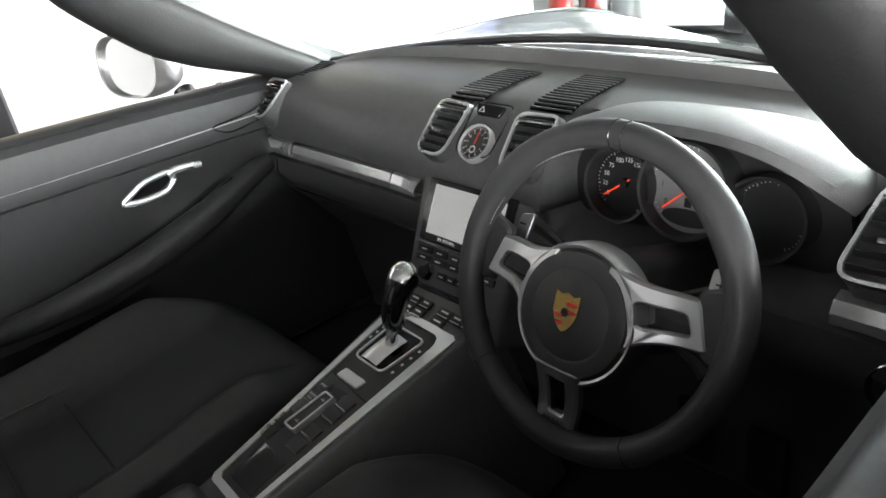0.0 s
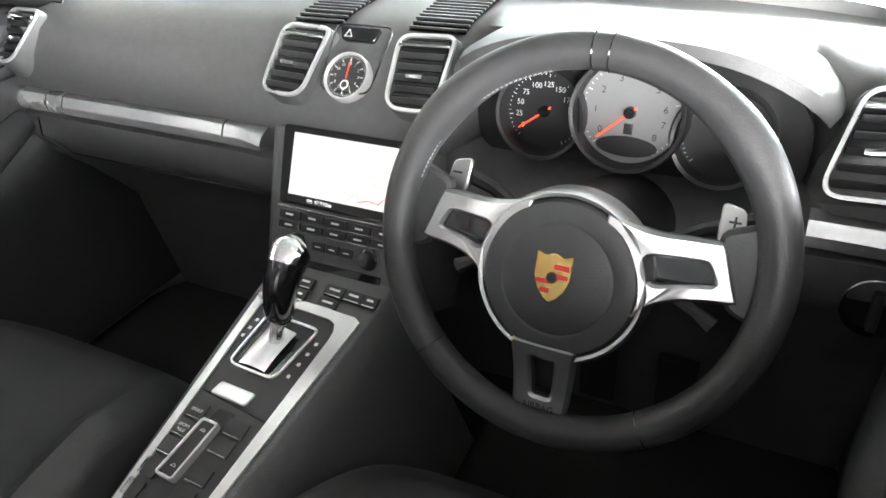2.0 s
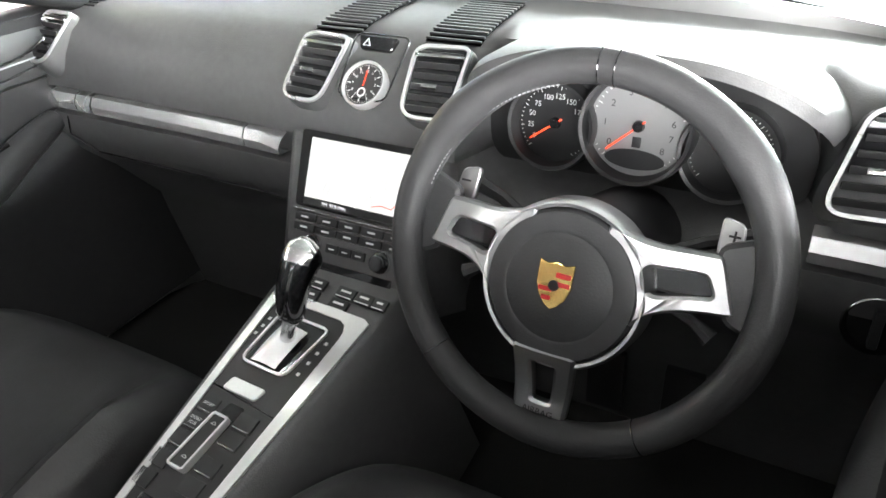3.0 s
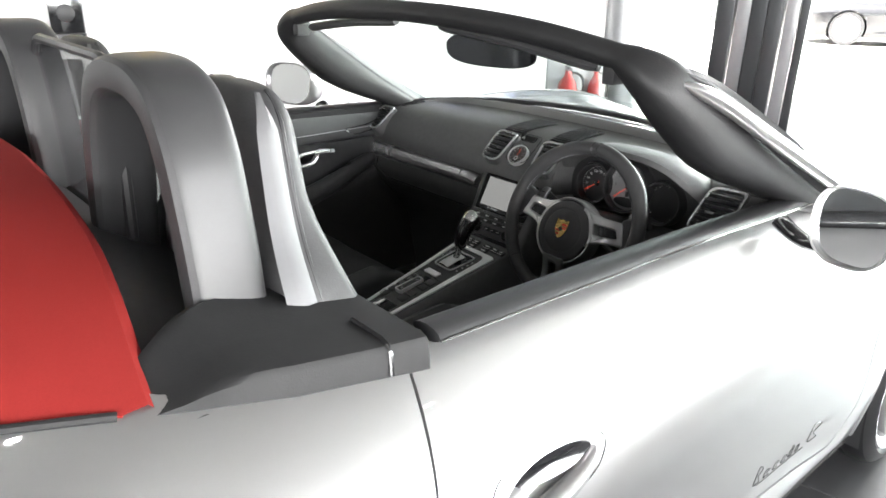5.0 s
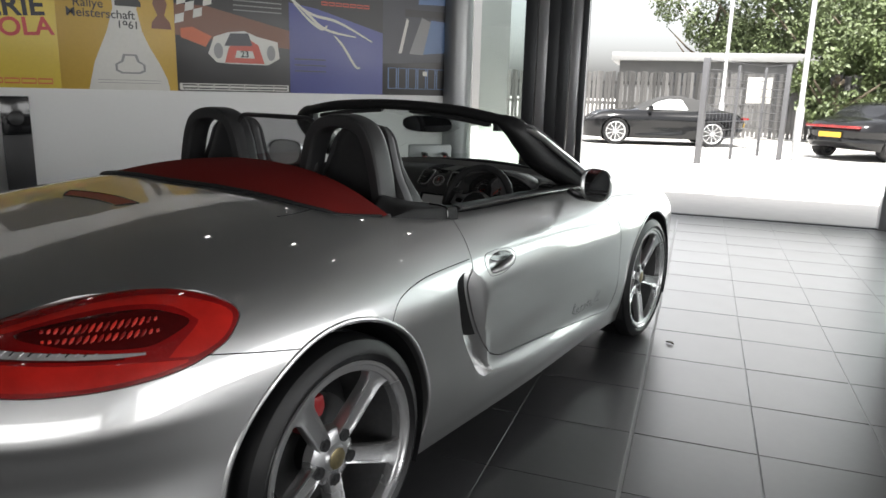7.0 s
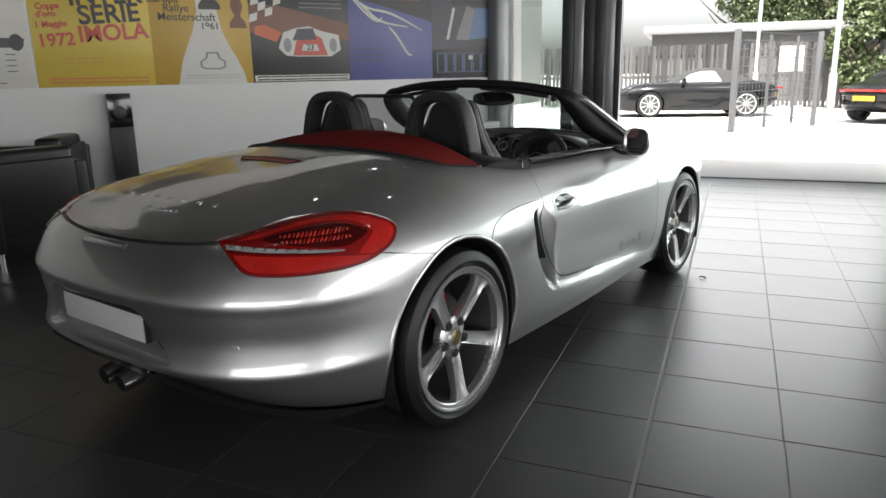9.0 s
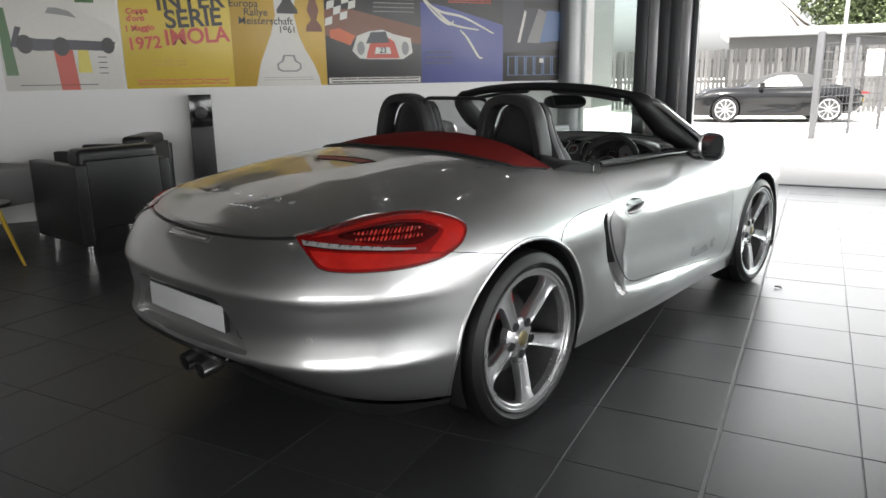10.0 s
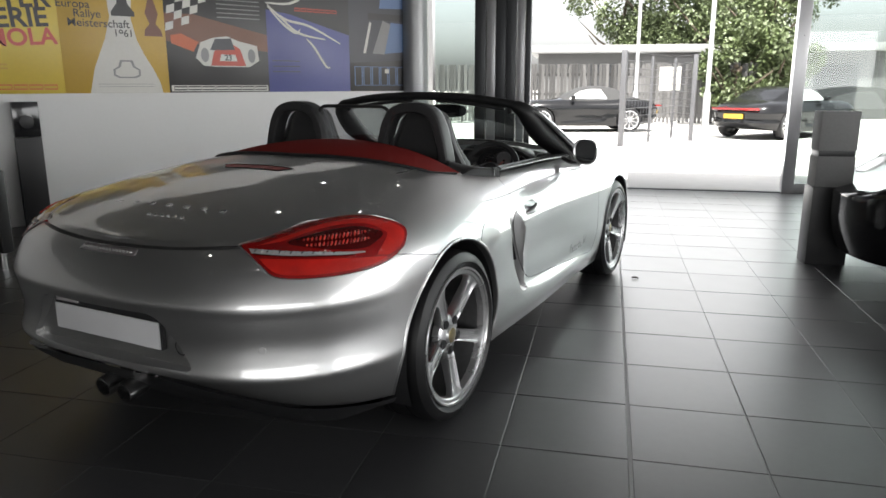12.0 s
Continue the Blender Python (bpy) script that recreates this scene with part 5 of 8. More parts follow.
low = [(x, 2.10 - 0.16 * (abs(x) / 0.74) ** 2, 0.935 - 0.055 * (abs(x) / 0.74) ** 2) for x in np.linspace(-0.74, 0.74, 31)]
highs = [(x * 0.83, 1.345 + 0.045 * (abs(x) / 0.74) ** 3, 1.250 - 0.052 * (abs(x) / 0.74) ** 2.5) for x in np.linspace(-0.74, 0.74, 31)]
sheet(bm, [[Vector(l).lerp(Vector(h), f) + Vector((0, 0.02, 0.03)) * math.sin(math.pi * f) for l, h in zip(low, highs)] for f in np.linspace(0, 1, 9)])
pane = part("windscreen", bm, CAR_GLASS, car, "clear raked windscreen glass")
pane.visible_shadow = False
bm = bmesh.new()
tube(bm, [(x, y - 0.02, z + 0.004) for x, y, z in low], 0.018, 8, flat=0.5)
part("windscreen_cowl", bm, PLASTIC, car, "black strip at the foot of the windscreen")
for s in (1, -1):
    bm = bmesh.new()
    tube(bm, spline([(s * 0.08, 1.338, 1.220), (s * 0.28, 1.345, 1.204), (s * 0.495, 1.358, 1.176)], 16), [0.010] + [0.014] * 14 + [0.008], 10, flat=0.8)
    part("sun_visor", bm, LEATHER, car, "folded black sun visor")
# inside mirror
bm = bmesh.new()
mm = pose(0.04, 1.53, 1.158, 8, 0, 14)
rows = []
for f in np.linspace(0, 1, 10):
    k = math.sin(math.pi * (0.5 + 0.5 * f)) ** 0.5 if f < 1 else 0.02
    rows.append([mm @ Vector((0.128 * k * math.copysign(abs(math.cos(a)) ** 0.7, math.cos(a)), 0.045 * f, 0.040 * k * math.copysign(abs(math.sin(a)) ** 0.75, math.sin(a)) - 0.004)) for a in np.linspace(0, 2 * math.pi, 40, endpoint=False)])
sheet(bm, rows, close_v=True)
inner_mirror = part("inside_mirror", bm, PLASTIC, car, "black frameless inside mirror")
bm = bmesh.new()
bm.faces.new([bm.verts.new(mm @ Vector((0.125 * math.copysign(abs(math.cos(a)) ** 0.7, math.cos(a)), -0.001, 0.038 * math.copysign(abs(math.sin(a)) ** 0.75, math.sin(a)) - 0.004))) for a in np.linspace(0, 2 * math.pi, 40, endpoint=False)])
part("mirror_glass", bm, material("dark_mirror", (0.30, 0.31, 0.32), 0.04, 1.0, 0, rough_vary=0.01), inner_mirror, "dimmed mirror glass")
bm = bmesh.new()
tube(bm, spline([(0.035, 1.56, 1.165), (0.02, 1.60, 1.185), (0.0, 1.625, 1.178)], 8), 0.012, 8)
part("mirror_stem", bm, PLASTIC, inner_mirror)

# folded red roof
REAR_EDGE = curve_of([(0.0, 0.135), (0.226, 0.150), (0.483, 0.192), (0.61, 0.27), (0.665, 0.43)])
FRONT_EDGE = curve_of([(0.0, 0.50), (0.35, 0.492), (0.665, 0.452)])
bm = bmesh.new()
rows = []
for x in np.sin(np.linspace(-1, 1, 61) * math.pi / 2) * 0.664:
    a, b = float(REAR_EDGE(abs(x))), float(FRONT_EDGE(abs(x)))
    top = 0.926 + 0.124 * (1 - (abs(x) / 0.665) ** 2.2)
    base = on_skin((x, min(a, 0.42), 1.4), (0, 0, -1))[0].z + 0.004
    if abs(x) > 0.6:
        base = min(base, top - 0.002)
    row = []
    for f in np.linspace(0, 1, 15):
        row.append((x, a + (b - a) * f, base + (top - base) * f + 0.020 * math.sin(math.pi * f) * (1 - (abs(x) / 0.665) ** 2)))
    row.append((x, b + 0.012, top - 0.012))
    row.append((x, b + 0.014, top - 0.05))
    rows.append(row)
sheet(bm, rows)
sheet(bm, [[r[0], (r[0][0], r[0][1], r[0][2] - 0.05)] for r in rows])
part("folded_roof", bm, RED_ROOF, car, "folded dark red canvas roof")
bm = bmesh.new()
tube(bm, [(r[0][0], r[0][1] - 0.005, r[0][2] + 0.001) for r in rows], [0.008 - 0.003 * (abs(r[0][0]) / 0.665) ** 4 for r in rows], 8)
part("roof_seal", bm, TRIM_BLACK, car)
# black cover between roof and seats, and the trim beside it
bm = bmesh.new()
sheet(bm, [[(x, y, 0.905 + 0.10 * (1 - (abs(x) / 0.70) ** 2.2) * (1 - (y - 0.44) / 0.30) - 0.05 * max(0, (y - 0.52) / 0.2)) for x in np.linspace(-0.69, 0.69, 31)] for y in (0.44, 0.5, 0.56, 0.62, 0.70)])
part("rear_shelf", bm, LEATHER, car, "black lining behind the seats")
for s in (1, -1):
    bm = bmesh.new()
    rows = []
    for y in np.linspace(0.446, 0.77, 18):
        e = float(np.interp(y, [0.445, 0.6, 0.77], [0.658, 0.688, 0.708]))
        f = (y - 0.40) / 0.37
        rise = min(1.0, max(0.0, (y - 0.446) / 0.13))
        rise = rise * rise * (3 - 2 * rise)
        hi = float(np.interp(y, [0.445, 0.52, 0.6, 0.70, 0.77], [0.978, 0.974, 0.960, 0.936, 0.920]))
        low = float(np.interp(y, [0.445, 0.57, 0.706, 0.77], [0.921, 0.907, 0.894, 0.890]))
        top = low + float(np.interp(y, [0.445, 0.50, 0.77], [0.004, 0.030, 0.031]))
        inner = 0.655 - 0.14 * math.sin(math.pi * min(f * 0.62 + 0.02, 1))
        row = [(e + 0.016, low - 0.014), (e + 0.013, top - 0.010), (e + 0.008, top - 0.003), (e - 0.002, top), (0.6 * e + 0.4 * inner, top + 0.25 * (hi - top)), (0.25 * e + 0.75 * inner, top + 0.72 * (hi - top)), (inner + 0.012, hi), (inner, hi - 0.006), (inner - 0.010, 0.90), (inner - 0.015, 0.60)]
        cover = [0.918 + 0.124 * (1 - (min(x, 0.665) / 0.665) ** 2.2) for x, z in row]
        rows.append([(s * x, y, z if z <= 0.9 else z * rise + min(z, c) * (1 - rise)) for (x, z), c in zip(row, cover)])
    rows.insert(0, [(x, 0.440, min(z, 0.89)) for x, y, z in rows[0]])
    sheet(bm, rows)
    trim = part("quarter_trim", bm, TRIM_BLACK, car, "black side trim beside the roof")
    bm = bmesh.new()
    tube(bm, [(s * 0.7195, 0.715, 0.885), (s * 0.7165, 0.715, 0.914), (s * 0.710, 0.715, 0.9225), (s * 0.696, 0.715, 0.926), (s * 0.64, 0.712, 0.929)], 0.003, 6)
    part("trim_joint", bm, GLOSS_BLACK, trim)
    # rubber along the top of the door
    bm = bmesh.new()
    pts = [(s * (0.708 + 0.012 * (y - 0.78)), y, float(np.interp(y, [0.78, 1.4, 1.9], [0.912, 0.905, 0.888]))) for y in np.linspace(0.785, 1.89, 24)]
    tube(bm, [(x - s * 0.010, y, z) for x, y, z in pts], 0.027, 12, flat=0.40)
    part("waist_seal", bm, PLASTIC, doors[s], "black waist seal")
    bm = bmesh.new()
    tube(bm, [(x + s * 0.018, y, z - 0.002) for x, y, z in pts], 0.0022, 6)
    part("waist_trim", bm, GLOSS_BLACK, doors[s])


# seats, hoops behind them, wind deflector
HOOP_GREY = material("hoop_satin", (0.022, 0.022, 0.023), 0.42, 0, 0.1, 60, 0.1, 500)
SHELL_GREY = material("shell_grey", (0.10, 0.10, 0.104), 0.4, 0, 0.06, 60, 0.05, 400)
def seat(cx, label):
    top = new("seat")
    top.parent, top.matrix_local = car, Matrix.Translation((cx, 0, 0))
    top["label"] = label
    bm = bmesh.new()
    rows = []
    knots = [(0.44, 0.235, 0.84, 0.13), (0.60, 0.245, 0.785, 0.13), (0.78, 0.245, 0.735, 0.125), (0.92, 0.225, 0.708, 0.115), (1.01, 0.176, 0.708, 0.10), (1.09, 0.143, 0.713, 0.09), (1.15, 0.120, 0.716, 0.078), (1.182, 0.083, 0.718, 0.05), (1.190, 0.02, 0.718, 0.02)]
    for z, half, y, thick in spline(knots, 40):
        ring = []
        for a in np.linspace(0, 2 * math.pi, 48, endpoint=False):
            ca, sa = math.cos(a), math.sin(a)
            px = half * math.copysign(abs(ca) ** 0.55, ca)
            py = y + thick / 2 * math.copysign(abs(sa) ** 0.7, sa)
            if sa > 0:     # side bolsters stand forward of the middle panel
                py += 0.055 * max(0, abs(px) / half - 0.55) / 0.45 * min(1, max(0, (1.05 - z) / 0.2)) - 0.012 * (1 - min(1, abs(px) / half))
            ring.append((px, py, z))
        rows.append(ring)
    g = sheet(bm, rows, close_v=True)
    bm.faces.new(g[-1])
    part("backrest", bm, SEAT_LEATHER, top)
    bm = bmesh.new()
    rows = []
    for y, half, z, thick in spline([(0.80, 0.22, 0.50, 0.10), (0.95, 0.245, 0.49, 0.12), (1.10, 0.25, 0.50, 0.13), (1.24, 0.245, 0.520, 0.13), (1.36, 0.235, 0.525, 0.125), (1.43, 0.22, 0.515, 0.11), (1.47, 0.19, 0.490, 0.06)], 30):
        ring = []
        for a in np.linspace(0, 2 * math.pi, 48, endpoint=False):
            ca, sa = math.cos(a), math.sin(a)
            px = half * math.copysign(abs(ca) ** 0.5, ca)
            pz = z - thick / 2 + thick / 2 * math.copysign(abs(sa) ** 0.6, sa)
            if sa > 0:
                q = min(1.0, max(0.0, (abs(px) / half - 0.52) / 0.34))
                pz += 0.075 * q * q * (3 - 2 * q) * min(1.0, max(0.0, (1.47 - y) / 0.16))
            ring.append((px, y, pz))
        rows.append(ring)
    g = sheet(bm, rows, close_v=True)
    bm.faces.new(g[0])
    bm.faces.new(g[-1])
    part("cushion", bm, SEAT_LEATHER, top)
    for y in (0.98, 1.10, 1.22):
        bm = bmesh.new()
        tube(bm, [(x, y, 0.498 + 0.006 * (y - 1.0) + 0.001) for x in np.linspace(-0.15, 0.15, 9)], 0.0022, 6)
        part("cushion_seam", bm, PLASTIC, top)
    for sx in (-1, 1):
        bm = bmesh.new()
        pts = []
        for z, half, y, thick in spline(knots[2:8], 20):
            pts.append((sx * half * 0.985, y + 0.004, z))
        tube(bm, pts, 0.004, 6)
        part("seat_piping", bm, PLASTIC, top)
        bm = bmesh.new()
        rows = []
        for k, (z, half, y, thick) in enumerate(spline(knots[1:8], 26)):
            w = min(1.0, 0.15 + (25 - k) / 6)
            rows.append([(sx * (half + 0.001), y - thick * (0.24 + 0.17 * w), z), (sx * (half + 0.006), y - thick * 0.27, z), (sx * (half + 0.007), y - thick * 0.18, z), (sx * (half + 0.001), y - thick * (0.24 - 0.2 * w), z)])
        sheet(bm, rows)
        part("backrest_shell", bm, SHELL_GREY, top, "light grey shell edge of the backrest")
        bm = bmesh.new()
        tube(bm, [(sx * 0.155, y, 0.515) for y in np.linspace(0.85, 1.31, 12)], 0.0022, 6)
        part("cushion_seam", bm, PLASTIC, top)
    bm = bmesh.new()
    box(bm, (-0.19, 0.82, 0.26), (0.19, 1.28, 0.40), 0.02)
    part("seat_base", bm, PLASTIC, top)
    return top


seat(0.355, "black leather driver's seat with a fixed headrest")
seat(-0.345, "black leather passenger seat with a fixed headrest")
for cx in (0.348, -0.340):
    bm = bmesh.new()
    line = spline([(-0.186, 0.90), (-0.172, 0.99), (-0.156, 1.06), (-0.136, 1.125), (-0.104, 1.175), (-0.055, 1.198), (0, 1.203), (0.055, 1.198), (0.104, 1.175), (0.136, 1.125), (0.156, 1.06), (0.172, 0.99), (0.186, 0.90)], 56)
    rows = []
    for k, (x, z) in enumerate(line):
        a, b = line[max(k - 1, 0)], line[min(k + 1, 55)]
        t = Vector((b[0] - a[0], 0, b[1] - a[1])).normalized()
        n = Vector((-t.z, 0, t.x))
        c = Vector((cx + x, 0.602, z))
        ring = []
        for w in np.linspace(0, 2 * math.pi, 28, endpoint=False):
            cw, sw = math.cos(w), math.sin(w)
            ring.append(c + n * 0.025 * math.copysign(abs(cw) ** 0.45, cw) + Vector((0, 0.048 * math.copysign(abs(sw) ** 0.5, sw), 0)))
        rows.append(ring)
    sheet(bm, rows, close_v=True)
    hoop = part("roll_hoop", bm, HOOP_GREY, car, "dark grey padded roll hoop")
    bm = bmesh.new()
    sheet(bm, [[r[k] + Vector((0, -0.0015, 0)) for k in (17, 19, 21, 23, 25)] for r in rows])
    part("hoop_back", bm, LEATHER, hoop, "black rear face of the hoop")
SMOKED = glass("smoked_pane", (0.88, 0.88, 0.89), clear=0.85)
bm = bmesh.new()
o = rounded([(-0.20, 0.93), (0.20, 0.93), (0.215, 1.205), (-0.215, 1.205)], [0.01, 0.01, 0.06, 0.06], 6)
fr = Matrix(((1, 0, 0, 0), (0, 0, -1, 0.60), (0, 1, 0, 0), (0, 0, 0, 1)))
tube(bm, [fr @ Vector((x, z, 0)) for x, z in o], 0.009, 8, True, up=(0, 1, 0))
deflector = part("wind_deflector", bm, PLASTIC, car, "framed clear wind deflector between the hoops")
bm = bmesh.new()
prism(bm, grown(o, -0.005), 0.004, fr @ pose(0, 0, -0.002))
pane = part("deflector_pane", bm, SMOKED, deflector, "smoked clear pane")
pane.visible_shadow = False


# ---- cabin ----
def wall_panel(name, sections, mt, parent, label=""):
    bm = bmesh.new()
    sheet(bm, sections)
    return part(name, bm, mt, parent, label)


# floor and inner sides
bm = bmesh.new()
box(bm, (-0.695, 0.45, 0.235), (0.695, 1.93, 0.25))
part("carpet", bm, CARPET, car, "black carpet")
for s in (1, -1):
    rows = []
    for y in np.linspace(0.74, 1.92, 30):
        f = (y - 0.74) / 1.18
        topz = float(np.interp(y, [0.74, 1.4, 1.92], [0.905, 0.898, 0.882]))
        arm = 0.35 * gauss(y, 1.20, 0.26)
        rise = float(np.interp(y, [0.9, 1.25, 1.62, 1.75], [0.575, 0.585, 0.66, 0.70]))
        rows.append([(s * 0.699, y, topz), (s * 0.685, y, topz + 0.006), (s * 0.665, y, topz - 0.01), (s * 0.652, y, 0.83), (s * 0.655, y, 0.805), (s * 0.668, y, 0.797), (s * 0.672, y, 0.74), (s * 0.670, y, rise + 0.030),
                     (s * (0.662 - 0.03 * arm), y, rise + 0.012), (s * (0.655 - 0.05 * arm), y, rise), (s * (0.655 - 0.05 * arm), y, rise - 0.030), (s * 0.664, y, rise - 0.06), (s * 0.668, y, 0.45), (s * 0.66, y, 0.28)])
    wall_panel("door_lining", rows, LEATHER, doors[s], "black leather door lining with armrest")
    bm = bmesh.new()
    tube(bm, spline([(s * 0.655, 1.02, 0.590), (s * 0.625, 1.16, 0.602), (s * 0.615, 1.32, 0.628), (s * 0.622, 1.48, 0.668), (s * 0.645, 1.60, 0.706), (s * 0.664, 1.68, 0.724)], 30), [0.016 + 0.010 * math.sin(math.pi * k / 29) for k in range(30)], 12, flat=1.3)
    part("door_pull", bm, LEATHER, doors[s], "black sweeping grab handle")
    bm = bmesh.new()
    tube(bm, [(s * 0.6535, y, 0.835 + 0.004 * math.sin(4 * y)) for y in np.linspace(0.80, 1.86, 30)], 0.0015, 5)
    part("lining_seam", bm, STITCH, doors[s])
    bm = bmesh.new()
    box(bm, (-0.004, -0.045, -0.006), (0.004, 0.045, 0.006), 0.003, Matrix.Translation((s * 0.634, 1.53, 0.712)) @ pose(0, 0, 0, 18, 0, 0))
    part("window_switch", bm, GLOSS_BLACK, doors[s])
    # opener: a bright loop with a dark dish behind it
    bm = bmesh.new()
    o = rounded([(1.345, 0.742), (1.38, 0.735), (1.44, 0.737), (1.465, 0.760), (1.455, 0.778), (1.40, 0.772)], 0.014, 5)
    tube(bm, [(s * 0.660, y, z) for y, z in o], 0.0065, 8, True)
    tube(bm, [(s * 0.660, y, z) for y, z in ((1.452, 0.770), (1.47, 0.776), (1.50, 0.774), (1.525, 0.770))], [0.008, 0.009, 0.008, 0.006], 8)
    part("door_opener", bm, SATIN, doors[s], "bright metal inside door opener")
    bm = bmesh.new()
    prism(bm, grown(o, -0.004), 0.002, side_frame(s, 0.664) if s < 0 else side_frame(s, 0.662))
    part("opener_dish", bm, GLOSS_BLACK, doors[s])
    bm = bmesh.new()
    o = [(y, z) for y, z in ((1.56, 0.838), (1.66, 0.845), (1.74, 0.875), (1.72, 0.83), (1.60, 0.815))]
    tube(bm, [(s * 0.651, y, z) for y, z in rounded(o, 0.02, 4)], 0.0018, 6, True)
    part("speaker_line", bm, GLOSS_BLACK, doors[s])

# dashboard: one skin, seen from the side as a curve from the windscreen over the brow down to the knees
bm = bmesh.new()
rows = []
for x in np.linspace(-0.695, 0.695, 80):
    e = (abs(x) / 0.695) ** 2.5
    mid = gauss(x, 0.0, 0.17)
    y0 = 1.715 - 0.012 * mid
    d = -0.02 * e
    well = 0.085 * min(1, max(0, (0.205 - abs(x - 0.338)) / 0.02))
    rows.append([(x, 2.09 - 0.16 * (abs(x) / 0.74) ** 2, 0.925 - 0.05 * e), (x, 1.95, 0.921 - 0.03 * e), (x, 1.85, 0.917 - 0.02 * e), (x, 1.79, 0.911 - 0.012 * e), (x, 1.755 + 0.01 * mid + well * 0.4, 0.900 - 0.01 * e), (x, y0 + 0.012 + well, 0.872), (x, y0 - 0.010 + well, 0.835),
                 (x, y0 - 0.020 + well, 0.80), (x, y0 - 0.022 + well * 0.9, 0.783), (x, y0 - 0.002 + well * 0.7, 0.779), (x, y0 - 0.002, 0.742), (x, y0 - 0.028, 0.737), (x, y0 - 0.030, 0.70), (x, y0 - 0.010, 0.66), (x, y0 + 0.05, 0.60), (x, y0 + 0.13, 0.50), (x, y0 + 0.17, 0.25)])
sheet(bm, rows)
dash = part("dashboard", bm, DASH, car, "black soft-skinned dashboard", 60)
# bright strip along it, in lengths
for x0, x1, mt in ((-0.705, -0.603, SATIN), (-0.600, -0.563, SATIN), (-0.560, -0.222, SATIN), (-0.219, -0.152, SATIN), (0.535, 0.695, SATIN)):
    bm = bmesh.new()
    rows = []
    for x in np.linspace(x0, x1, 12):
        y0 = 1.715 - 0.012 * gauss(x, 0, 0.17)
        taper = 0.018 * max(0, min(1, (x + 0.185) / 0.033)) if x < 0 else 0
        rows.append([(x, y0 - 0.004, 0.778 - taper * 0.3), (x, y0 - 0.022, 0.774 - taper * 0.5), (x, y0 - 0.030, 0.760 - taper * 0.3), (x, y0 - 0.028, 0.746), (x, y0 - 0.006, 0.743)])
    g = sheet(bm, rows)
    part("dash_strip", bm, mt, dash, "brushed metal strip")
bm = bmesh.new()
tube(bm, [(-0.64, 1.684, 0.70), (-0.635, 1.687, 0.733)], 0.0014, 6)
tube(bm, [(-0.64, 1.684, 0.70), (-0.60, 1.70, 0.665), (-0.16, 1.70, 0.665)], 0.0014, 6)
part("glovebox_gap", bm, GLOSS_BLACK, dash)


def air_vent(corners, bars, parent, tab=0.5, lift=0.010):
    """A tilted vent: bright rounded frame, dark well, slats with a bright tab. corners: lower left, lower right, upper right, upper left."""
    c = [Vector(p) for p in corners]
    mid = sum(c, Vector()) / 4
    ex = ((c[1] + c[2]) - (c[0] + c[3])).normalized()
    ey = ((c[2] + c[3]) - (c[0] + c[1])).normalized()
    ez = ex.cross(ey).normalized()
    ey = ez.cross(ex)
    m = Matrix((ex, ey, ez)).transposed().to_4x4()
    m.translation = mid + ez * lift
    flat = [((p - mid).dot(ex), (p - mid).dot(ey)) for p in c]
    outer = rounded(flat, [0.026, 0.024, 0.014, 0.022], 6)
    inner = grown(outer, -0.0042)
    bm = bmesh.new()
    ring_prism(bm, outer, inner, 0.006, m)
    vent = part("air_vent", bm, SATIN, parent, "bright-framed air vent with black slats")
    bm = bmesh.new()
    sheet(bm, [[m @ Vector((p[0], p[1], 0.003)) for p in grown(outer, 0.001)], [m @ Vector((p[0], p[1], -0.05)) for p in grown(outer, 0.006)]], close_v=True)
    part("vent_housing", bm, DASH, vent)
    bm = bmesh.new()
    prism(bm, grown(outer, -0.004), 0.001, m @ pose(0, 0, 0.0005))
    part("vent_well", bm, GLOSS_BLACK, vent)
    lo, hi = min(p[1] for p in inner), max(p[1] for p in inner)
    for k in range(bars):
        v = lo + (hi - lo) * (k + 0.7) / (bars + 0.4)
        left = np.interp(v, [flat[0][1], flat[3][1]], [flat[0][0], flat[3][0]]) + 0.008
        right = np.interp(v, [flat[1][1], flat[2][1]], [flat[1][0], flat[2][0]]) - 0.008
        bm = bmesh.new()
        box(bm, (left, -0.004, -0.001), (right, 0.0035, 0.0014), 0.0006, m @ pose(0, v, 0.005, 35, 0, 0))
        part("vent_slat", bm, PLASTIC, vent)
    bm = bmesh.new()
    v = lo + (hi - lo) * 0.42
    u = flat[0][0] + (flat[1][0] - flat[0][0]) * tab
    box(bm, (u - 0.011, v - 0.003, 0.004), (u + 0.011, v + 0.003, 0.011), 0.002, m)
    part("vent_tab", bm, CHROME, vent)
    bm = bmesh.new()
    v = hi - (hi - lo) * 0.14
    left = np.interp(v, [flat[0][1], flat[3][1]], [flat[0][0], flat[3][0]]) + 0.005
    right = np.interp(v, [flat[1][1], flat[2][1]], [flat[1][0], flat[2][0]]) - 0.005
    box(bm, (left, v - 0.002, 0.003), (right, v + 0.002, 0.009), 0.0008, m)
    part("vent_bar", bm, CHROME, vent)
    return vent


air_vent([(-0.128, 1.688, 0.828), (-0.060, 1.684, 0.829), (-0.042, 1.752, 0.899), (-0.120, 1.756, 0.901)], 6, dash)
air_vent([(0.060, 1.684, 0.829), (0.128, 1.688, 0.828), (0.132, 1.756, 0.901), (0.054, 1.752, 0.899)], 6, dash)
air_vent([(-0.679, 1.694, 0.807), (-0.621, 1.692, 0.807), (-0.602, 1.762, 0.874), (-0.676, 1.764, 0.874)], 6, dash, 0.5, 0.030)
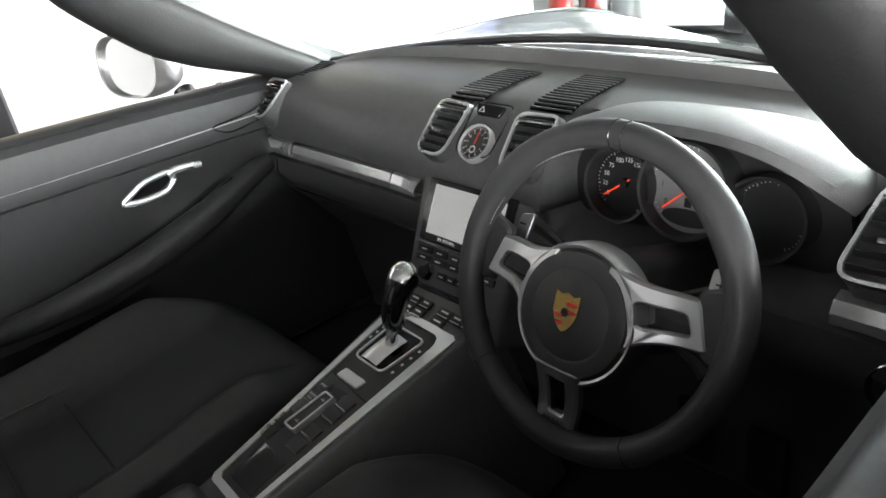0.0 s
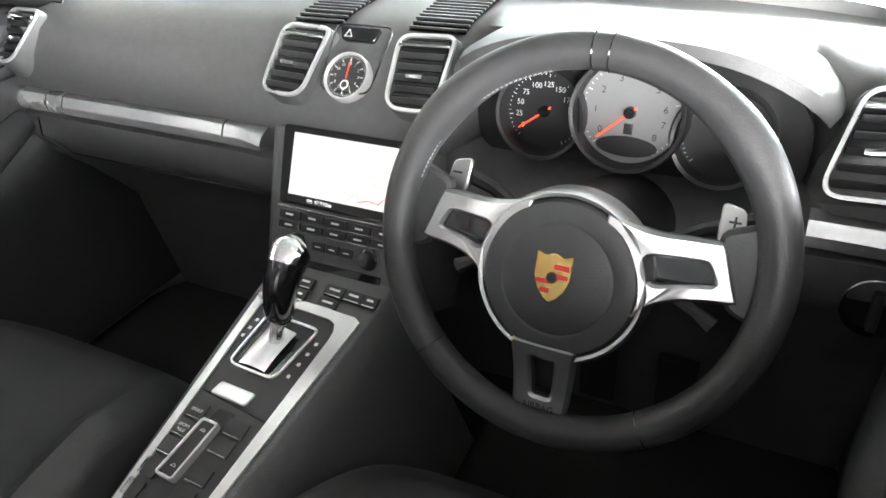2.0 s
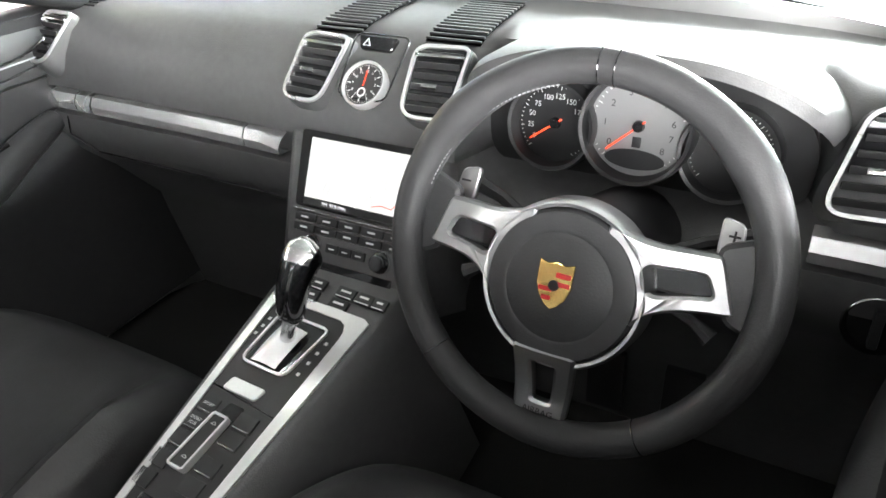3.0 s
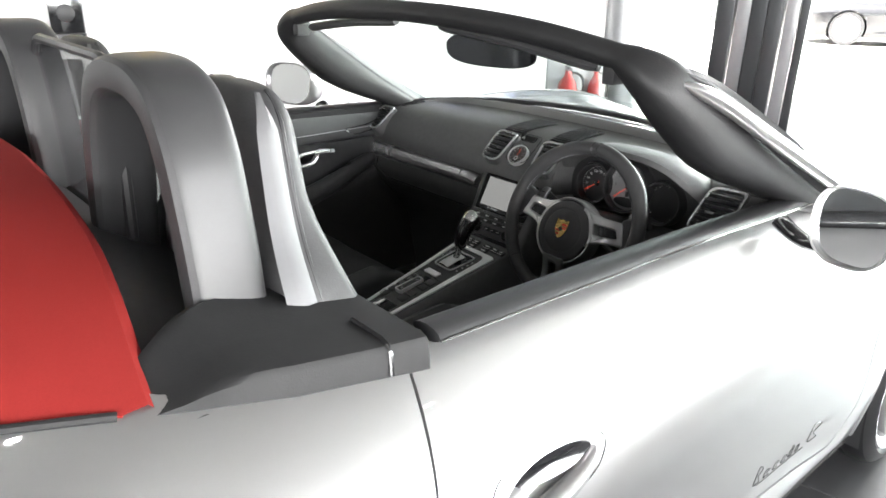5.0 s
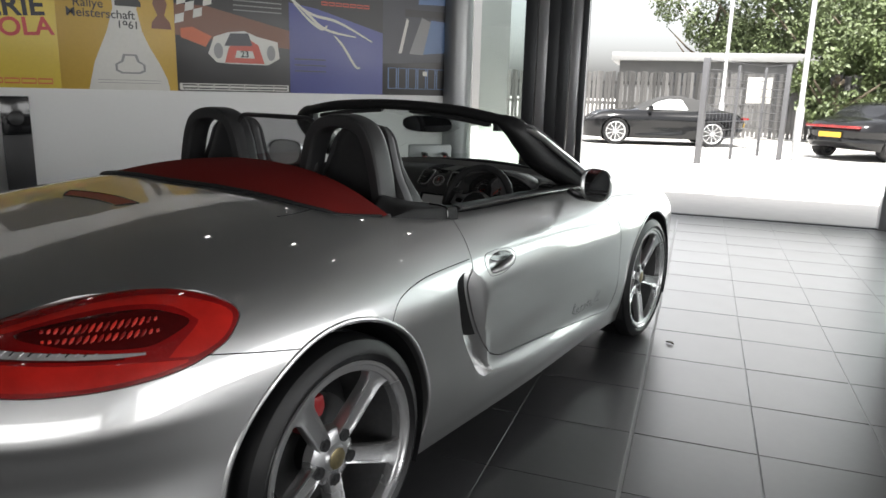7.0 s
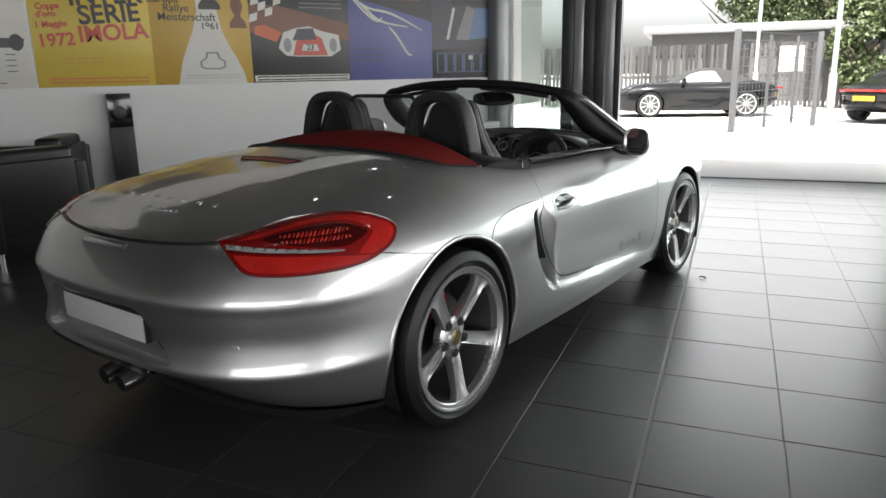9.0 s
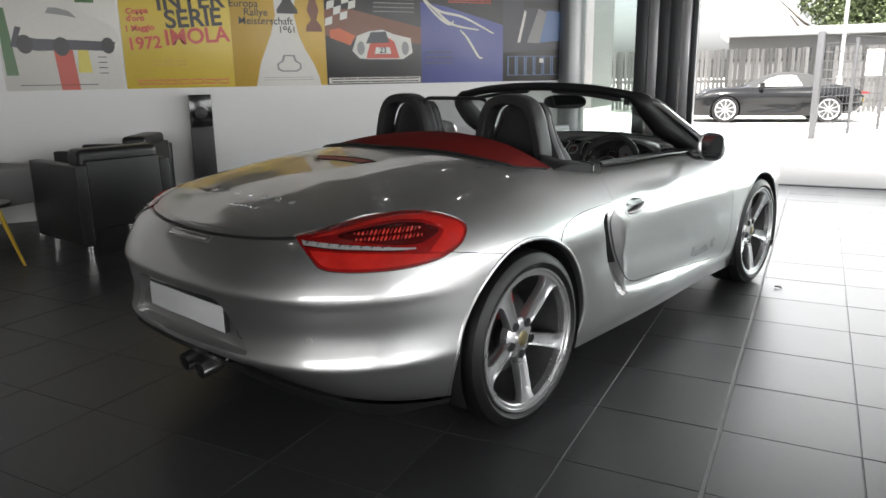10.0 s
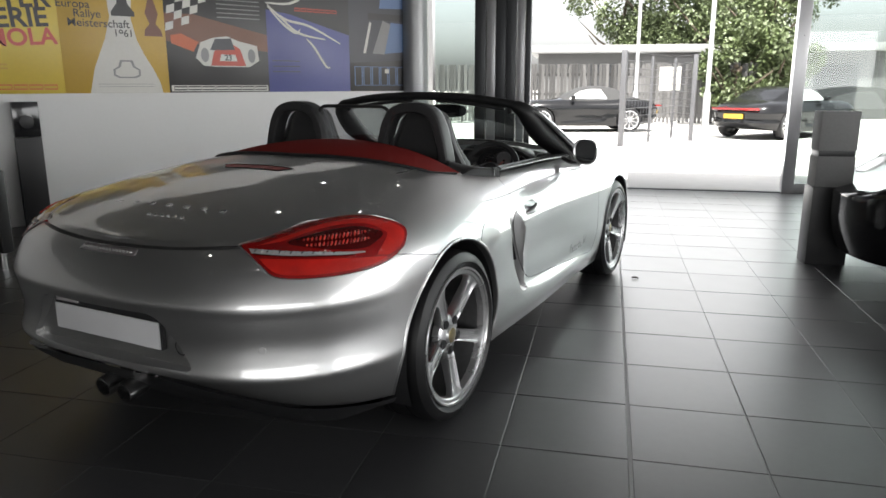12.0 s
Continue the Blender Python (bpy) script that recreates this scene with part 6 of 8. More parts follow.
air_vent([(0.532, 1.686, 0.802), (0.622, 1.694, 0.802), (0.638, 1.752, 0.895), (0.556, 1.744, 0.895)], 6, dash)
# slatted defroster grilles behind the middle vents and at the right-hand end
for x0, x1, ya, yb, lean in ((-0.120, -0.044, 1.765, 1.90, 0.01), (0.054, 0.132, 1.765, 1.905, 0.0), (0.600, 0.668, 1.755, 1.83, 0.0), (-0.668, -0.600, 1.775, 1.86, 0.012)):
    bm = bmesh.new()
    sheet(bm, [[(x + lean * (y - ya) / 0.1, y, float(np.interp(y, [1.755, 1.79, 1.85, 1.95], [0.9022, 0.9132, 0.9192, 0.9232])) - (0.012 if abs(x) > 0.5 else 0)) for x in np.linspace(x0, x1, 4)] for y in np.linspace(ya, yb, 8)])
    well = part("defroster_grille", bm, GLOSS_BLACK, dash, "black slatted grille in the dash top")
    for y in np.arange(ya + 0.004, yb, 0.0095):
        z = float(np.interp(y, [1.755, 1.79, 1.85, 1.95], [0.9032, 0.9142, 0.9202, 0.9242])) - (0.012 if abs(x0) > 0.5 else 0)
        bm = bmesh.new()
        k = lean * (y - ya) / 0.1
        box(bm, (x0 + k, y - 0.0022, z), (x1 + k, y + 0.0022, z + 0.003), 0.0008)
        part("grille_slat", bm, PLASTIC, well)

# clock between the vents, with the two switches above it
CLOCK = Matrix.Translation((0.0, 1.700, 0.862)) @ pose(0, 0, 0, 47, 0, 0)
FACE_BLACK = material("dial_black", (0.012, 0.012, 0.013), 0.35, 0, 0.1, 80)
DIAL_WHITE = material("dial_print", (0.75, 0.75, 0.75), 0.5, 0, 0.02)
CLOCK_FACE = material("clock_grey", (0.025, 0.025, 0.026), 0.35, 0, 0.3, 600)
NEEDLE = material("needle_red", (0.75, 0.06, 0.02), 0.4, 0, 0.02, emit=0.03)


bm = bmesh.new()
lathe(bm, [(0.0312, -0.006), (0.0312, 0.005), (0.0304, 0.008), (0.0290, 0.008), (0.0276, 0.004)], 48, CLOCK)
clock = part("dash_clock", bm, SATIN, dash, "small round dash clock in a bright ring")
bm = bmesh.new()
lathe(bm, [(0.0, 0.0035), (0.0278, 0.004)], 48, CLOCK)
part("clock_face", bm, CLOCK_FACE, clock)
bm = bmesh.new()
for i in range(12):
    a = 2 * math.pi * i / 12
    box(bm, (0.0200, -0.0006, 0.0042), (0.0235, 0.0006, 0.0046), 0, CLOCK @ pose(0, 0, 0, 0, 0, math.degrees(a)))
part("clock_marks", bm, DIAL_WHITE, clock)
for i in range(1, 13):
    a = math.pi / 2 - 2 * math.pi * i / 12
    writing(str(i), 0.0052, CLOCK @ pose(0.0168 * math.cos(a), 0.0168 * math.sin(a), 0.0043), DIAL_WHITE, clock, "clock_numeral")
bm = bmesh.new()
for i in range(60):
    box(bm, (0.0245, -0.0002, 0.0042), (0.0260, 0.0002, 0.0046), 0, CLOCK @ pose(0, 0, 0, 0, 0, 6 * i))
part("minute_marks", bm, DIAL_WHITE, clock)
bm = bmesh.new()
box(bm, (-0.0005, -0.003, 0.0048), (0.0005, 0.018, 0.0054), 0, CLOCK)
part("clock_hand", bm, NEEDLE, clock, "red clock hand")
bm = bmesh.new()
lathe(bm, [(0.0042, 0.0047), (0.0062, 0.0045)], 24, CLOCK @ pose(0, -0.011, 0))
part("clock_dial", bm, DIAL_WHITE, clock)
bm = bmesh.new()
o = rounded([(-0.0125, 0.047), (0.034, 0.047), (0.040, 0.066), (-0.020, 0.066)], 0.005, 4)
prism(bm, o, 0.005, CLOCK @ pose(-0.008, -0.002, 0.002), 0.001, 0.001)
switches = part("hazard_switch", bm, GLOSS_BLACK, dash, "black hazard light switch")
bm = bmesh.new()
tri = [CLOCK @ Vector((-0.012 + 0.006 * math.cos(a), 0.0535 + 0.006 * math.sin(a), 0.0075)) for a in (math.pi / 2, math.pi * 7 / 6, math.pi * 11 / 6)]
tube(bm, tri, 0.0007, 5, True)
part("switch_sign", bm, DIAL_WHITE, switches)
bm = bmesh.new()
tube(bm, [CLOCK @ Vector((x, y, 0.003)) for x, y in rounded([(-0.036, -0.02), (0.036, -0.02), (0.048, 0.068), (-0.036, 0.068)], 0.014, 5)], 0.0012, 6, True)
part("clock_surround", bm, GLOSS_BLACK, dash)

# instrument hood and dials
bm = bmesh.new()
rows = []
for i, a in enumerate(np.linspace(0.30, math.pi - 0.30, 40)):
    ca, sa = math.cos(a), math.sin(a)
    x = 0.338 + 0.216 * math.copysign(abs(ca) ** 0.8, ca)
    z = 0.835 + 0.112 * abs(sa) ** 0.85
    back = 0.040 * (abs(ca) / 0.955) ** 9
    rows.append([(0.338 + (x - 0.338) * 1.10, 1.88, z - 0.040), (0.338 + (x - 0.338) * 1.05, 1.79, z - 0.010), (x, 1.71 + back, z), (x - 0.004 * ca, 1.685 + back, z - 0.004), (x - 0.012 * ca, 1.682 + back, z - 0.016), (x - 0.014 * ca, 1.70 + back, z - 0.022), (x - 0.02 * ca, 1.77 + back, z - 0.028)])
sheet(bm, rows)
hood = part("instrument_hood", bm, DASH, dash, "hooded black instrument binnacle", 60)
bm = bmesh.new()
o = rounded([(0.15, 0.765), (0.525, 0.765), (0.525, 0.86), (0.42, 0.925), (0.25, 0.925), (0.15, 0.86)], 0.04, 6)
fr = Matrix(((1, 0, 0, 0), (0, 0, -1, 1.765), (0, 1, 0, 0), (0, 0, 0, 1)))
prism(bm, o, 0.012, fr)
part("binnacle_back", bm, PLASTIC, hood)
TACHO_FACE = material("dial_silver", (0.20, 0.20, 0.204), 0.4, 0.2, 0.03, 100)


def dial(cx, cz, y, r, face, parent, start, needle, numbers):
    m = Matrix(((1, 0, 0, cx), (0, math.sin(0.20), -math.cos(0.20), y), (0, math.cos(0.20), math.sin(0.20), cz), (0, 0, 0, 1)))
    bm = bmesh.new()
    lathe(bm, [(r + 0.008, -0.012), (r + 0.008, 0.020), (r + 0.006, 0.026), (r + 0.002, 0.025), (r, 0.004)], 56, m)
    top = part("gauge", bm, PLASTIC, parent, "round gauge in a black tube")
    bm = bmesh.new()
    lathe(bm, [(0, 0.003), (r + 0.001, 0.003)], 56, m)
    part("gauge_face", bm, face, top)
    bm = bmesh.new()
    for k in range(41):
        a = radians(start - 280 * k / 40)
        box(bm, (r * (0.86 if k % 5 == 0 else 0.91), -0.0004, 0.0034), (r * 0.95, 0.0004, 0.0037), 0, m @ pose(0, 0, 0, 0, 0, math.degrees(a)))
    part("gauge_marks", bm, DIAL_WHITE, top)
    if needle is None:
        return top, m
    bm = bmesh.new()
    box(bm, (-0.010, -0.0010, 0.006), (r * 0.80, 0.0010, 0.007), 0.0004, m @ pose(0, 0, 0, 0, 0, needle))
    part("needle", bm, NEEDLE, top, "orange-red needle")
    bm = bmesh.new()
    lathe(bm, [(0, 0.009), (0.006, 0.009), (0.007, 0.004)], 20, m)
    part("needle_hub", bm, GLOSS_BLACK, top)
    for text, a in numbers:
        writing(text, r * 0.19, m @ pose(0.68 * r * math.cos(radians(a)), 0.68 * r * math.sin(radians(a)), 0.0036), DIAL_WHITE if face is FACE_BLACK else FACE_BLACK, top)
    return top, m


dial(0.242, 0.832, 1.742, 0.046, FACE_BLACK, hood, 225, 216, [("0", 216), ("25", 190), ("50", 165), ("75", 140), ("100", 112), ("125", 85), ("150", 58), ("175", 30)])
tacho, tm = dial(0.342, 0.846, 1.735, 0.056, TACHO_FACE, hood, 225, 222, [("0", 215), ("1", 180), ("2", 145), ("3", 110), ("4", 75), ("5", 45), ("6", 10), ("7", -15), ("8", -40)])
bm = bmesh.new()
prism(bm, [(0.034 * math.cos(w), -0.0375 + 0.0115 * math.sin(w)) for w in np.linspace(0, 2 * math.pi, 32, endpoint=False)], 0.0008, tm @ pose(0, 0, 0.0034))
part("gauge_display", bm, FACE_BLACK, tacho, "dark oval display")
bm = bmesh.new()
box(bm, (-0.005, -0.024, 0.0034), (0.005, -0.012, 0.0042), 0.0005, tm)
part("gauge_window", bm, FACE_BLACK, tacho, "dark display windows")
dial(0.440, 0.828, 1.742, 0.045, FACE_BLACK, hood, 225, None, [])

# steering column and wheel
WHEEL = Matrix.Translation((0.3456, 1.5126, 0.805)) @ Matrix(((1, 0, 0, 0), (0, math.sin(0.3924), -math.cos(0.3924), 0), (0, math.cos(0.3924), math.sin(0.3924), 0), (0, 0, 0, 1))) @ pose(0, 0, 0, 0, 0, -0.7)
bm = bmesh.new()
lathe(bm, [(0.0, -0.005), (0.052, -0.008), (0.060, -0.03), (0.066, -0.12), (0.072, -0.24)], 28, WHEEL @ pose(0, -0.018, 0))
column = part("steering_column", bm, PLASTIC, dash, "black steering column cover")
for sx in (-1, 1):
    bm = bmesh.new()
    tube(bm, [WHEEL @ Vector((sx * 0.05, 0.0, -0.07)), WHEEL @ Vector((sx * 0.105, 0.03, -0.075)), WHEEL @ Vector((sx * 0.15, 0.045, -0.075))], [0.007, 0.007, 0.010], 8)
    tube(bm, [WHEEL @ Vector((sx * 0.05, -0.02, -0.06)), WHEEL @ Vector((sx * 0.11, -0.045, -0.06)), WHEEL @ Vector((sx * 0.128, -0.055, -0.058))], [0.006, 0.006, 0.009], 8)
    part("column_stalk", bm, PLASTIC, column, "black column stalk")
bm = bmesh.new()
ring = [WHEEL @ Vector((0.1722 * math.cos(a), 0.1722 * math.sin(a), 0)) for a in np.linspace(0, 2 * math.pi, 96, endpoint=False)]
thick = [0.0165 + 0.0022 * (gauss(math.degrees(a) % 360, 40, 14) + gauss(math.degrees(a) % 360, 140, 14)) for a in np.linspace(0, 2 * math.pi, 96, endpoint=False)]
tube(bm, ring, thick, 18, True, up=tuple(WHEEL.to_3x3() @ Vector((0, 0, 1))))
wheel_part = part("steering_wheel", bm, LEATHER, car, "black leather three-spoke steering wheel")
bm = bmesh.new()
for a in np.linspace(radians(104), radians(164), 36):
    p, q = [WHEEL @ Vector(((0.1722 - 0.0166) * math.cos(a + d), (0.1722 - 0.0166) * math.sin(a + d), 0.0045)) for d in (0, 0.018)]
    tube(bm, [p, q], 0.0007, 4)
part("rim_stitching", bm, STITCH, wheel_part, "grey stitching")
for a in (86.2, 91.2, 225.7, 302.7):
    b = radians(a)
    bm = bmesh.new()
    tube(bm, [WHEEL @ Vector(((0.1722 + 0.0168 * math.cos(w)) * math.cos(b), (0.1722 + 0.0168 * math.cos(w)) * math.sin(b), 0.0168 * math.sin(w))) for w in np.linspace(0, math.pi, 14)], 0.0006, 4)
    part("rim_seam", bm, GLOSS_BLACK, wheel_part, "thin seam across the rim")
SPOKE_MET = material("spoke_satin", (0.42, 0.42, 0.425), 0.35, 1.0, 0.05, 200, rough_vary=0.05)


def spoke(outer, hole, name, lift=0.0):
    """A plate in the plane of the wheel with a window in it, bowed up towards the hub."""
    rows = []
    n = len(outer)
    turn = min(range(n), key=lambda k: sum((outer[i][0] - hole[(i + k) % n][0]) ** 2 + (outer[i][1] - hole[(i + k) % n][1]) ** 2 for i in range(n)))
    hole = hole[turn:] + hole[:turn]
    for o, z in ((outer, -0.012), (outer, -0.003), (grown(outer, -0.003), 0.0), (grown(hole, 0.003), 0.0), (hole, -0.003), (hole, -0.014)):
        rows.append([WHEEL @ Vector((p[0], p[1], z + lift + 0.020 * gauss(math.hypot(p[0], p[1] + 0.024), 0.06, 0.035))) for p in o])
    bm = bmesh.new()
    sheet(bm, rows, close_v=True)
    return part(name, bm, SPOKE_MET, wheel_part, "satin metal spoke")


def resampled(o, n):
    p = [Vector(q) for q in o] + [Vector(o[0])]
    d = np.cumsum([0] + [(b - a).length for a, b in zip(p, p[1:])])
    return [(float(np.interp(s, d, [q.x for q in p])), float(np.interp(s, d, [q.y for q in p]))) for s in np.linspace(0, d[-1], n, endpoint=False)]


for sx in (-1, 1):
    flip = (lambda q: [(sx * x, y) for x, y in q])
    o = resampled(flip(rounded([(0.058, -0.058), (0.076, -0.030), (0.108, -0.021), (0.147, -0.017), (0.129, 0.033), (0.070, 0.031), (0.030, 0.044)], [0.01, 0.02, 0.02, 0.003, 0.003, 0.03, 0.01], 5)), 48)
    h = resampled(flip(rounded([(0.078, -0.012), (0.127, -0.004), (0.118, 0.0135), (0.070, 0.012), (0.070, 0.000)], [0.006, 0.004, 0.004, 0.006, 0.008], 5)), 48)
    spoke(o, h, "spoke")
    bm = bmesh.new()
    prism(bm, grown(h, 0.001), 0.004, WHEEL @ pose(0, 0, -0.009))
    part("spoke_pad", bm, GLOSS_BLACK, wheel_part)
    bm = bmesh.new()
    prism(bm, flip(rounded([(0.120, 0.040), (0.136, -0.024), (0.166, -0.034), (0.162, 0.056)], [0.012, 0.012, 0.004, 0.004], 4)), 0.014, WHEEL @ pose(0, 0, -0.016), 0.004, 0.004)
    part("spoke_root", bm, LEATHER, wheel_part, "black leather where the spoke meets the rim")
    bm = bmesh.new()
    o = flip(rounded([(0.118, 0.026), (0.141, 0.026), (0.137, 0.058), (0.117, 0.062)], 0.006, 4))
    prism(bm, o, 0.007, WHEEL @ pose(0, 0, -0.03) @ pose(0, 0, 0, -12, 0, 0), 0.0015, 0.0015)
    paddle = part("shift_paddle", bm, SPOKE_MET, wheel_part, "satin metal shift paddle")
    bm = bmesh.new()
    box(bm, (sx * 0.130 - 0.005, 0.046, 0), (sx * 0.130 + 0.005, 0.048, 0.001), 0, WHEEL @ pose(0, 0, -0.0225) @ pose(0, 0, 0, -12, 0, 0))
    if sx > 0:
        box(bm, (sx * 0.130 - 0.001, 0.042, 0), (sx * 0.130 + 0.001, 0.052, 0.001), 0, WHEEL @ pose(0, 0, -0.0225) @ pose(0, 0, 0, -12, 0, 0))
    part("paddle_sign", bm, FACE_BLACK, paddle)
o = resampled(rounded([(-0.034, -0.085), (-0.029, -0.157), (0.023, -0.157), (0.028, -0.085)], 0.004, 5), 48)
h = resampled(rounded([(-0.0145, -0.100), (-0.0115, -0.143), (0.0065, -0.143), (0.009, -0.100)], 0.003, 5), 48)
spoke(o, h, "spoke", 0.002)
writing("AIRBAG", 0.009, WHEEL @ pose(-0.003, -0.153, 0.0035), FACE_BLACK, wheel_part)
bm = bmesh.new()
hub_m = WHEEL @ pose(0, -0.024, 0)
lathe(bm, [(0.0, 0.0245), (0.045, 0.0235), (0.050, 0.0215), (0.053, 0.0225), (0.068, 0.019), (0.0715, 0.014), (0.072, -0.02)], 64, hub_m)
part("airbag_cover", bm, LEATHER, wheel_part, "round black airbag cover")
bm = bmesh.new()
lathe(bm, [(0.0715, 0.008), (0.0725, 0.0155), (0.0755, 0.0165), (0.079, 0.010), (0.080, -0.02)], 64, hub_m)
part("airbag_ring", bm, SPOKE_MET, wheel_part, "bright ring")
GOLD = material("shield_gold", (0.72, 0.47, 0.16), 0.25, 1.0, 0.25, 300)
SHIELD_RED = material("shield_red", (0.45, 0.02, 0.02), 0.3, 0, 0.05, coat=0.5)
shield_m = hub_m @ pose(-0.003, 0.002, 0.0238)
shape = [(-0.0165, 0.022), (-0.008, 0.0195), (0, 0.022), (0.008, 0.0195), (0.0165, 0.022), (0.0165, 0.0), (0.0125, -0.011), (0.006, -0.019), (0, -0.0225), (-0.006, -0.019), (-0.0125, -0.011), (-0.0165, 0.0)]
bm = bmesh.new()
prism(bm, shape, 0.002, shield_m, 0.0008, 0.0008)
shield = part("shield_badge", bm, GOLD, wheel_part, "small gold and red shield badge")
bm = bmesh.new()
for x0, x1, y0, y1 in ((0.001, 0.0145, 0.008, 0.0125), (0.001, 0.0145, 0.0, 0.004), (-0.0135, -0.001, -0.006, -0.002), (-0.0095, -0.001, -0.014, -0.010)):
    box(bm, (x0, y0, 0.0018), (x1, y1, 0.0024), 0, shield_m)
part("badge_field", bm, SHIELD_RED, shield, "red bars")
bm = bmesh.new()
lathe(bm, [(0, 0.003), (0.0045, 0.0028), (0.0055, 0.0018)], 16, shield_m)
part("badge_boss", bm, FACE_BLACK, shield)


# ---- centre stack, console, lever ----
STACK = Matrix(((1, 0, 0, 0.0), (0, 0.455, -0.89, 1.642), (0, 0.89, 0.455, 0.715), (0, 0, 0, 1)))       # x across, y up the panel, z towards the cabin
bm = bmesh.new()
rows = []
for v, half, back in ((0.105, 0.118, 0.03), (0.085, 0.116, 0.0), (0.0, 0.110, 0.0), (-0.075, 0.104, 0.0), (-0.115, 0.100, 0.002), (-0.135, 0.100, 0.01)):
    rows.append([STACK @ Vector((x, v, z - back)) for x, z in ((-half - 0.012, -0.16), (-half - 0.010, -0.012), (-half, -0.003), (-half + 0.008, 0.0), (half - 0.008, 0.0), (half, -0.003), (half + 0.010, -0.012), (half + 0.012, -0.16))])
sheet(bm, rows)
stack = part("centre_panel", bm, DASH, car, "black centre stack", 50)
bm = bmesh.new()
o = rounded([(-0.094, -0.014), (0.094, -0.014), (0.098, 0.090), (-0.098, 0.090)], 0.006, 4)
prism(bm, o, 0.004, STACK @ pose(0, 0, -0.001), 0.001, 0.001)
screen = part("screen_unit", bm, GLOSS_BLACK, stack, "glossy black screen surround")
MAP = bpy.data.materials.new("lit_map")
MAP.use_nodes = True
nt = MAP.node_tree
b = nt.nodes["Principled BSDF"]
b.inputs["Base Color"].default_value, b.inputs["Roughness"].default_value = (0.05, 0.05, 0.05, 1), 0.15
vor = nt.nodes.new("ShaderNodeTexVoronoi")
vor.feature, vor.inputs["Scale"].default_value = "DISTANCE_TO_EDGE", 62
tc = nt.nodes.new("ShaderNodeTexCoord")
nt.links.new(tc.outputs["Object"], vor.inputs["Vector"])
ramp = nt.nodes.new("ShaderNodeValToRGB")
ramp.color_ramp.elements[0].color, ramp.color_ramp.elements[0].position = (0.62, 0.63, 0.64, 1), 0.012
ramp.color_ramp.elements[1].color, ramp.color_ramp.elements[1].position = (0.82, 0.82, 0.79, 1), 0.035
nt.links.new(vor.outputs["Distance"], ramp.inputs[0])
nt.links.new(ramp.outputs[0], b.inputs["Emission Color"])
b.inputs["Emission Strength"].default_value = 0.0145
bm = bmesh.new()
box(bm, (-0.079, 0.000, 0.003), (0.079, 0.081, 0.0045), 0, STACK)
part("map_display", bm, MAP, screen, "lit screen showing a pale street map", 0)
bm = bmesh.new()
box(bm, (-0.079, -0.010, 0.003), (0.079, -0.001, 0.0045), 0, STACK)
part("status_bar", bm, FACE_BLACK, screen)
LIT = material("lit_letters", (0.8, 0.8, 0.8), 0.5, 0, 0, emit=0.022)
writing("FM  97.9 MHz", 0.0068, STACK @ pose(-0.028, -0.0055, 0.0049), LIT, screen)
ROAD = material("map_red", (0.7, 0.08, 0.05), 0.5, emit=0.014)
bm = bmesh.new()
tube(bm, [STACK @ Vector(p) for p in ((0.030, 0.006, 0.005), (0.045, 0.010, 0.005), (0.060, 0.008, 0.005), (0.068, 0.016, 0.005))], 0.0006, 5)
part("map_route", bm, ROAD, screen)
# button bars, knobs and slot under the screen
bm = bmesh.new()
box(bm, (-0.094, -0.0185, 0), (0.094, -0.0165, 0.004), 0.0006, STACK)
part("stack_line", bm, CHROME, stack, "thin bright line")
for r, (v, n, h) in enumerate(((-0.0275, 5, 0.011), (-0.0415, 5, 0.010))):
    for k in range(n):
        x0 = -0.091 + 0.182 * k / n
        bm = bmesh.new()
        box(bm, (x0 + 0.0012, v - h / 2, -0.001), (x0 + 0.182 / n - 0.0012, v + h / 2, 0.004), 0.0012, STACK)
        key = part("stack_button", bm, PLASTIC, stack)
        bm = bmesh.new()
        box(bm, (x0 + 0.012, v - 0.0012, 0.004), (x0 + 0.024, v + 0.0012, 0.0043), 0, STACK)
        part("button_sign", bm, DIAL_WHITE, key)
        bm = bmesh.new()
        box(bm, (x0 + 0.002, v - h / 2 - 0.0013, 0.0005), (x0 + 0.182 / n - 0.002, v - h / 2 - 0.0005, 0.0035), 0, STACK)
        part("button_line", bm, CHROME, key)
for x in (-0.056, 0.056):
    bm = bmesh.new()
    lathe(bm, [(0.0145, 0.0), (0.0140, 0.006), (0.0115, 0.008), (0.0115, 0.013), (0.0100, 0.0145), (0.0, 0.0145)], 28, STACK @ pose(x, -0.063, 0))
    knob = part("radio_knob", bm, GLOSS_BLACK, stack, "round black knob with a bright ring")
    bm = bmesh.new()
    lathe(bm, [(0.0148, 0.0005), (0.0148, 0.004), (0.0132, 0.0065), (0.0128, 0.004)], 28, STACK @ pose(x, -0.063, 0))
    part("knob_ring", bm, CHROME, knob)
for k in range(3):
    bm = bmesh.new()
    box(bm, (-0.032 + 0.022 * k, -0.068, 0), (-0.013 + 0.022 * k, -0.056, 0.004), 0.001, STACK)
    key = part("stack_button", bm, PLASTIC, stack)
    bm = bmesh.new()
    box(bm, (-0.027 + 0.022 * k, -0.063, 0.004), (-0.018 + 0.022 * k, -0.0615, 0.0043), 0, STACK)
    part("button_sign", bm, DIAL_WHITE, key)
bm = bmesh.new()
box(bm, (-0.075, -0.110, -0.002), (0.075, -0.083, 0.0012), 0.001, STACK)
part("storage_slot", bm, GLOSS_BLACK, stack, "dark slot")
bm = bmesh.new()
box(bm, (0.048, -0.104, 0.002), (0.080, -0.1015, 0.004), 0.0005, STACK)
part("slot_line", bm, CHROME, stack)

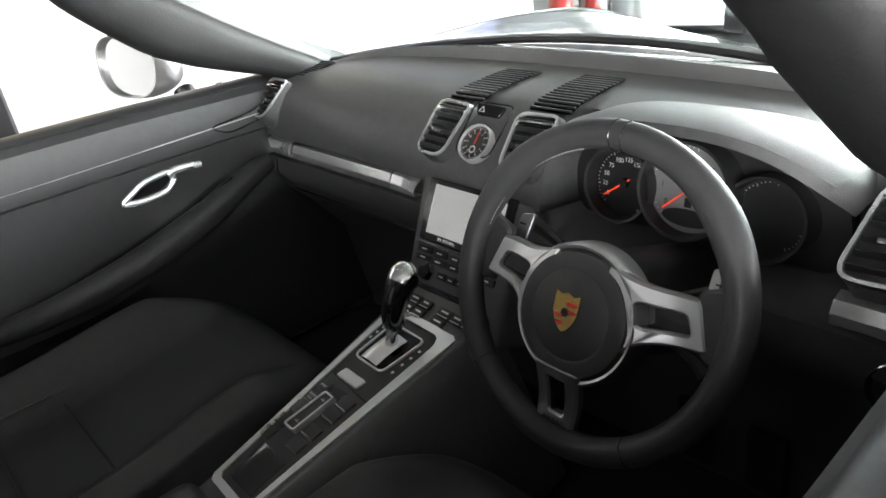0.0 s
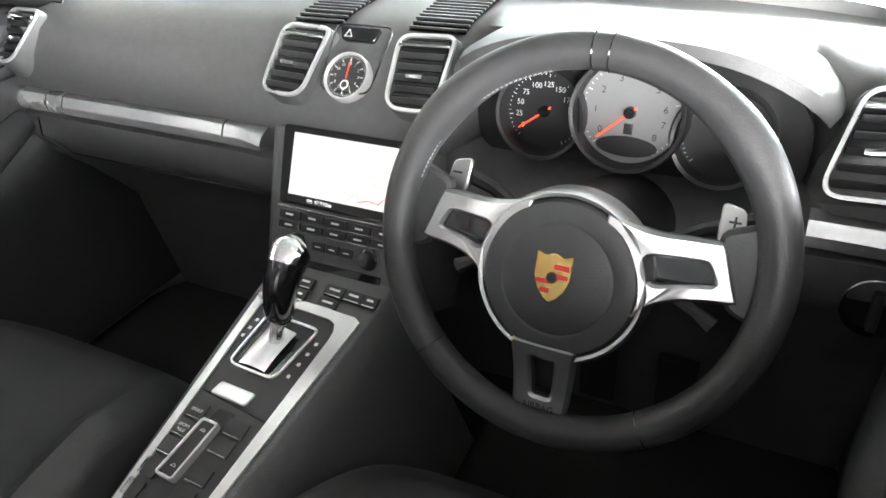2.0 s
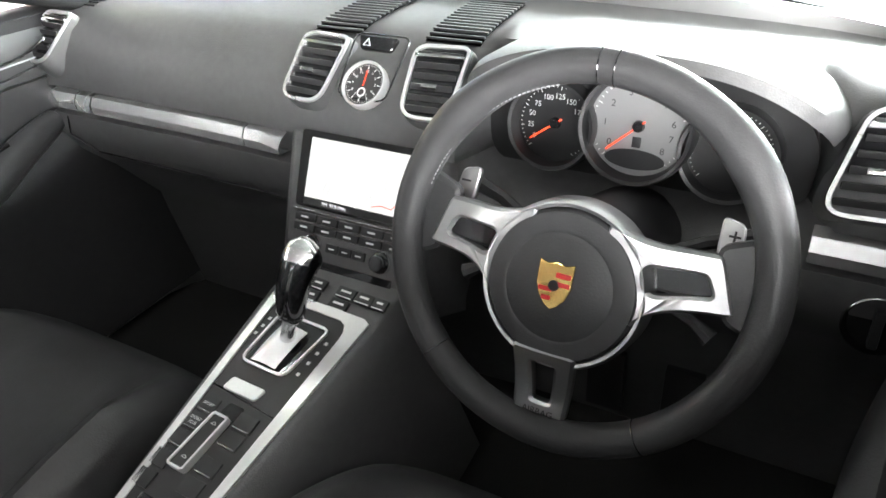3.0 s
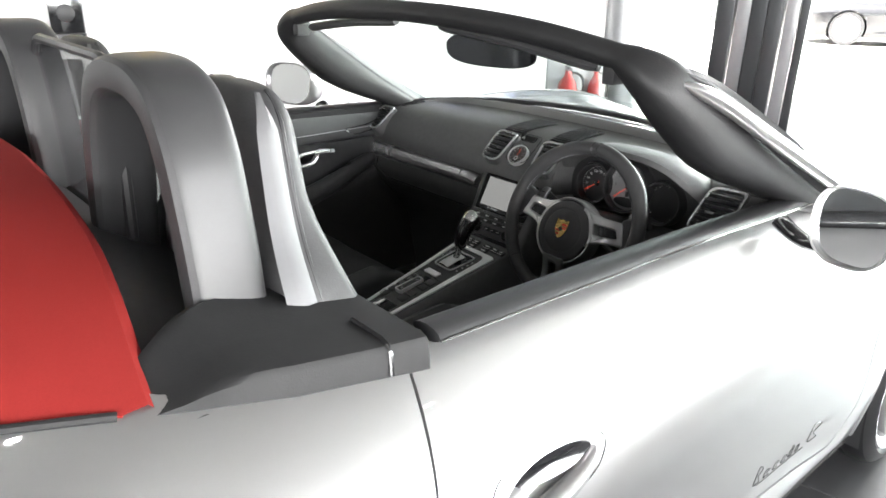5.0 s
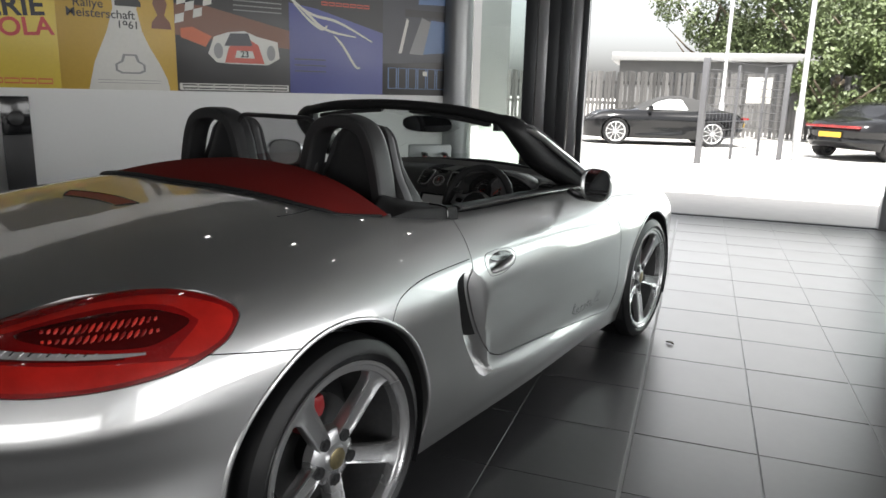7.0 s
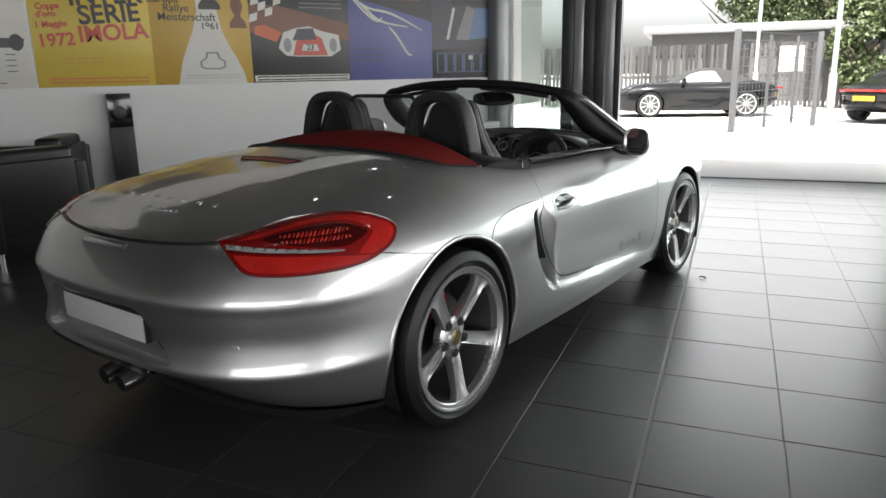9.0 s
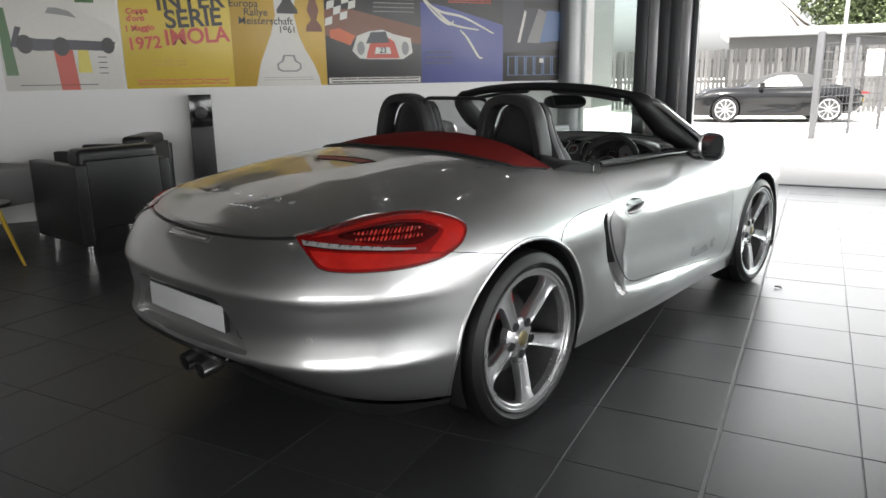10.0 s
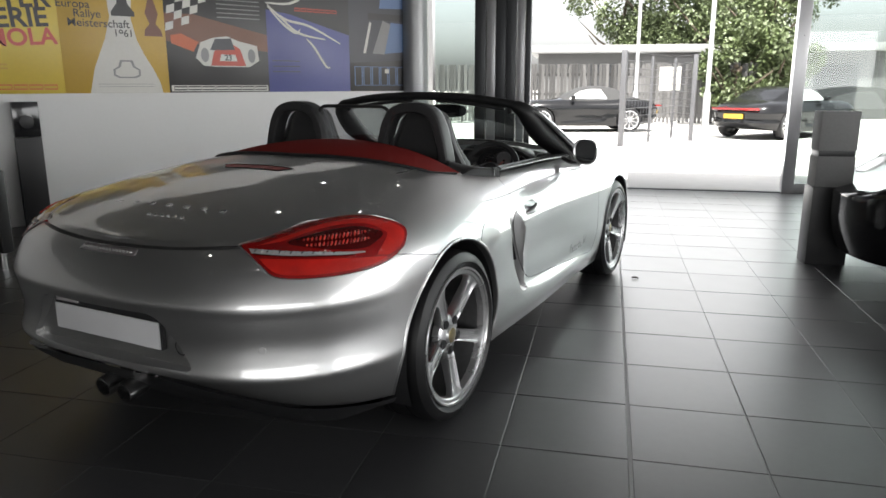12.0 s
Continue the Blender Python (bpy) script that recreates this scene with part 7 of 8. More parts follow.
# console: a sloping tunnel with a bright frame
SLOPE = math.atan2(0.096, 0.36)
CONS = Matrix(((1, 0, 0, 0.003), (0, math.cos(SLOPE), -math.sin(SLOPE), 1.546), (0, math.sin(SLOPE), math.cos(SLOPE), 0.6205), (0, 0, 0, 1))) @ pose(-0.001, 0, 0, 0, 0, -2.3)    # x across, y forwards up the slope, z off it
bm = bmesh.new()
rows = []
for v in np.linspace(0.06, -0.41, 14):
    half = float(np.interp(v, [-0.375, 0.0], [0.052, 0.084]))
    rows.append([CONS @ Vector((x, v, z)) for x, z in ((-half - 0.06, -0.36), (-half - 0.022, -0.06), (-half - 0.006, -0.006), (-half, -0.002), (half, -0.002), (half + 0.006, -0.006), (half + 0.022, -0.06), (half + 0.06, -0.36))])
sheet(bm, rows)
console = part("centre_console", bm, DASH, car, "black sloping centre console", 50)
outer = rounded([(-0.050, -0.378), (0.050, -0.378), (0.081, 0.0), (-0.075, 0.0)], [0.008, 0.008, 0.006, 0.006], 5)
inner = rounded([(-0.042, -0.366), (0.042, -0.366), (0.058, -0.030), (0.050, -0.013), (-0.062, -0.013)], [0.006, 0.006, 0.01, 0.012, 0.006], 4)
bm = bmesh.new()
ring_prism(bm, resampled(outer, 80), resampled(inner, 80), 0.004, CONS @ pose(0, 0, -0.001))
part("console_frame", bm, SATIN, console, "brushed metal console frame")
bm = bmesh.new()
prism(bm, grown(inner, 0.001), 0.0015, CONS @ pose(0, 0, -0.0008))
panel = part("console_panel", bm, PLASTIC, console, "satin black console panel")
# climate keys ahead of the frame
for k, (x0, x1) in enumerate(((-0.062, -0.036), (-0.034, -0.010), (0.010, 0.038), (0.040, 0.066), (0.067, 0.088))):
    for j in range(2):
        if k > 2 and j == 1:
            continue
        bm = bmesh.new()
        v = 0.026 - 0.019 * j
        box(bm, (x0, v - 0.008, -0.002), (x1, v + 0.008, 0.003), 0.001, CONS @ pose(0, 0, 0.0, 6, 0, 0))
        key = part("climate_key", bm, PLASTIC, console)
        bm = bmesh.new()
        box(bm, (x0 + 0.006, v + 0.000, 0.003), (x1 - 0.006, v + 0.003, 0.0033), 0, CONS @ pose(0, 0, 0, 6, 0, 0))
        box(bm, (x0 + 0.002, v - 0.0075, 0.003), (x1 - 0.002, v - 0.0062, 0.0034), 0, CONS @ pose(0, 0, 0, 6, 0, 0))
        part("key_sign", bm, DIAL_WHITE, key)
# lever gate
gate_o = resampled(rounded([(-0.046, -0.112), (0.026, -0.112), (0.040, -0.030), (-0.042, -0.030)], 0.012, 5), 48)
bm = bmesh.new()
ring_prism(bm, gate_o, grown(gate_o, -0.003), 0.004, CONS)
gate = part("lever_gate", bm, SATIN, console, "bright-edged lever gate")
bm = bmesh.new()
prism(bm, grown(gate_o, -0.002), 0.0015, CONS)
part("gate_floor", bm, GLOSS_BLACK, gate)
bm = bmesh.new()
rows = []
for u in np.linspace(-0.020, 0.020, 11):
    rows.append([CONS @ Vector((u - 0.005 + 0.1 * (v + 0.07), v, 0.002 + 0.012 * math.cos((v + 0.075) * 26) * math.cos(u * 50))) for v in np.linspace(-0.108, -0.048, 13)])
sheet(bm, rows)
part("gate_slide", bm, SATIN, gate, "domed bright slide under the lever")
bm = bmesh.new()
tube(bm, [CONS @ Vector((-0.001, -0.066, 0.008)), CONS @ Vector((0.006, -0.060, 0.030)), CONS @ Vector((0.010, -0.055, 0.042))], [0.010, 0.0085, 0.0095], 16)
lever = part("gear_lever", bm, CHROME, console, "black gear lever with a bright cap")
bm = bmesh.new()
axis = spline([(0.010, -0.055, 0.040), (0.014, -0.047, 0.064), (0.018, -0.034, 0.088), (0.022, -0.014, 0.107), (0.023, -0.002, 0.110), (0.023, 0.005, 0.109)], 22)
tube(bm, [CONS @ Vector(p) for p in axis], [0.012, 0.015, 0.017, 0.018, 0.0185, 0.019, 0.0195, 0.020, 0.0205, 0.021, 0.0215, 0.022, 0.0225, 0.023, 0.0235, 0.0235, 0.023, 0.022, 0.020, 0.017, 0.012, 0.005], 18, up=(1, 0, 0))
part("lever_grip", bm, GLOSS_BLACK, lever, "black leather grip")
bm = bmesh.new()
rows = []
for k, f in enumerate(np.linspace(0, 1, 10)):
    c = Vector(axis[12 + k])
    t = (Vector(axis[min(13 + k, 21)]) - Vector(axis[11 + k])).normalized()
    up = t.cross(Vector((1, 0, 0))).normalized()
    if up.z < 0:
        up = -up
    r = [0.0225, 0.023, 0.0235, 0.0235, 0.023, 0.022, 0.020, 0.017, 0.012, 0.005][k] + 0.0012
    rows.append([CONS @ (c + r * (math.cos(a) * Vector((1, 0, 0)) + math.sin(a) * up)) for a in np.linspace(0.5, math.pi - 0.5, 12)])
sheet(bm, rows)
part("lever_cap", bm, CHROME, lever, "bright cap on the lever")
for x, vs in ((-0.054, (-0.045, -0.058, -0.071)), (0.043, (-0.050, -0.066, -0.082, -0.100))):
    for v in vs:
        bm = bmesh.new()
        box(bm, (x - 0.0022 + (v + 0.07) * 0.12, v - 0.0022, 0.001), (x + 0.0022 + (v + 0.07) * 0.12, v + 0.0022, 0.0013), 0, CONS)
        part("gate_letter", bm, DIAL_WHITE, panel)
# bright tile, roof switch, buttons
bm = bmesh.new()
o = rounded([(-0.036, -0.150), (0.016, -0.150), (0.020, -0.132), (-0.032, -0.132)], 0.004, 4)
prism(bm, o, 0.004, CONS @ pose(-0.002, -0.003, 0), 0.001, 0.001)
part("ash_lid", bm, SATIN, console, "small bright lid")
bm = bmesh.new()
tube(bm, [CONS @ Vector(p) for p in ((-0.058, -0.152, 0.0008), (0.050, -0.160, 0.0008))], 0.0008, 5)
part("panel_joint", bm, GLOSS_BLACK, panel)
bm = bmesh.new()
prism(bm, rounded([(-0.022, -0.215), (0.004, -0.215), (0.010, -0.165), (-0.014, -0.165)], 0.004, 4), 0.0006, CONS @ pose(0, 0, 0.0008))
part("switch_well", bm, GLOSS_BLACK, panel)
o = resampled(rounded([(-0.026, -0.258), (0.000, -0.258), (0.006, -0.184), (-0.018, -0.184)], 0.003, 4), 40)
bm = bmesh.new()
ring_prism(bm, o, grown(o, -0.0028), 0.011, CONS)
switch = part("roof_switch", bm, SATIN, console, "bright-edged roof switch")
bm = bmesh.new()
prism(bm, grown(o, -0.0025), 0.009, CONS)
part("switch_pad", bm, PLASTIC, switch)
bm = bmesh.new()
for v in (-0.197, -0.243):
    tube(bm, [CONS @ Vector((x - 0.009 + 0.08 * (v + 0.22), v + y, 0.0094)) for x, y in ((-0.0036, -0.0012), (0.0036, -0.0012), (0.0024, 0.0006), (0.0006, 0.0018), (-0.0018, 0.0006))], 0.0004, 4, True)
part("switch_sign", bm, DIAL_WHITE, switch)
for x0, x1, vs in ((-0.050, -0.026, (-0.178, -0.202, -0.226, -0.254, -0.280)), (0.008, 0.036, (-0.180, -0.204, -0.240, -0.266))):
    for k, v in enumerate(vs):
        bm = bmesh.new()
        e = (v + 0.2) * 0.06
        box(bm, (x0 + e, v - 0.0105, 0), (x1 + e, v + 0.0105, 0.003), 0.001, CONS)
        key = part("console_button", bm, PLASTIC, console, "flat black button")
        if k < 3:
            bm = bmesh.new()
            box(bm, (x0 + e + 0.002, v - 0.0095, 0.003), (x1 + e - 0.002, v - 0.0080, 0.0034), 0, CONS)
            part("button_line", bm, CHROME, key)
    texts = ["SPORT", "SPORT PLUS"] if x0 < 0 else []
    for t, v in zip(texts, vs):
        e = (v + 0.2) * 0.06
        if " " in t:
            for w, d in zip(t.split(), (0.003, -0.003)):
                writing(w, 0.0055, CONS @ pose((x0 + x1) / 2 + e, v + d, 0.0033), DIAL_WHITE, panel)
        else:
            writing(t, 0.0055, CONS @ pose((x0 + x1) / 2 + e, v, 0.0033), DIAL_WHITE, panel)
bm = bmesh.new()
box(bm, (-0.034, -0.358, -0.03), (0.034, -0.292, 0.0012), 0.003, CONS)
part("tray", bm, GLOSS_BLACK, console, "dark open tray")
# armrest box behind the console
bm = bmesh.new()
box(bm, (-0.075, 0.78, 0.40), (0.075, 1.165, 0.545), 0.03, None, 4)
part("armrest", bm, LEATHER, console, "black padded armrest lid")
for cx in (0.075,):
    bm = bmesh.new()
    box(bm, (cx + 0.010, 1.055, 0.44), (cx + 0.034, 1.092, 0.553), 0.005)
    buckle = part("belt_buckle", bm, PLASTIC, console)
    bm = bmesh.new()
    box(bm, (cx + 0.012, 1.056, 0.552), (cx + 0.033, 1.091, 0.561), 0.002)
    part("buckle_button", bm, material("buckle_red", (0.6, 0.04, 0.03), 0.4), buckle, "red release button")
# light switch by the driver's right knee
LS = Matrix(((1, 0, 0, 0.612), (0, 0.12, -0.99, 1.688), (0, 0.99, 0.12, 0.690), (0, 0, 0, 1)))
bm = bmesh.new()
lathe(bm, [(0.033, -0.01), (0.033, 0.004), (0.031, 0.006), (0.029, 0.004), (0.027, 0.001), (0.0, 0.001)], 36, LS)
sw = part("light_switch", bm, GLOSS_BLACK, dash, "round black light switch")
bm = bmesh.new()
lathe(bm, [(0.0305, 0.004), (0.0318, 0.0068), (0.0330, 0.0055)], 36, LS)
part("switch_ring", bm, CHROME, sw)
bm = bmesh.new()
box(bm, (-0.005, -0.022, 0.001), (0.005, 0.022, 0.016), 0.003, LS)
part("switch_grip", bm, PLASTIC, sw)
# pedals
for x in (0.30, 0.42):
    bm = bmesh.new()
    box(bm, (x - 0.03, 1.84, 0.30), (x + 0.03, 1.855, 0.42), 0.005)
    part("pedal", bm, PLASTIC, dash)
# paper card lying on the dash top
bm = bmesh.new()
box(bm, (-0.045, -0.035, 0), (0.045, 0.035, 0.0012), 0.0004, pose(0.105, 2.015, 0.9235, 1.5, 0, -12))
tagged(mesh_part("paper_card", bm, material("paper", (0.7, 0.7, 0.69), 0.7, 0, 0.03), None, "", 0), "small white paper card lying on the dashboard", "card")


# ---- outside ----
CONCRETE = material("forecourt_concrete", (0.46, 0.45, 0.43), 0.85, 0, 0.08, 6, 0.2, 60, stain=0.15, stain_scale=0.4)
bm = bmesh.new()
box(bm, (-90, 0.03, -0.3), (90, 160, -0.012))
ground = tagged(mesh_part("ground", bm, CONCRETE, None, "", 0), "pale sunlit concrete forecourt", "ground", kind="structure")
ground.matrix_world = ROOM
bm = bmesh.new()
box(bm, (-90, -60, -0.35), (90, 0.0, -0.26))
under = tagged(mesh_part("ground_behind", bm, CONCRETE, None, "", 0), "plain ground under the building", "ground", kind="structure")
under.matrix_world = ROOM

BLACK_PAINT = material("black_car_paint", (0.006, 0.006, 0.0065), 0.12, 0, 0.05, 100, spec=0.4)
PALE_GLASS = material("pale_glass", (0.45, 0.46, 0.46), 0.08, 0, 0.05, 5, rough_vary=0.02)
SOFT_TOP = material("black_canvas", (0.025, 0.025, 0.025), 0.85, 0, 0.15, 200, 0.4, 400)
HEADLAMP = material("headlamp_glass", (0.45, 0.45, 0.46), 0.08, 0.5, 0.2, 40, coat=1.0)
def far_car(m, label, paint, lift=0.0, top_mt=None, tail=False):
    """A closed car on the same kind of hull, with a canopy, windows, lamps and wheels."""
    ob = thing("parked_car", label, "car", m, "parked cars")
    bm = bmesh.new()
    rows = hull_rows()[::4]
    if lift:
        for r in rows:
            for p in r:
                p.z = 0.22 + (p.z - 0.17) * (1 + lift)
    sheet(bm, rows)
    sheet(bm, [[Vector((-p.x, p.y, p.z)) for p in r] for r in rows], flip=True)
    bmesh.ops.remove_doubles(bm, verts=bm.verts, dist=0.002)
    part("body", carved(bm, [arch_cutter(s, *hub, 0.375) for s in (1, -1) for hub in (REAR_HUB, FRONT_HUB)]), paint, ob)
    k = 1 + lift
    bm = bmesh.new()
    rows = []
    for y, half, z in spline([(-0.35, 0.55, 0.93), (-0.05, 0.60, 1.03), (0.35, 0.58, 1.20), (0.75, 0.57, 1.265), (1.15, 0.57, 1.255), (1.45, 0.60, 1.16), (1.80, 0.66, 0.98), (1.98, 0.70, 0.89)], 30):
        wid = 0.74 - 0.02 * abs(y - 0.9)
        rows.append([(x, y, 0.22 * (k - 1) + k * zz - 0.17 * (k - 1)) for x, zz in ((-wid, 0.86), (-half - 0.03, max(z - 0.12, 0.87)), (-half + 0.05, z - 0.02), (-half * 0.5, z), (0, z + 0.008), (half * 0.5, z), (half - 0.05, z - 0.02), (half + 0.03, max(z - 0.12, 0.87)), (wid, 0.86))])
    sheet(bm, rows)
    part("roof", bm, top_mt or paint, ob)
    for s in (1, -1):
        bm = bmesh.new()
        o = rounded([(0.62, 0.92), (1.72, 0.92), (1.42, 1.12), (1.15, 1.19), (0.80, 1.19)], 0.05, 4)
        mm = side_frame(s, 0.60)
        verts = []
        for y, z in o:
            zz = 0.22 * (k - 1) + k * z - 0.17 * (k - 1)
            verts.append(bm.verts.new((s * (0.735 - 0.42 * max(0, z - 0.92)), y, zz)))
        bm.faces.new(verts)
        part("window", bm, PALE_GLASS, ob)
        for hub, x in ((REAR_HUB, 0.775), (FRONT_HUB, 0.77)):
            w = new("wheel")
            w.parent, w.matrix_local = ob, pose(s * x, hub[0], 0.335, 0, s * 90, 0)
            bm = bmesh.new()
            lathe(bm, [(0.25, -0.11), (0.33, -0.11), (0.338, -0.09), (0.338, 0.09), (0.33, 0.115), (0.262, 0.115), (0.25, 0.10)], 40)
            part("tyre", bm, RUBBER, w)
            bm = bmesh.new()
            lathe(bm, [(0.264, 0.112), (0.250, 0.118), (0.236, 0.105), (0.23, -0.08)], 40)
            for i in range(10):
                box(bm, (0.04, -0.012, 0.07), (0.25, 0.012, 0.10), 0.004, pose(0, 0, 0, 0, 0, 36 * i))
            lathe(bm, [(0.06, 0.07), (0.055, 0.105), (0, 0.11)], 20)
            part("rim", bm, WHEEL_ALLOY, w)
            bm = bmesh.new()
            lathe(bm, [(0, 0.0), (0.24, 0.0)], 24)
            part("brake_disc", bm, IRON, w)
        q, nn = Vector((s * 0.70, 3.02, 0.66 * k)), Vector((s * 0.55, 0.75, 0.35)).normalized()
        bm = bmesh.new()
        lathe(bm, [(0, 0.03), (0.07, 0.025), (0.11, 0.0), (0.12, -0.05)], 24, Matrix.Translation(q) @ nn.to_track_quat("Z", "Y").to_matrix().to_4x4() @ Matrix.Diagonal((0.8, 1.25, 1, 1)))
        part("headlamp", bm, HEADLAMP, ob, "clear headlamp")
        bm = bmesh.new()
        box(bm, (s * 0.83 - 0.08, 1.55, 0.90 * k), (s * 0.83 + 0.08, 1.66, 1.02 * k), 0.04, None, 3)
        part("door_mirror", bm, paint, ob)
    bm = bmesh.new()
    box(bm, (-0.62, -0.97, 0.70 * k), (0.62, -0.80, 0.76 * k), 0.02)
    part("tail_lamp", bm, LAMP_RED, ob, "red lamp band across the tail")
    bm = bmesh.new()
    box(bm, (-0.26, -0.97, 0.50 * k), (0.26, -0.93, 0.61 * k), 0.005)
    part("number_plate", bm, POSTER["ochre"], ob, "plain amber plate")
    return ob


def aim(x, y, hx, hy):
    """A pose on the ground at x, y whose forward direction is hx, hy."""
    return pose(x, y, 0, 0, 0, math.degrees(math.atan2(hy, hx)) - 90)


far_car(aim(-3.16, 19.0, -2.25, -1.2), "black sports car with its black fabric roof up, parked side on", BLACK_PAINT, 0.0, SOFT_TOP)
far_car(aim(0.62, 17.4, 0.50, 0.87), "black sports car with a red lamp band, seen from behind", BLACK_PAINT)
far_car(aim(5.4, 22.5, 0.9, 0.5), "tall dark grey car parked in the yard", material("grey_car_paint", (0.10, 0.10, 0.105), 0.25, 0.4, 0.05, 100, coat=1.0), 0.32)
far_car(pose(5.56, 3.82, 0, 0, 0, 96), "black car showing its nose and headlamp in the showroom", BLACK_PAINT)

# metal gate and fence panels
FENCE = material("fence_grey", (0.10, 0.10, 0.105), 0.5, 0.4, 0.1, 30)
BRIGHT = material("galvanised", (0.42, 0.42, 0.42), 0.45, 0.6, 0.1, 30)
gate = thing("metal_gate", "dark metal mesh gate standing open in the yard", "gate")
for x, y, r, h in ((-1.78, 13.35, 0.055, 2.03), (-1.52, 14.95, 0.03, 1.95), (-1.27, 16.45, 0.03, 1.95), (-0.68, 15.7, 0.05, 2.0)):
    bm = bmesh.new()
    box(bm, (x - r, y - r, -0.02), (x + r, y + r, h), 0.008)
    part("post", bm, FENCE, gate)
for (x0, y0), (x1, y1) in (((-1.78, 13.35), (-1.27, 16.45)), ((-1.27, 16.45), (-0.68, 15.7))):
    for z in np.arange(0.12, 2.0, 0.17):
        bm = bmesh.new()
        tube(bm, [(x0, y0, z), (x1, y1, z)], 0.006, 5)
        part("rail", bm, FENCE, gate)
    for f in np.linspace(0, 1, 19):
        bm = bmesh.new()
        x, y = x0 + (x1 - x0) * f, y0 + (y1 - y0) * f
        tube(bm, [(x, y, 0.1), (x, y, 1.95)], 0.0035, 4)
        part("wire", bm, FENCE, gate)
bm = bmesh.new()
box(bm, (-1.66, 16.52, 1.17), (-1.14, 16.55, 1.74), 0.004)
tagged(mesh_part("notice_board", bm, POSTER["white"], None), "plain white notice fixed to the gate", "sign")

# slatted timber fence
TIMBER = material("grey_timber", (0.070, 0.068, 0.066), 0.8, 0, 0.3, 8, 0.4, 80, stain=0.3, stain_scale=3)
nt = TIMBER.node_tree
info, spread = nt.nodes.new("ShaderNodeObjectInfo"), nt.nodes.new("ShaderNodeMapRange")
spread.inputs["To Min"].default_value, spread.inputs["To Max"].default_value = 0.25, 1.25
nt.links.new(info.outputs["Random"], spread.inputs["Value"])
base = nt.nodes["Principled BSDF"].inputs["Base Color"]
shade = nt.nodes.new("ShaderNodeVectorMath")
shade.operation = "SCALE"
nt.links.new(base.links[0].from_socket, shade.inputs[0])
nt.links.new(spread.outputs[0], shade.inputs["Scale"])
nt.links.new(shade.outputs[0], base)
timber = thing("timber_fence", "weathered slatted timber fence behind the parked cars", "fence", aim(-8.6, 21.0, -0.33, 1.0) @ pose(0, 0, 0, 0, 0, 0))
bm = bmesh.new()
box(bm, (-0.05, -0.011, 0.05), (0.05, 0.011, 2.0), 0.004)
slat_mesh = None
for k in range(84):
    if slat_mesh is None:
        ob = part("slat", bm, TIMBER, timber, "", 0)
        slat_mesh = ob.data
    else:
        ob = new("slat", slat_mesh)
        ob.parent = timber
    ob.matrix_local = pose(-1.6 + 0.128 * k, 0.03 * (k % 2), 0.02 * math.sin(k * 1.7), 0, 0.6 * math.sin(k * 2.3), 0)
for z in (0.4, 1.0, 1.65):
    bm = bmesh.new()
    box(bm, (-1.7, 0.05, z - 0.05), (9.2, 0.09, z + 0.05), 0.004)
    part("fence_rail", bm, TIMBER, timber)

# low flat-roofed shed and a hall with ribbed cladding
CLAD = material("pale_cladding", (0.24, 0.24, 0.24), 0.5, 0.1, 0.05, 10)
shed = thing("shed", "low grey flat-roofed shed behind the fence", "building", aim(-7.5, 26.5, -0.33, 1.0))
bm = bmesh.new()
box(bm, (-1, 0, 0), (13, 5, 2.55), 0.02)
part("wall", bm, material("shed_grey", (0.11, 0.11, 0.11), 0.7, 0, 0.1, 5), shed)
bm = bmesh.new()
box(bm, (-1.3, -0.5, 2.55), (13.3, 5.2, 2.85), 0.02)
part("roof", bm, CLAD, shed)
for x in (1.0, 4.0, 7.5, 9.6):
    bm = bmesh.new()
    box(bm, (x, -0.03, 0.1), (x + 1.6, 0.0, 2.1), 0.01)
    part("door", bm, DARK_METAL, shed)
hall = thing("hall", "pale hall with horizontally ribbed cladding", "building", ROOM @ pose(-11.5, 14.0, 0))
bm = bmesh.new()
box(bm, (-6, 0, 0), (3.0, 8, 7), 0.02)
part("wall", bm, CLAD, hall)
for k in range(30):
    bm = bmesh.new()
    box(bm, (-6, -0.09, 0.3 + 0.22 * k), (3.0, 0.0, 0.41 + 0.22 * k), 0.01)
    part("cladding_rib", bm, CLAD, hall)

# lamp posts
for x, y, h in ((-3.25, 21.0, 7.5), (-0.40, 15.9, 7.0)):
    ob = thing("lamp_post", "tall galvanised lamp post in the yard", "lamp post", pose(x, y, 0), "lamp posts")
    bm = bmesh.new()
    lathe(bm, [(0.085, 0), (0.085, 1.1), (0.055, 1.15), (0.045, h)], 16)
    part("pole", bm, BRIGHT, ob)
    bm = bmesh.new()
    box(bm, (-0.12, -0.3, h), (0.12, 0.3, h + 0.1), 0.03)
    part("lamp_head", bm, BRIGHT, ob)

# trees
LEAF = material("leaf_green", (0.064, 0.086, 0.030), 0.55, 0, 0.35, 3, stain=0.35, stain_scale=0.8)
BARK = material("bark", (0.09, 0.07, 0.05), 0.9, 0, 0.3, 20, 0.6, 60)
rng = random.Random(7)


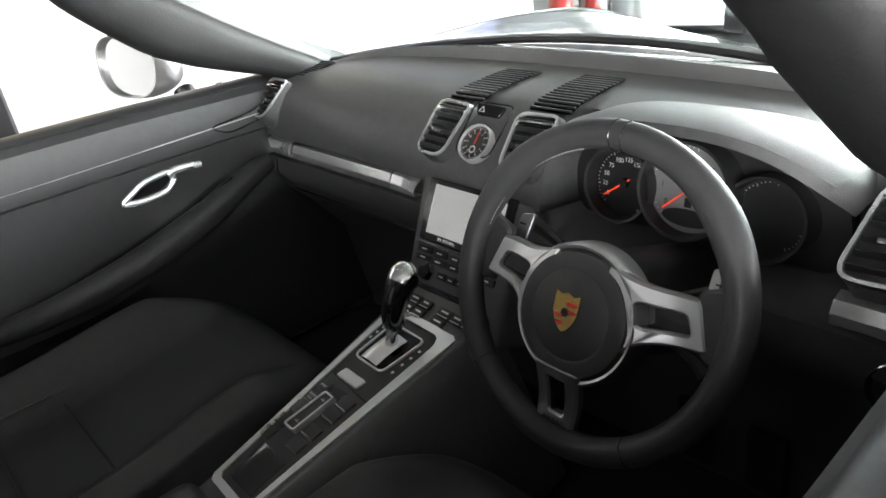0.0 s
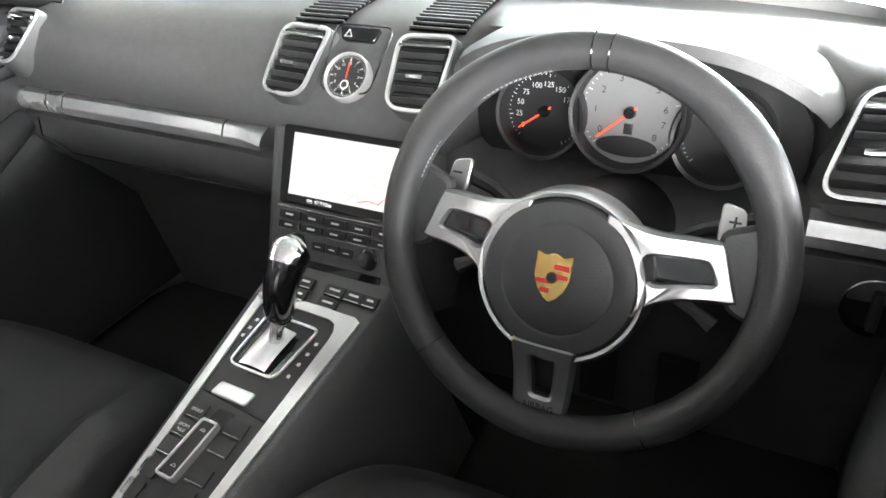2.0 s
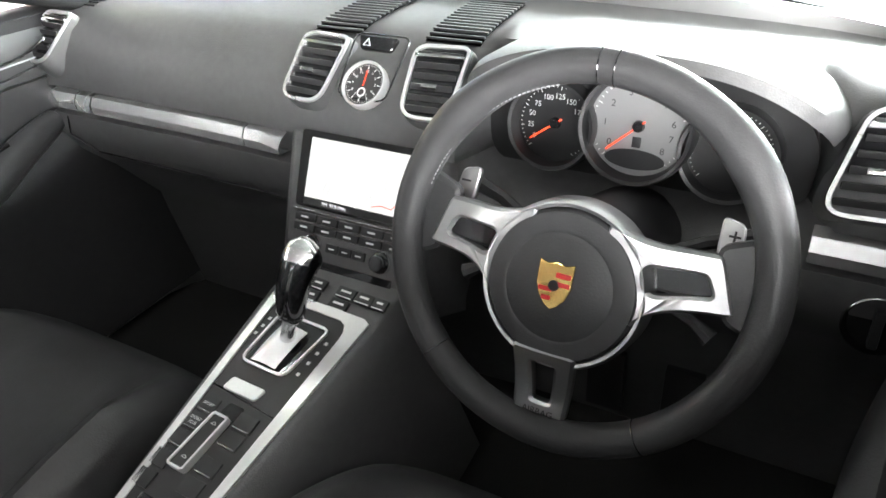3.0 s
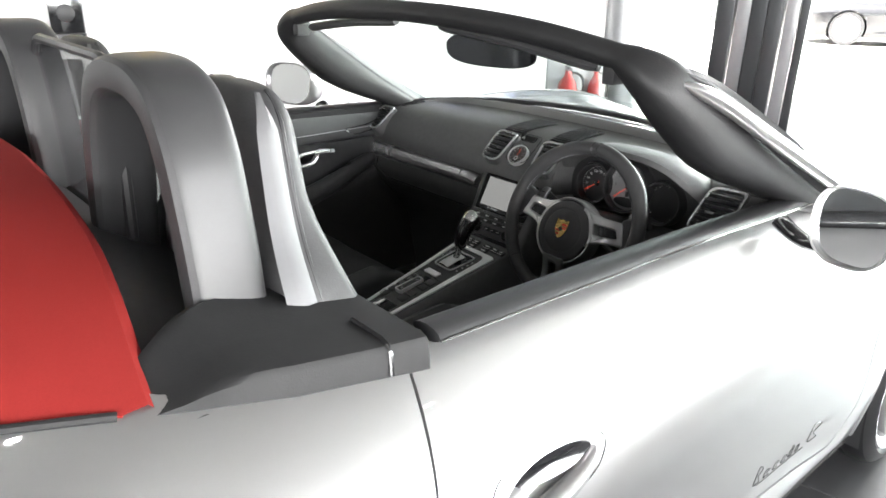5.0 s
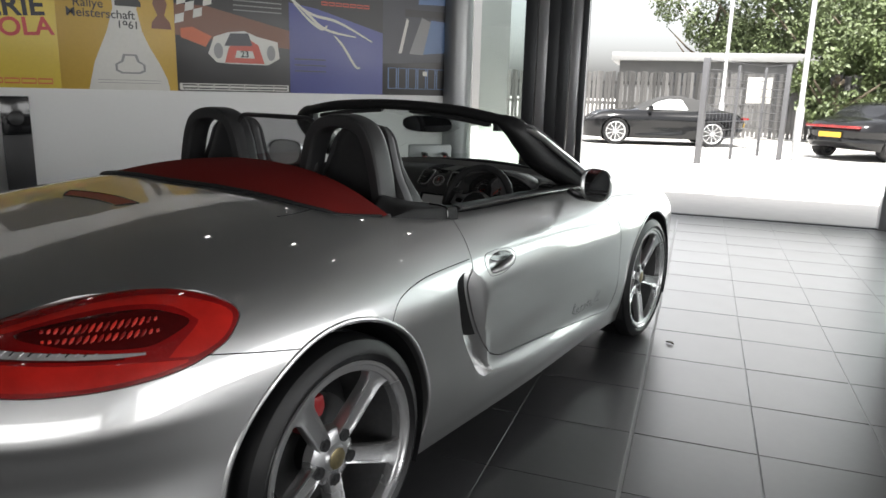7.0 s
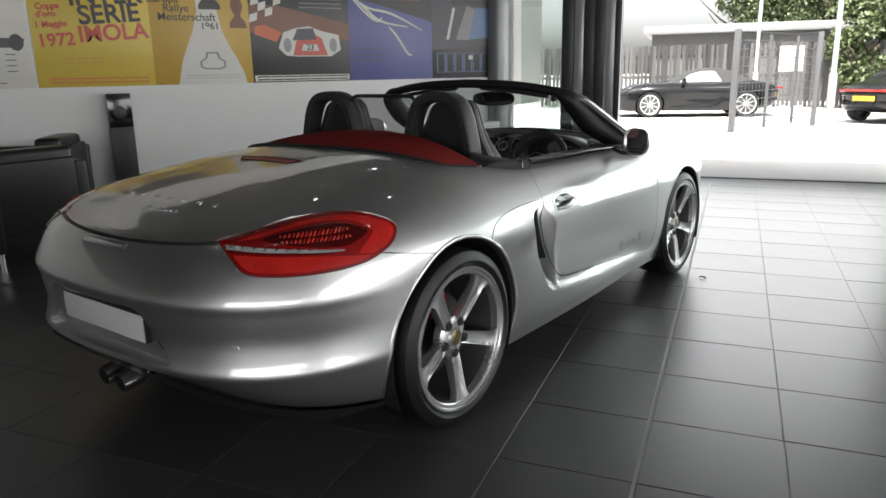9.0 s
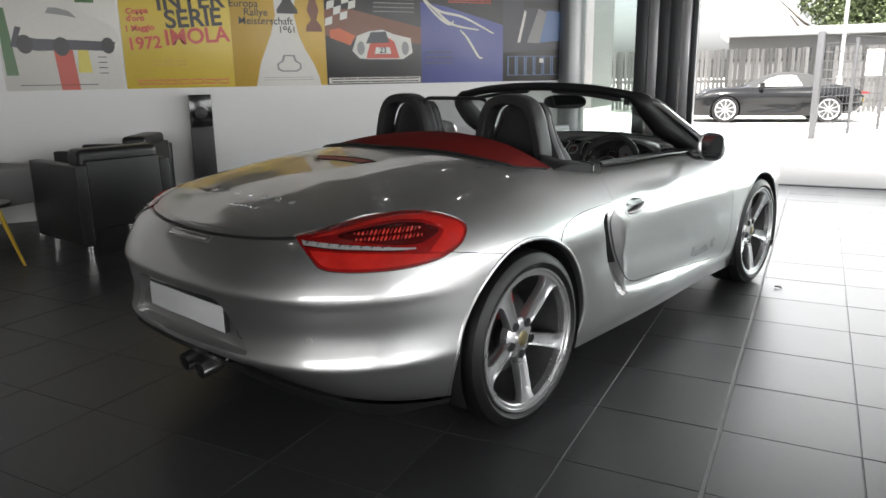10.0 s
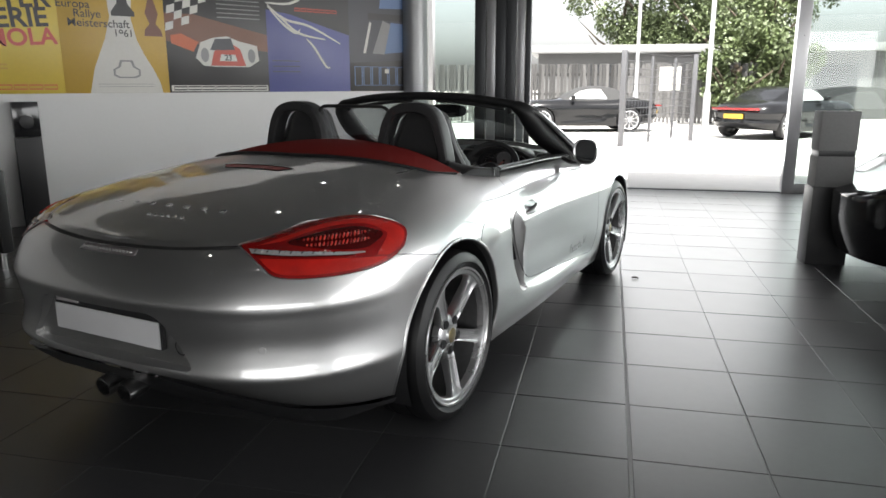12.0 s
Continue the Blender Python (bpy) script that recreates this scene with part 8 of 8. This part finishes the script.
def tree(x, y, h, spread, n, label):
    ob = thing("tree", label, "tree", pose(x, y, 0), "trees behind the yard")
    bm = bmesh.new()
    tube(bm, spline([(0, 0, -0.1), (0.1, 0, h * 0.25), (-0.1, 0.1, h * 0.55), (0.1, 0, h * 0.8)], 10), np.linspace(0.22, 0.05, 10), 8)
    for k in range(7):
        a, z = rng.uniform(0, 6.28), h * rng.uniform(0.25, 0.6)
        tube(bm, [(0, 0, z), (0.5 * spread * math.cos(a), 0.5 * spread * math.sin(a), z + 0.12 * h), (0.9 * spread * math.cos(a), 0.9 * spread * math.sin(a), z + 0.25 * h)], [0.09, 0.05, 0.02], 6)
    part("trunk", bm, BARK, ob)
    clumps = [(Vector((rng.gauss(0, 0.45), rng.gauss(0, 0.45), rng.uniform(-0.85, 0.95))), rng.uniform(0.22, 0.42)) for _ in range(26)]
    verts, faces = [], []
    for _ in range(n):
        c, r = rng.choice(clumps)
        d = Vector((rng.gauss(0, 1), rng.gauss(0, 1), rng.gauss(0, 1))).normalized() * r * rng.uniform(0.55, 1.05)
        p = c + d
        p = Vector((p.x * spread, p.y * spread, h * 0.56 + p.z * h * 0.44))
        q = Euler((rng.uniform(-1.2, 1.2), rng.uniform(-1.2, 1.2), rng.uniform(0, 6.28))).to_matrix()
        s = rng.uniform(0.09, 0.20)
        i = len(verts)
        verts += [p + q @ Vector(v) * s for v in ((-0.5, 0, 0), (0, -0.32, 0.06), (0.6, 0, 0), (0, 0.32, 0.06))]
        faces.append((i, i + 1, i + 2, i + 3))
    me = bpy.data.meshes.new("crown")
    me.from_pydata(verts, [], faces)
    me.materials.append(LEAF)
    crown = new("crown", me)
    crown.parent = ob
    return ob


for x, y, h, s, n in ((-6.7, 33, 6.8, 2.3, 12000), (-4.3, 32, 9.5, 2.9, 18000), (-1.7, 30.5, 9.2, 2.7, 18000), (0.0, 27.5, 5.6, 1.7, 9000)):
    tree(x, y, h, s, n, "dense dark green tree behind the yard")
for x, y, h, s, n in ((-0.6, 23.6, 3.3, 1.3, 7000), (0.5, 24.6, 3.0, 1.2, 6000)):
    tree(x, y, h, s, n, "bright green bush beside the parked car")
for x, y, h, s, n in ((7.0, 47, 3.4, 4.0, 5000), (14, 46, 3.2, 4.4, 5000), (21, 44, 3.4, 4.4, 5000)):
    tree(x, y, h, s, n, "far low green tree at the edge of the yard")

# a dry leaf lying on the tiles
bm = bmesh.new()
rows = []
for f in np.linspace(0, 1, 8):
    w = 0.014 * math.sin(math.pi * f) ** 0.8 + 0.0006
    rows.append([(w * k, 0.05 * f - 0.025, 0.0025 + 0.006 * abs(k) + 0.004 * math.sin(3 * f)) for k in (-1, -0.5, 0, 0.5, 1)])
sheet(bm, rows)
sheet(bm, [[(x, y, z - 0.0012) for x, y, z in r] for r in rows], flip=True)
leaf = tagged(mesh_part("leaf", bm, material("dry_leaf", (0.05, 0.04, 0.025), 0.7, 0, 0.3, 90), None), "small dark dry leaf lying on the floor tiles", "leaf")
leaf.matrix_world = pose(1.04, 2.44, 0.0, 0, 0, 70)


# ---- floor tiles ----
PITCH, JOINT = 0.461, 0.004
LAY = pose(1.352, 0.8566, 0, 0, 0, 14.67)        # a crossing of joints, x and y along the rows
nt = TILE.node_tree
info, spread = nt.nodes.new("ShaderNodeObjectInfo"), nt.nodes.new("ShaderNodeMapRange")
spread.inputs["To Min"].default_value, spread.inputs["To Max"].default_value = 0.88, 1.12
nt.links.new(info.outputs["Random"], spread.inputs["Value"])
base = nt.nodes["Principled BSDF"].inputs["Base Color"]
shade = nt.nodes.new("ShaderNodeVectorMath")
shade.operation = "SCALE"
nt.links.new(base.links[0].from_socket, shade.inputs[0])
nt.links.new(spread.outputs[0], shade.inputs["Scale"])
nt.links.new(shade.outputs[0], base)


def tile_faces(x, y):
    """A tile with a small chamfer: its points and faces."""
    a, b, c, z = JOINT / 2, PITCH - JOINT / 2, 0.0015, 0.0
    v = [(x + p, y + q, -0.0028) for p, q in ((a, a), (b, a), (b, b), (a, b))] + [(x + p, y + q, z - 0.001) for p, q in ((a, a), (b, a), (b, b), (a, b))]
    v += [(x + p, y + q, z) for p, q in ((a + c, a + c), (b - c, a + c), (b - c, b - c), (a + c, b - c))]
    f = [(0, 1, 5, 4), (1, 2, 6, 5), (2, 3, 7, 6), (3, 0, 4, 7), (4, 5, 9, 8), (5, 6, 10, 9), (6, 7, 11, 10), (7, 4, 8, 11), (8, 9, 10, 11)]
    return v, f


v, f = tile_faces(0, 0)
tile_mesh = bpy.data.meshes.new("tile")
tile_mesh.from_pydata(v, [], f)
tile_mesh.materials.append(TILE)
near_v, near_f = [], []
to_room = ROOM.inverted() @ LAY
for i in range(-38, 14):
    for j in range(-24, 14):
        x, y = PITCH * i, PITCH * j
        x += 0.008 if i >= 0 else -0.002           # the broad joint
        c = to_room @ Vector((x + PITCH / 2, y + PITCH / 2, 0))
        if c.x > 6.65 or c.y > 0.2 or c.x < -17:
            continue
        w = LAY @ Vector((x, y, 0))
        if -6 <= i <= 6 and -7 <= j <= 14 and w.x < 4.5 and c.y < -0.24:
            ob = new("tile", tile_mesh)
            ob.parent = floor
            ob.matrix_local = to_room @ pose(x, y, 0.0003 * math.sin(i * 3.1 + j * 1.7))
        else:
            vv, ff = tile_faces(x, y)
            near_f += [tuple(q + len(near_v) for q in face) for face in ff]
            near_v += [(q.x, min(q.y, -0.005), q.z) for q in (to_room @ Vector(p) for p in vv)]      # cut off at the glass front
rest = bpy.data.meshes.new("tile_field")
rest.from_pydata(near_v, [], near_f)
rest.materials.append(TILE)
field = new("tile_field", rest)
field.parent = floor
tagged(field, "dark grey floor tiles", kind="stuff")

# pale filling of the broad joint
bm = bmesh.new()
box(bm, (-0.0035, -9.0, -0.0029), (0.0095, 5.8, -0.0009), 0, to_room)
part("joint_filling", bm, material("joint_filling", (0.24, 0.24, 0.24), 0.6, 0, 0.2, 60, stain=0.3), floor)
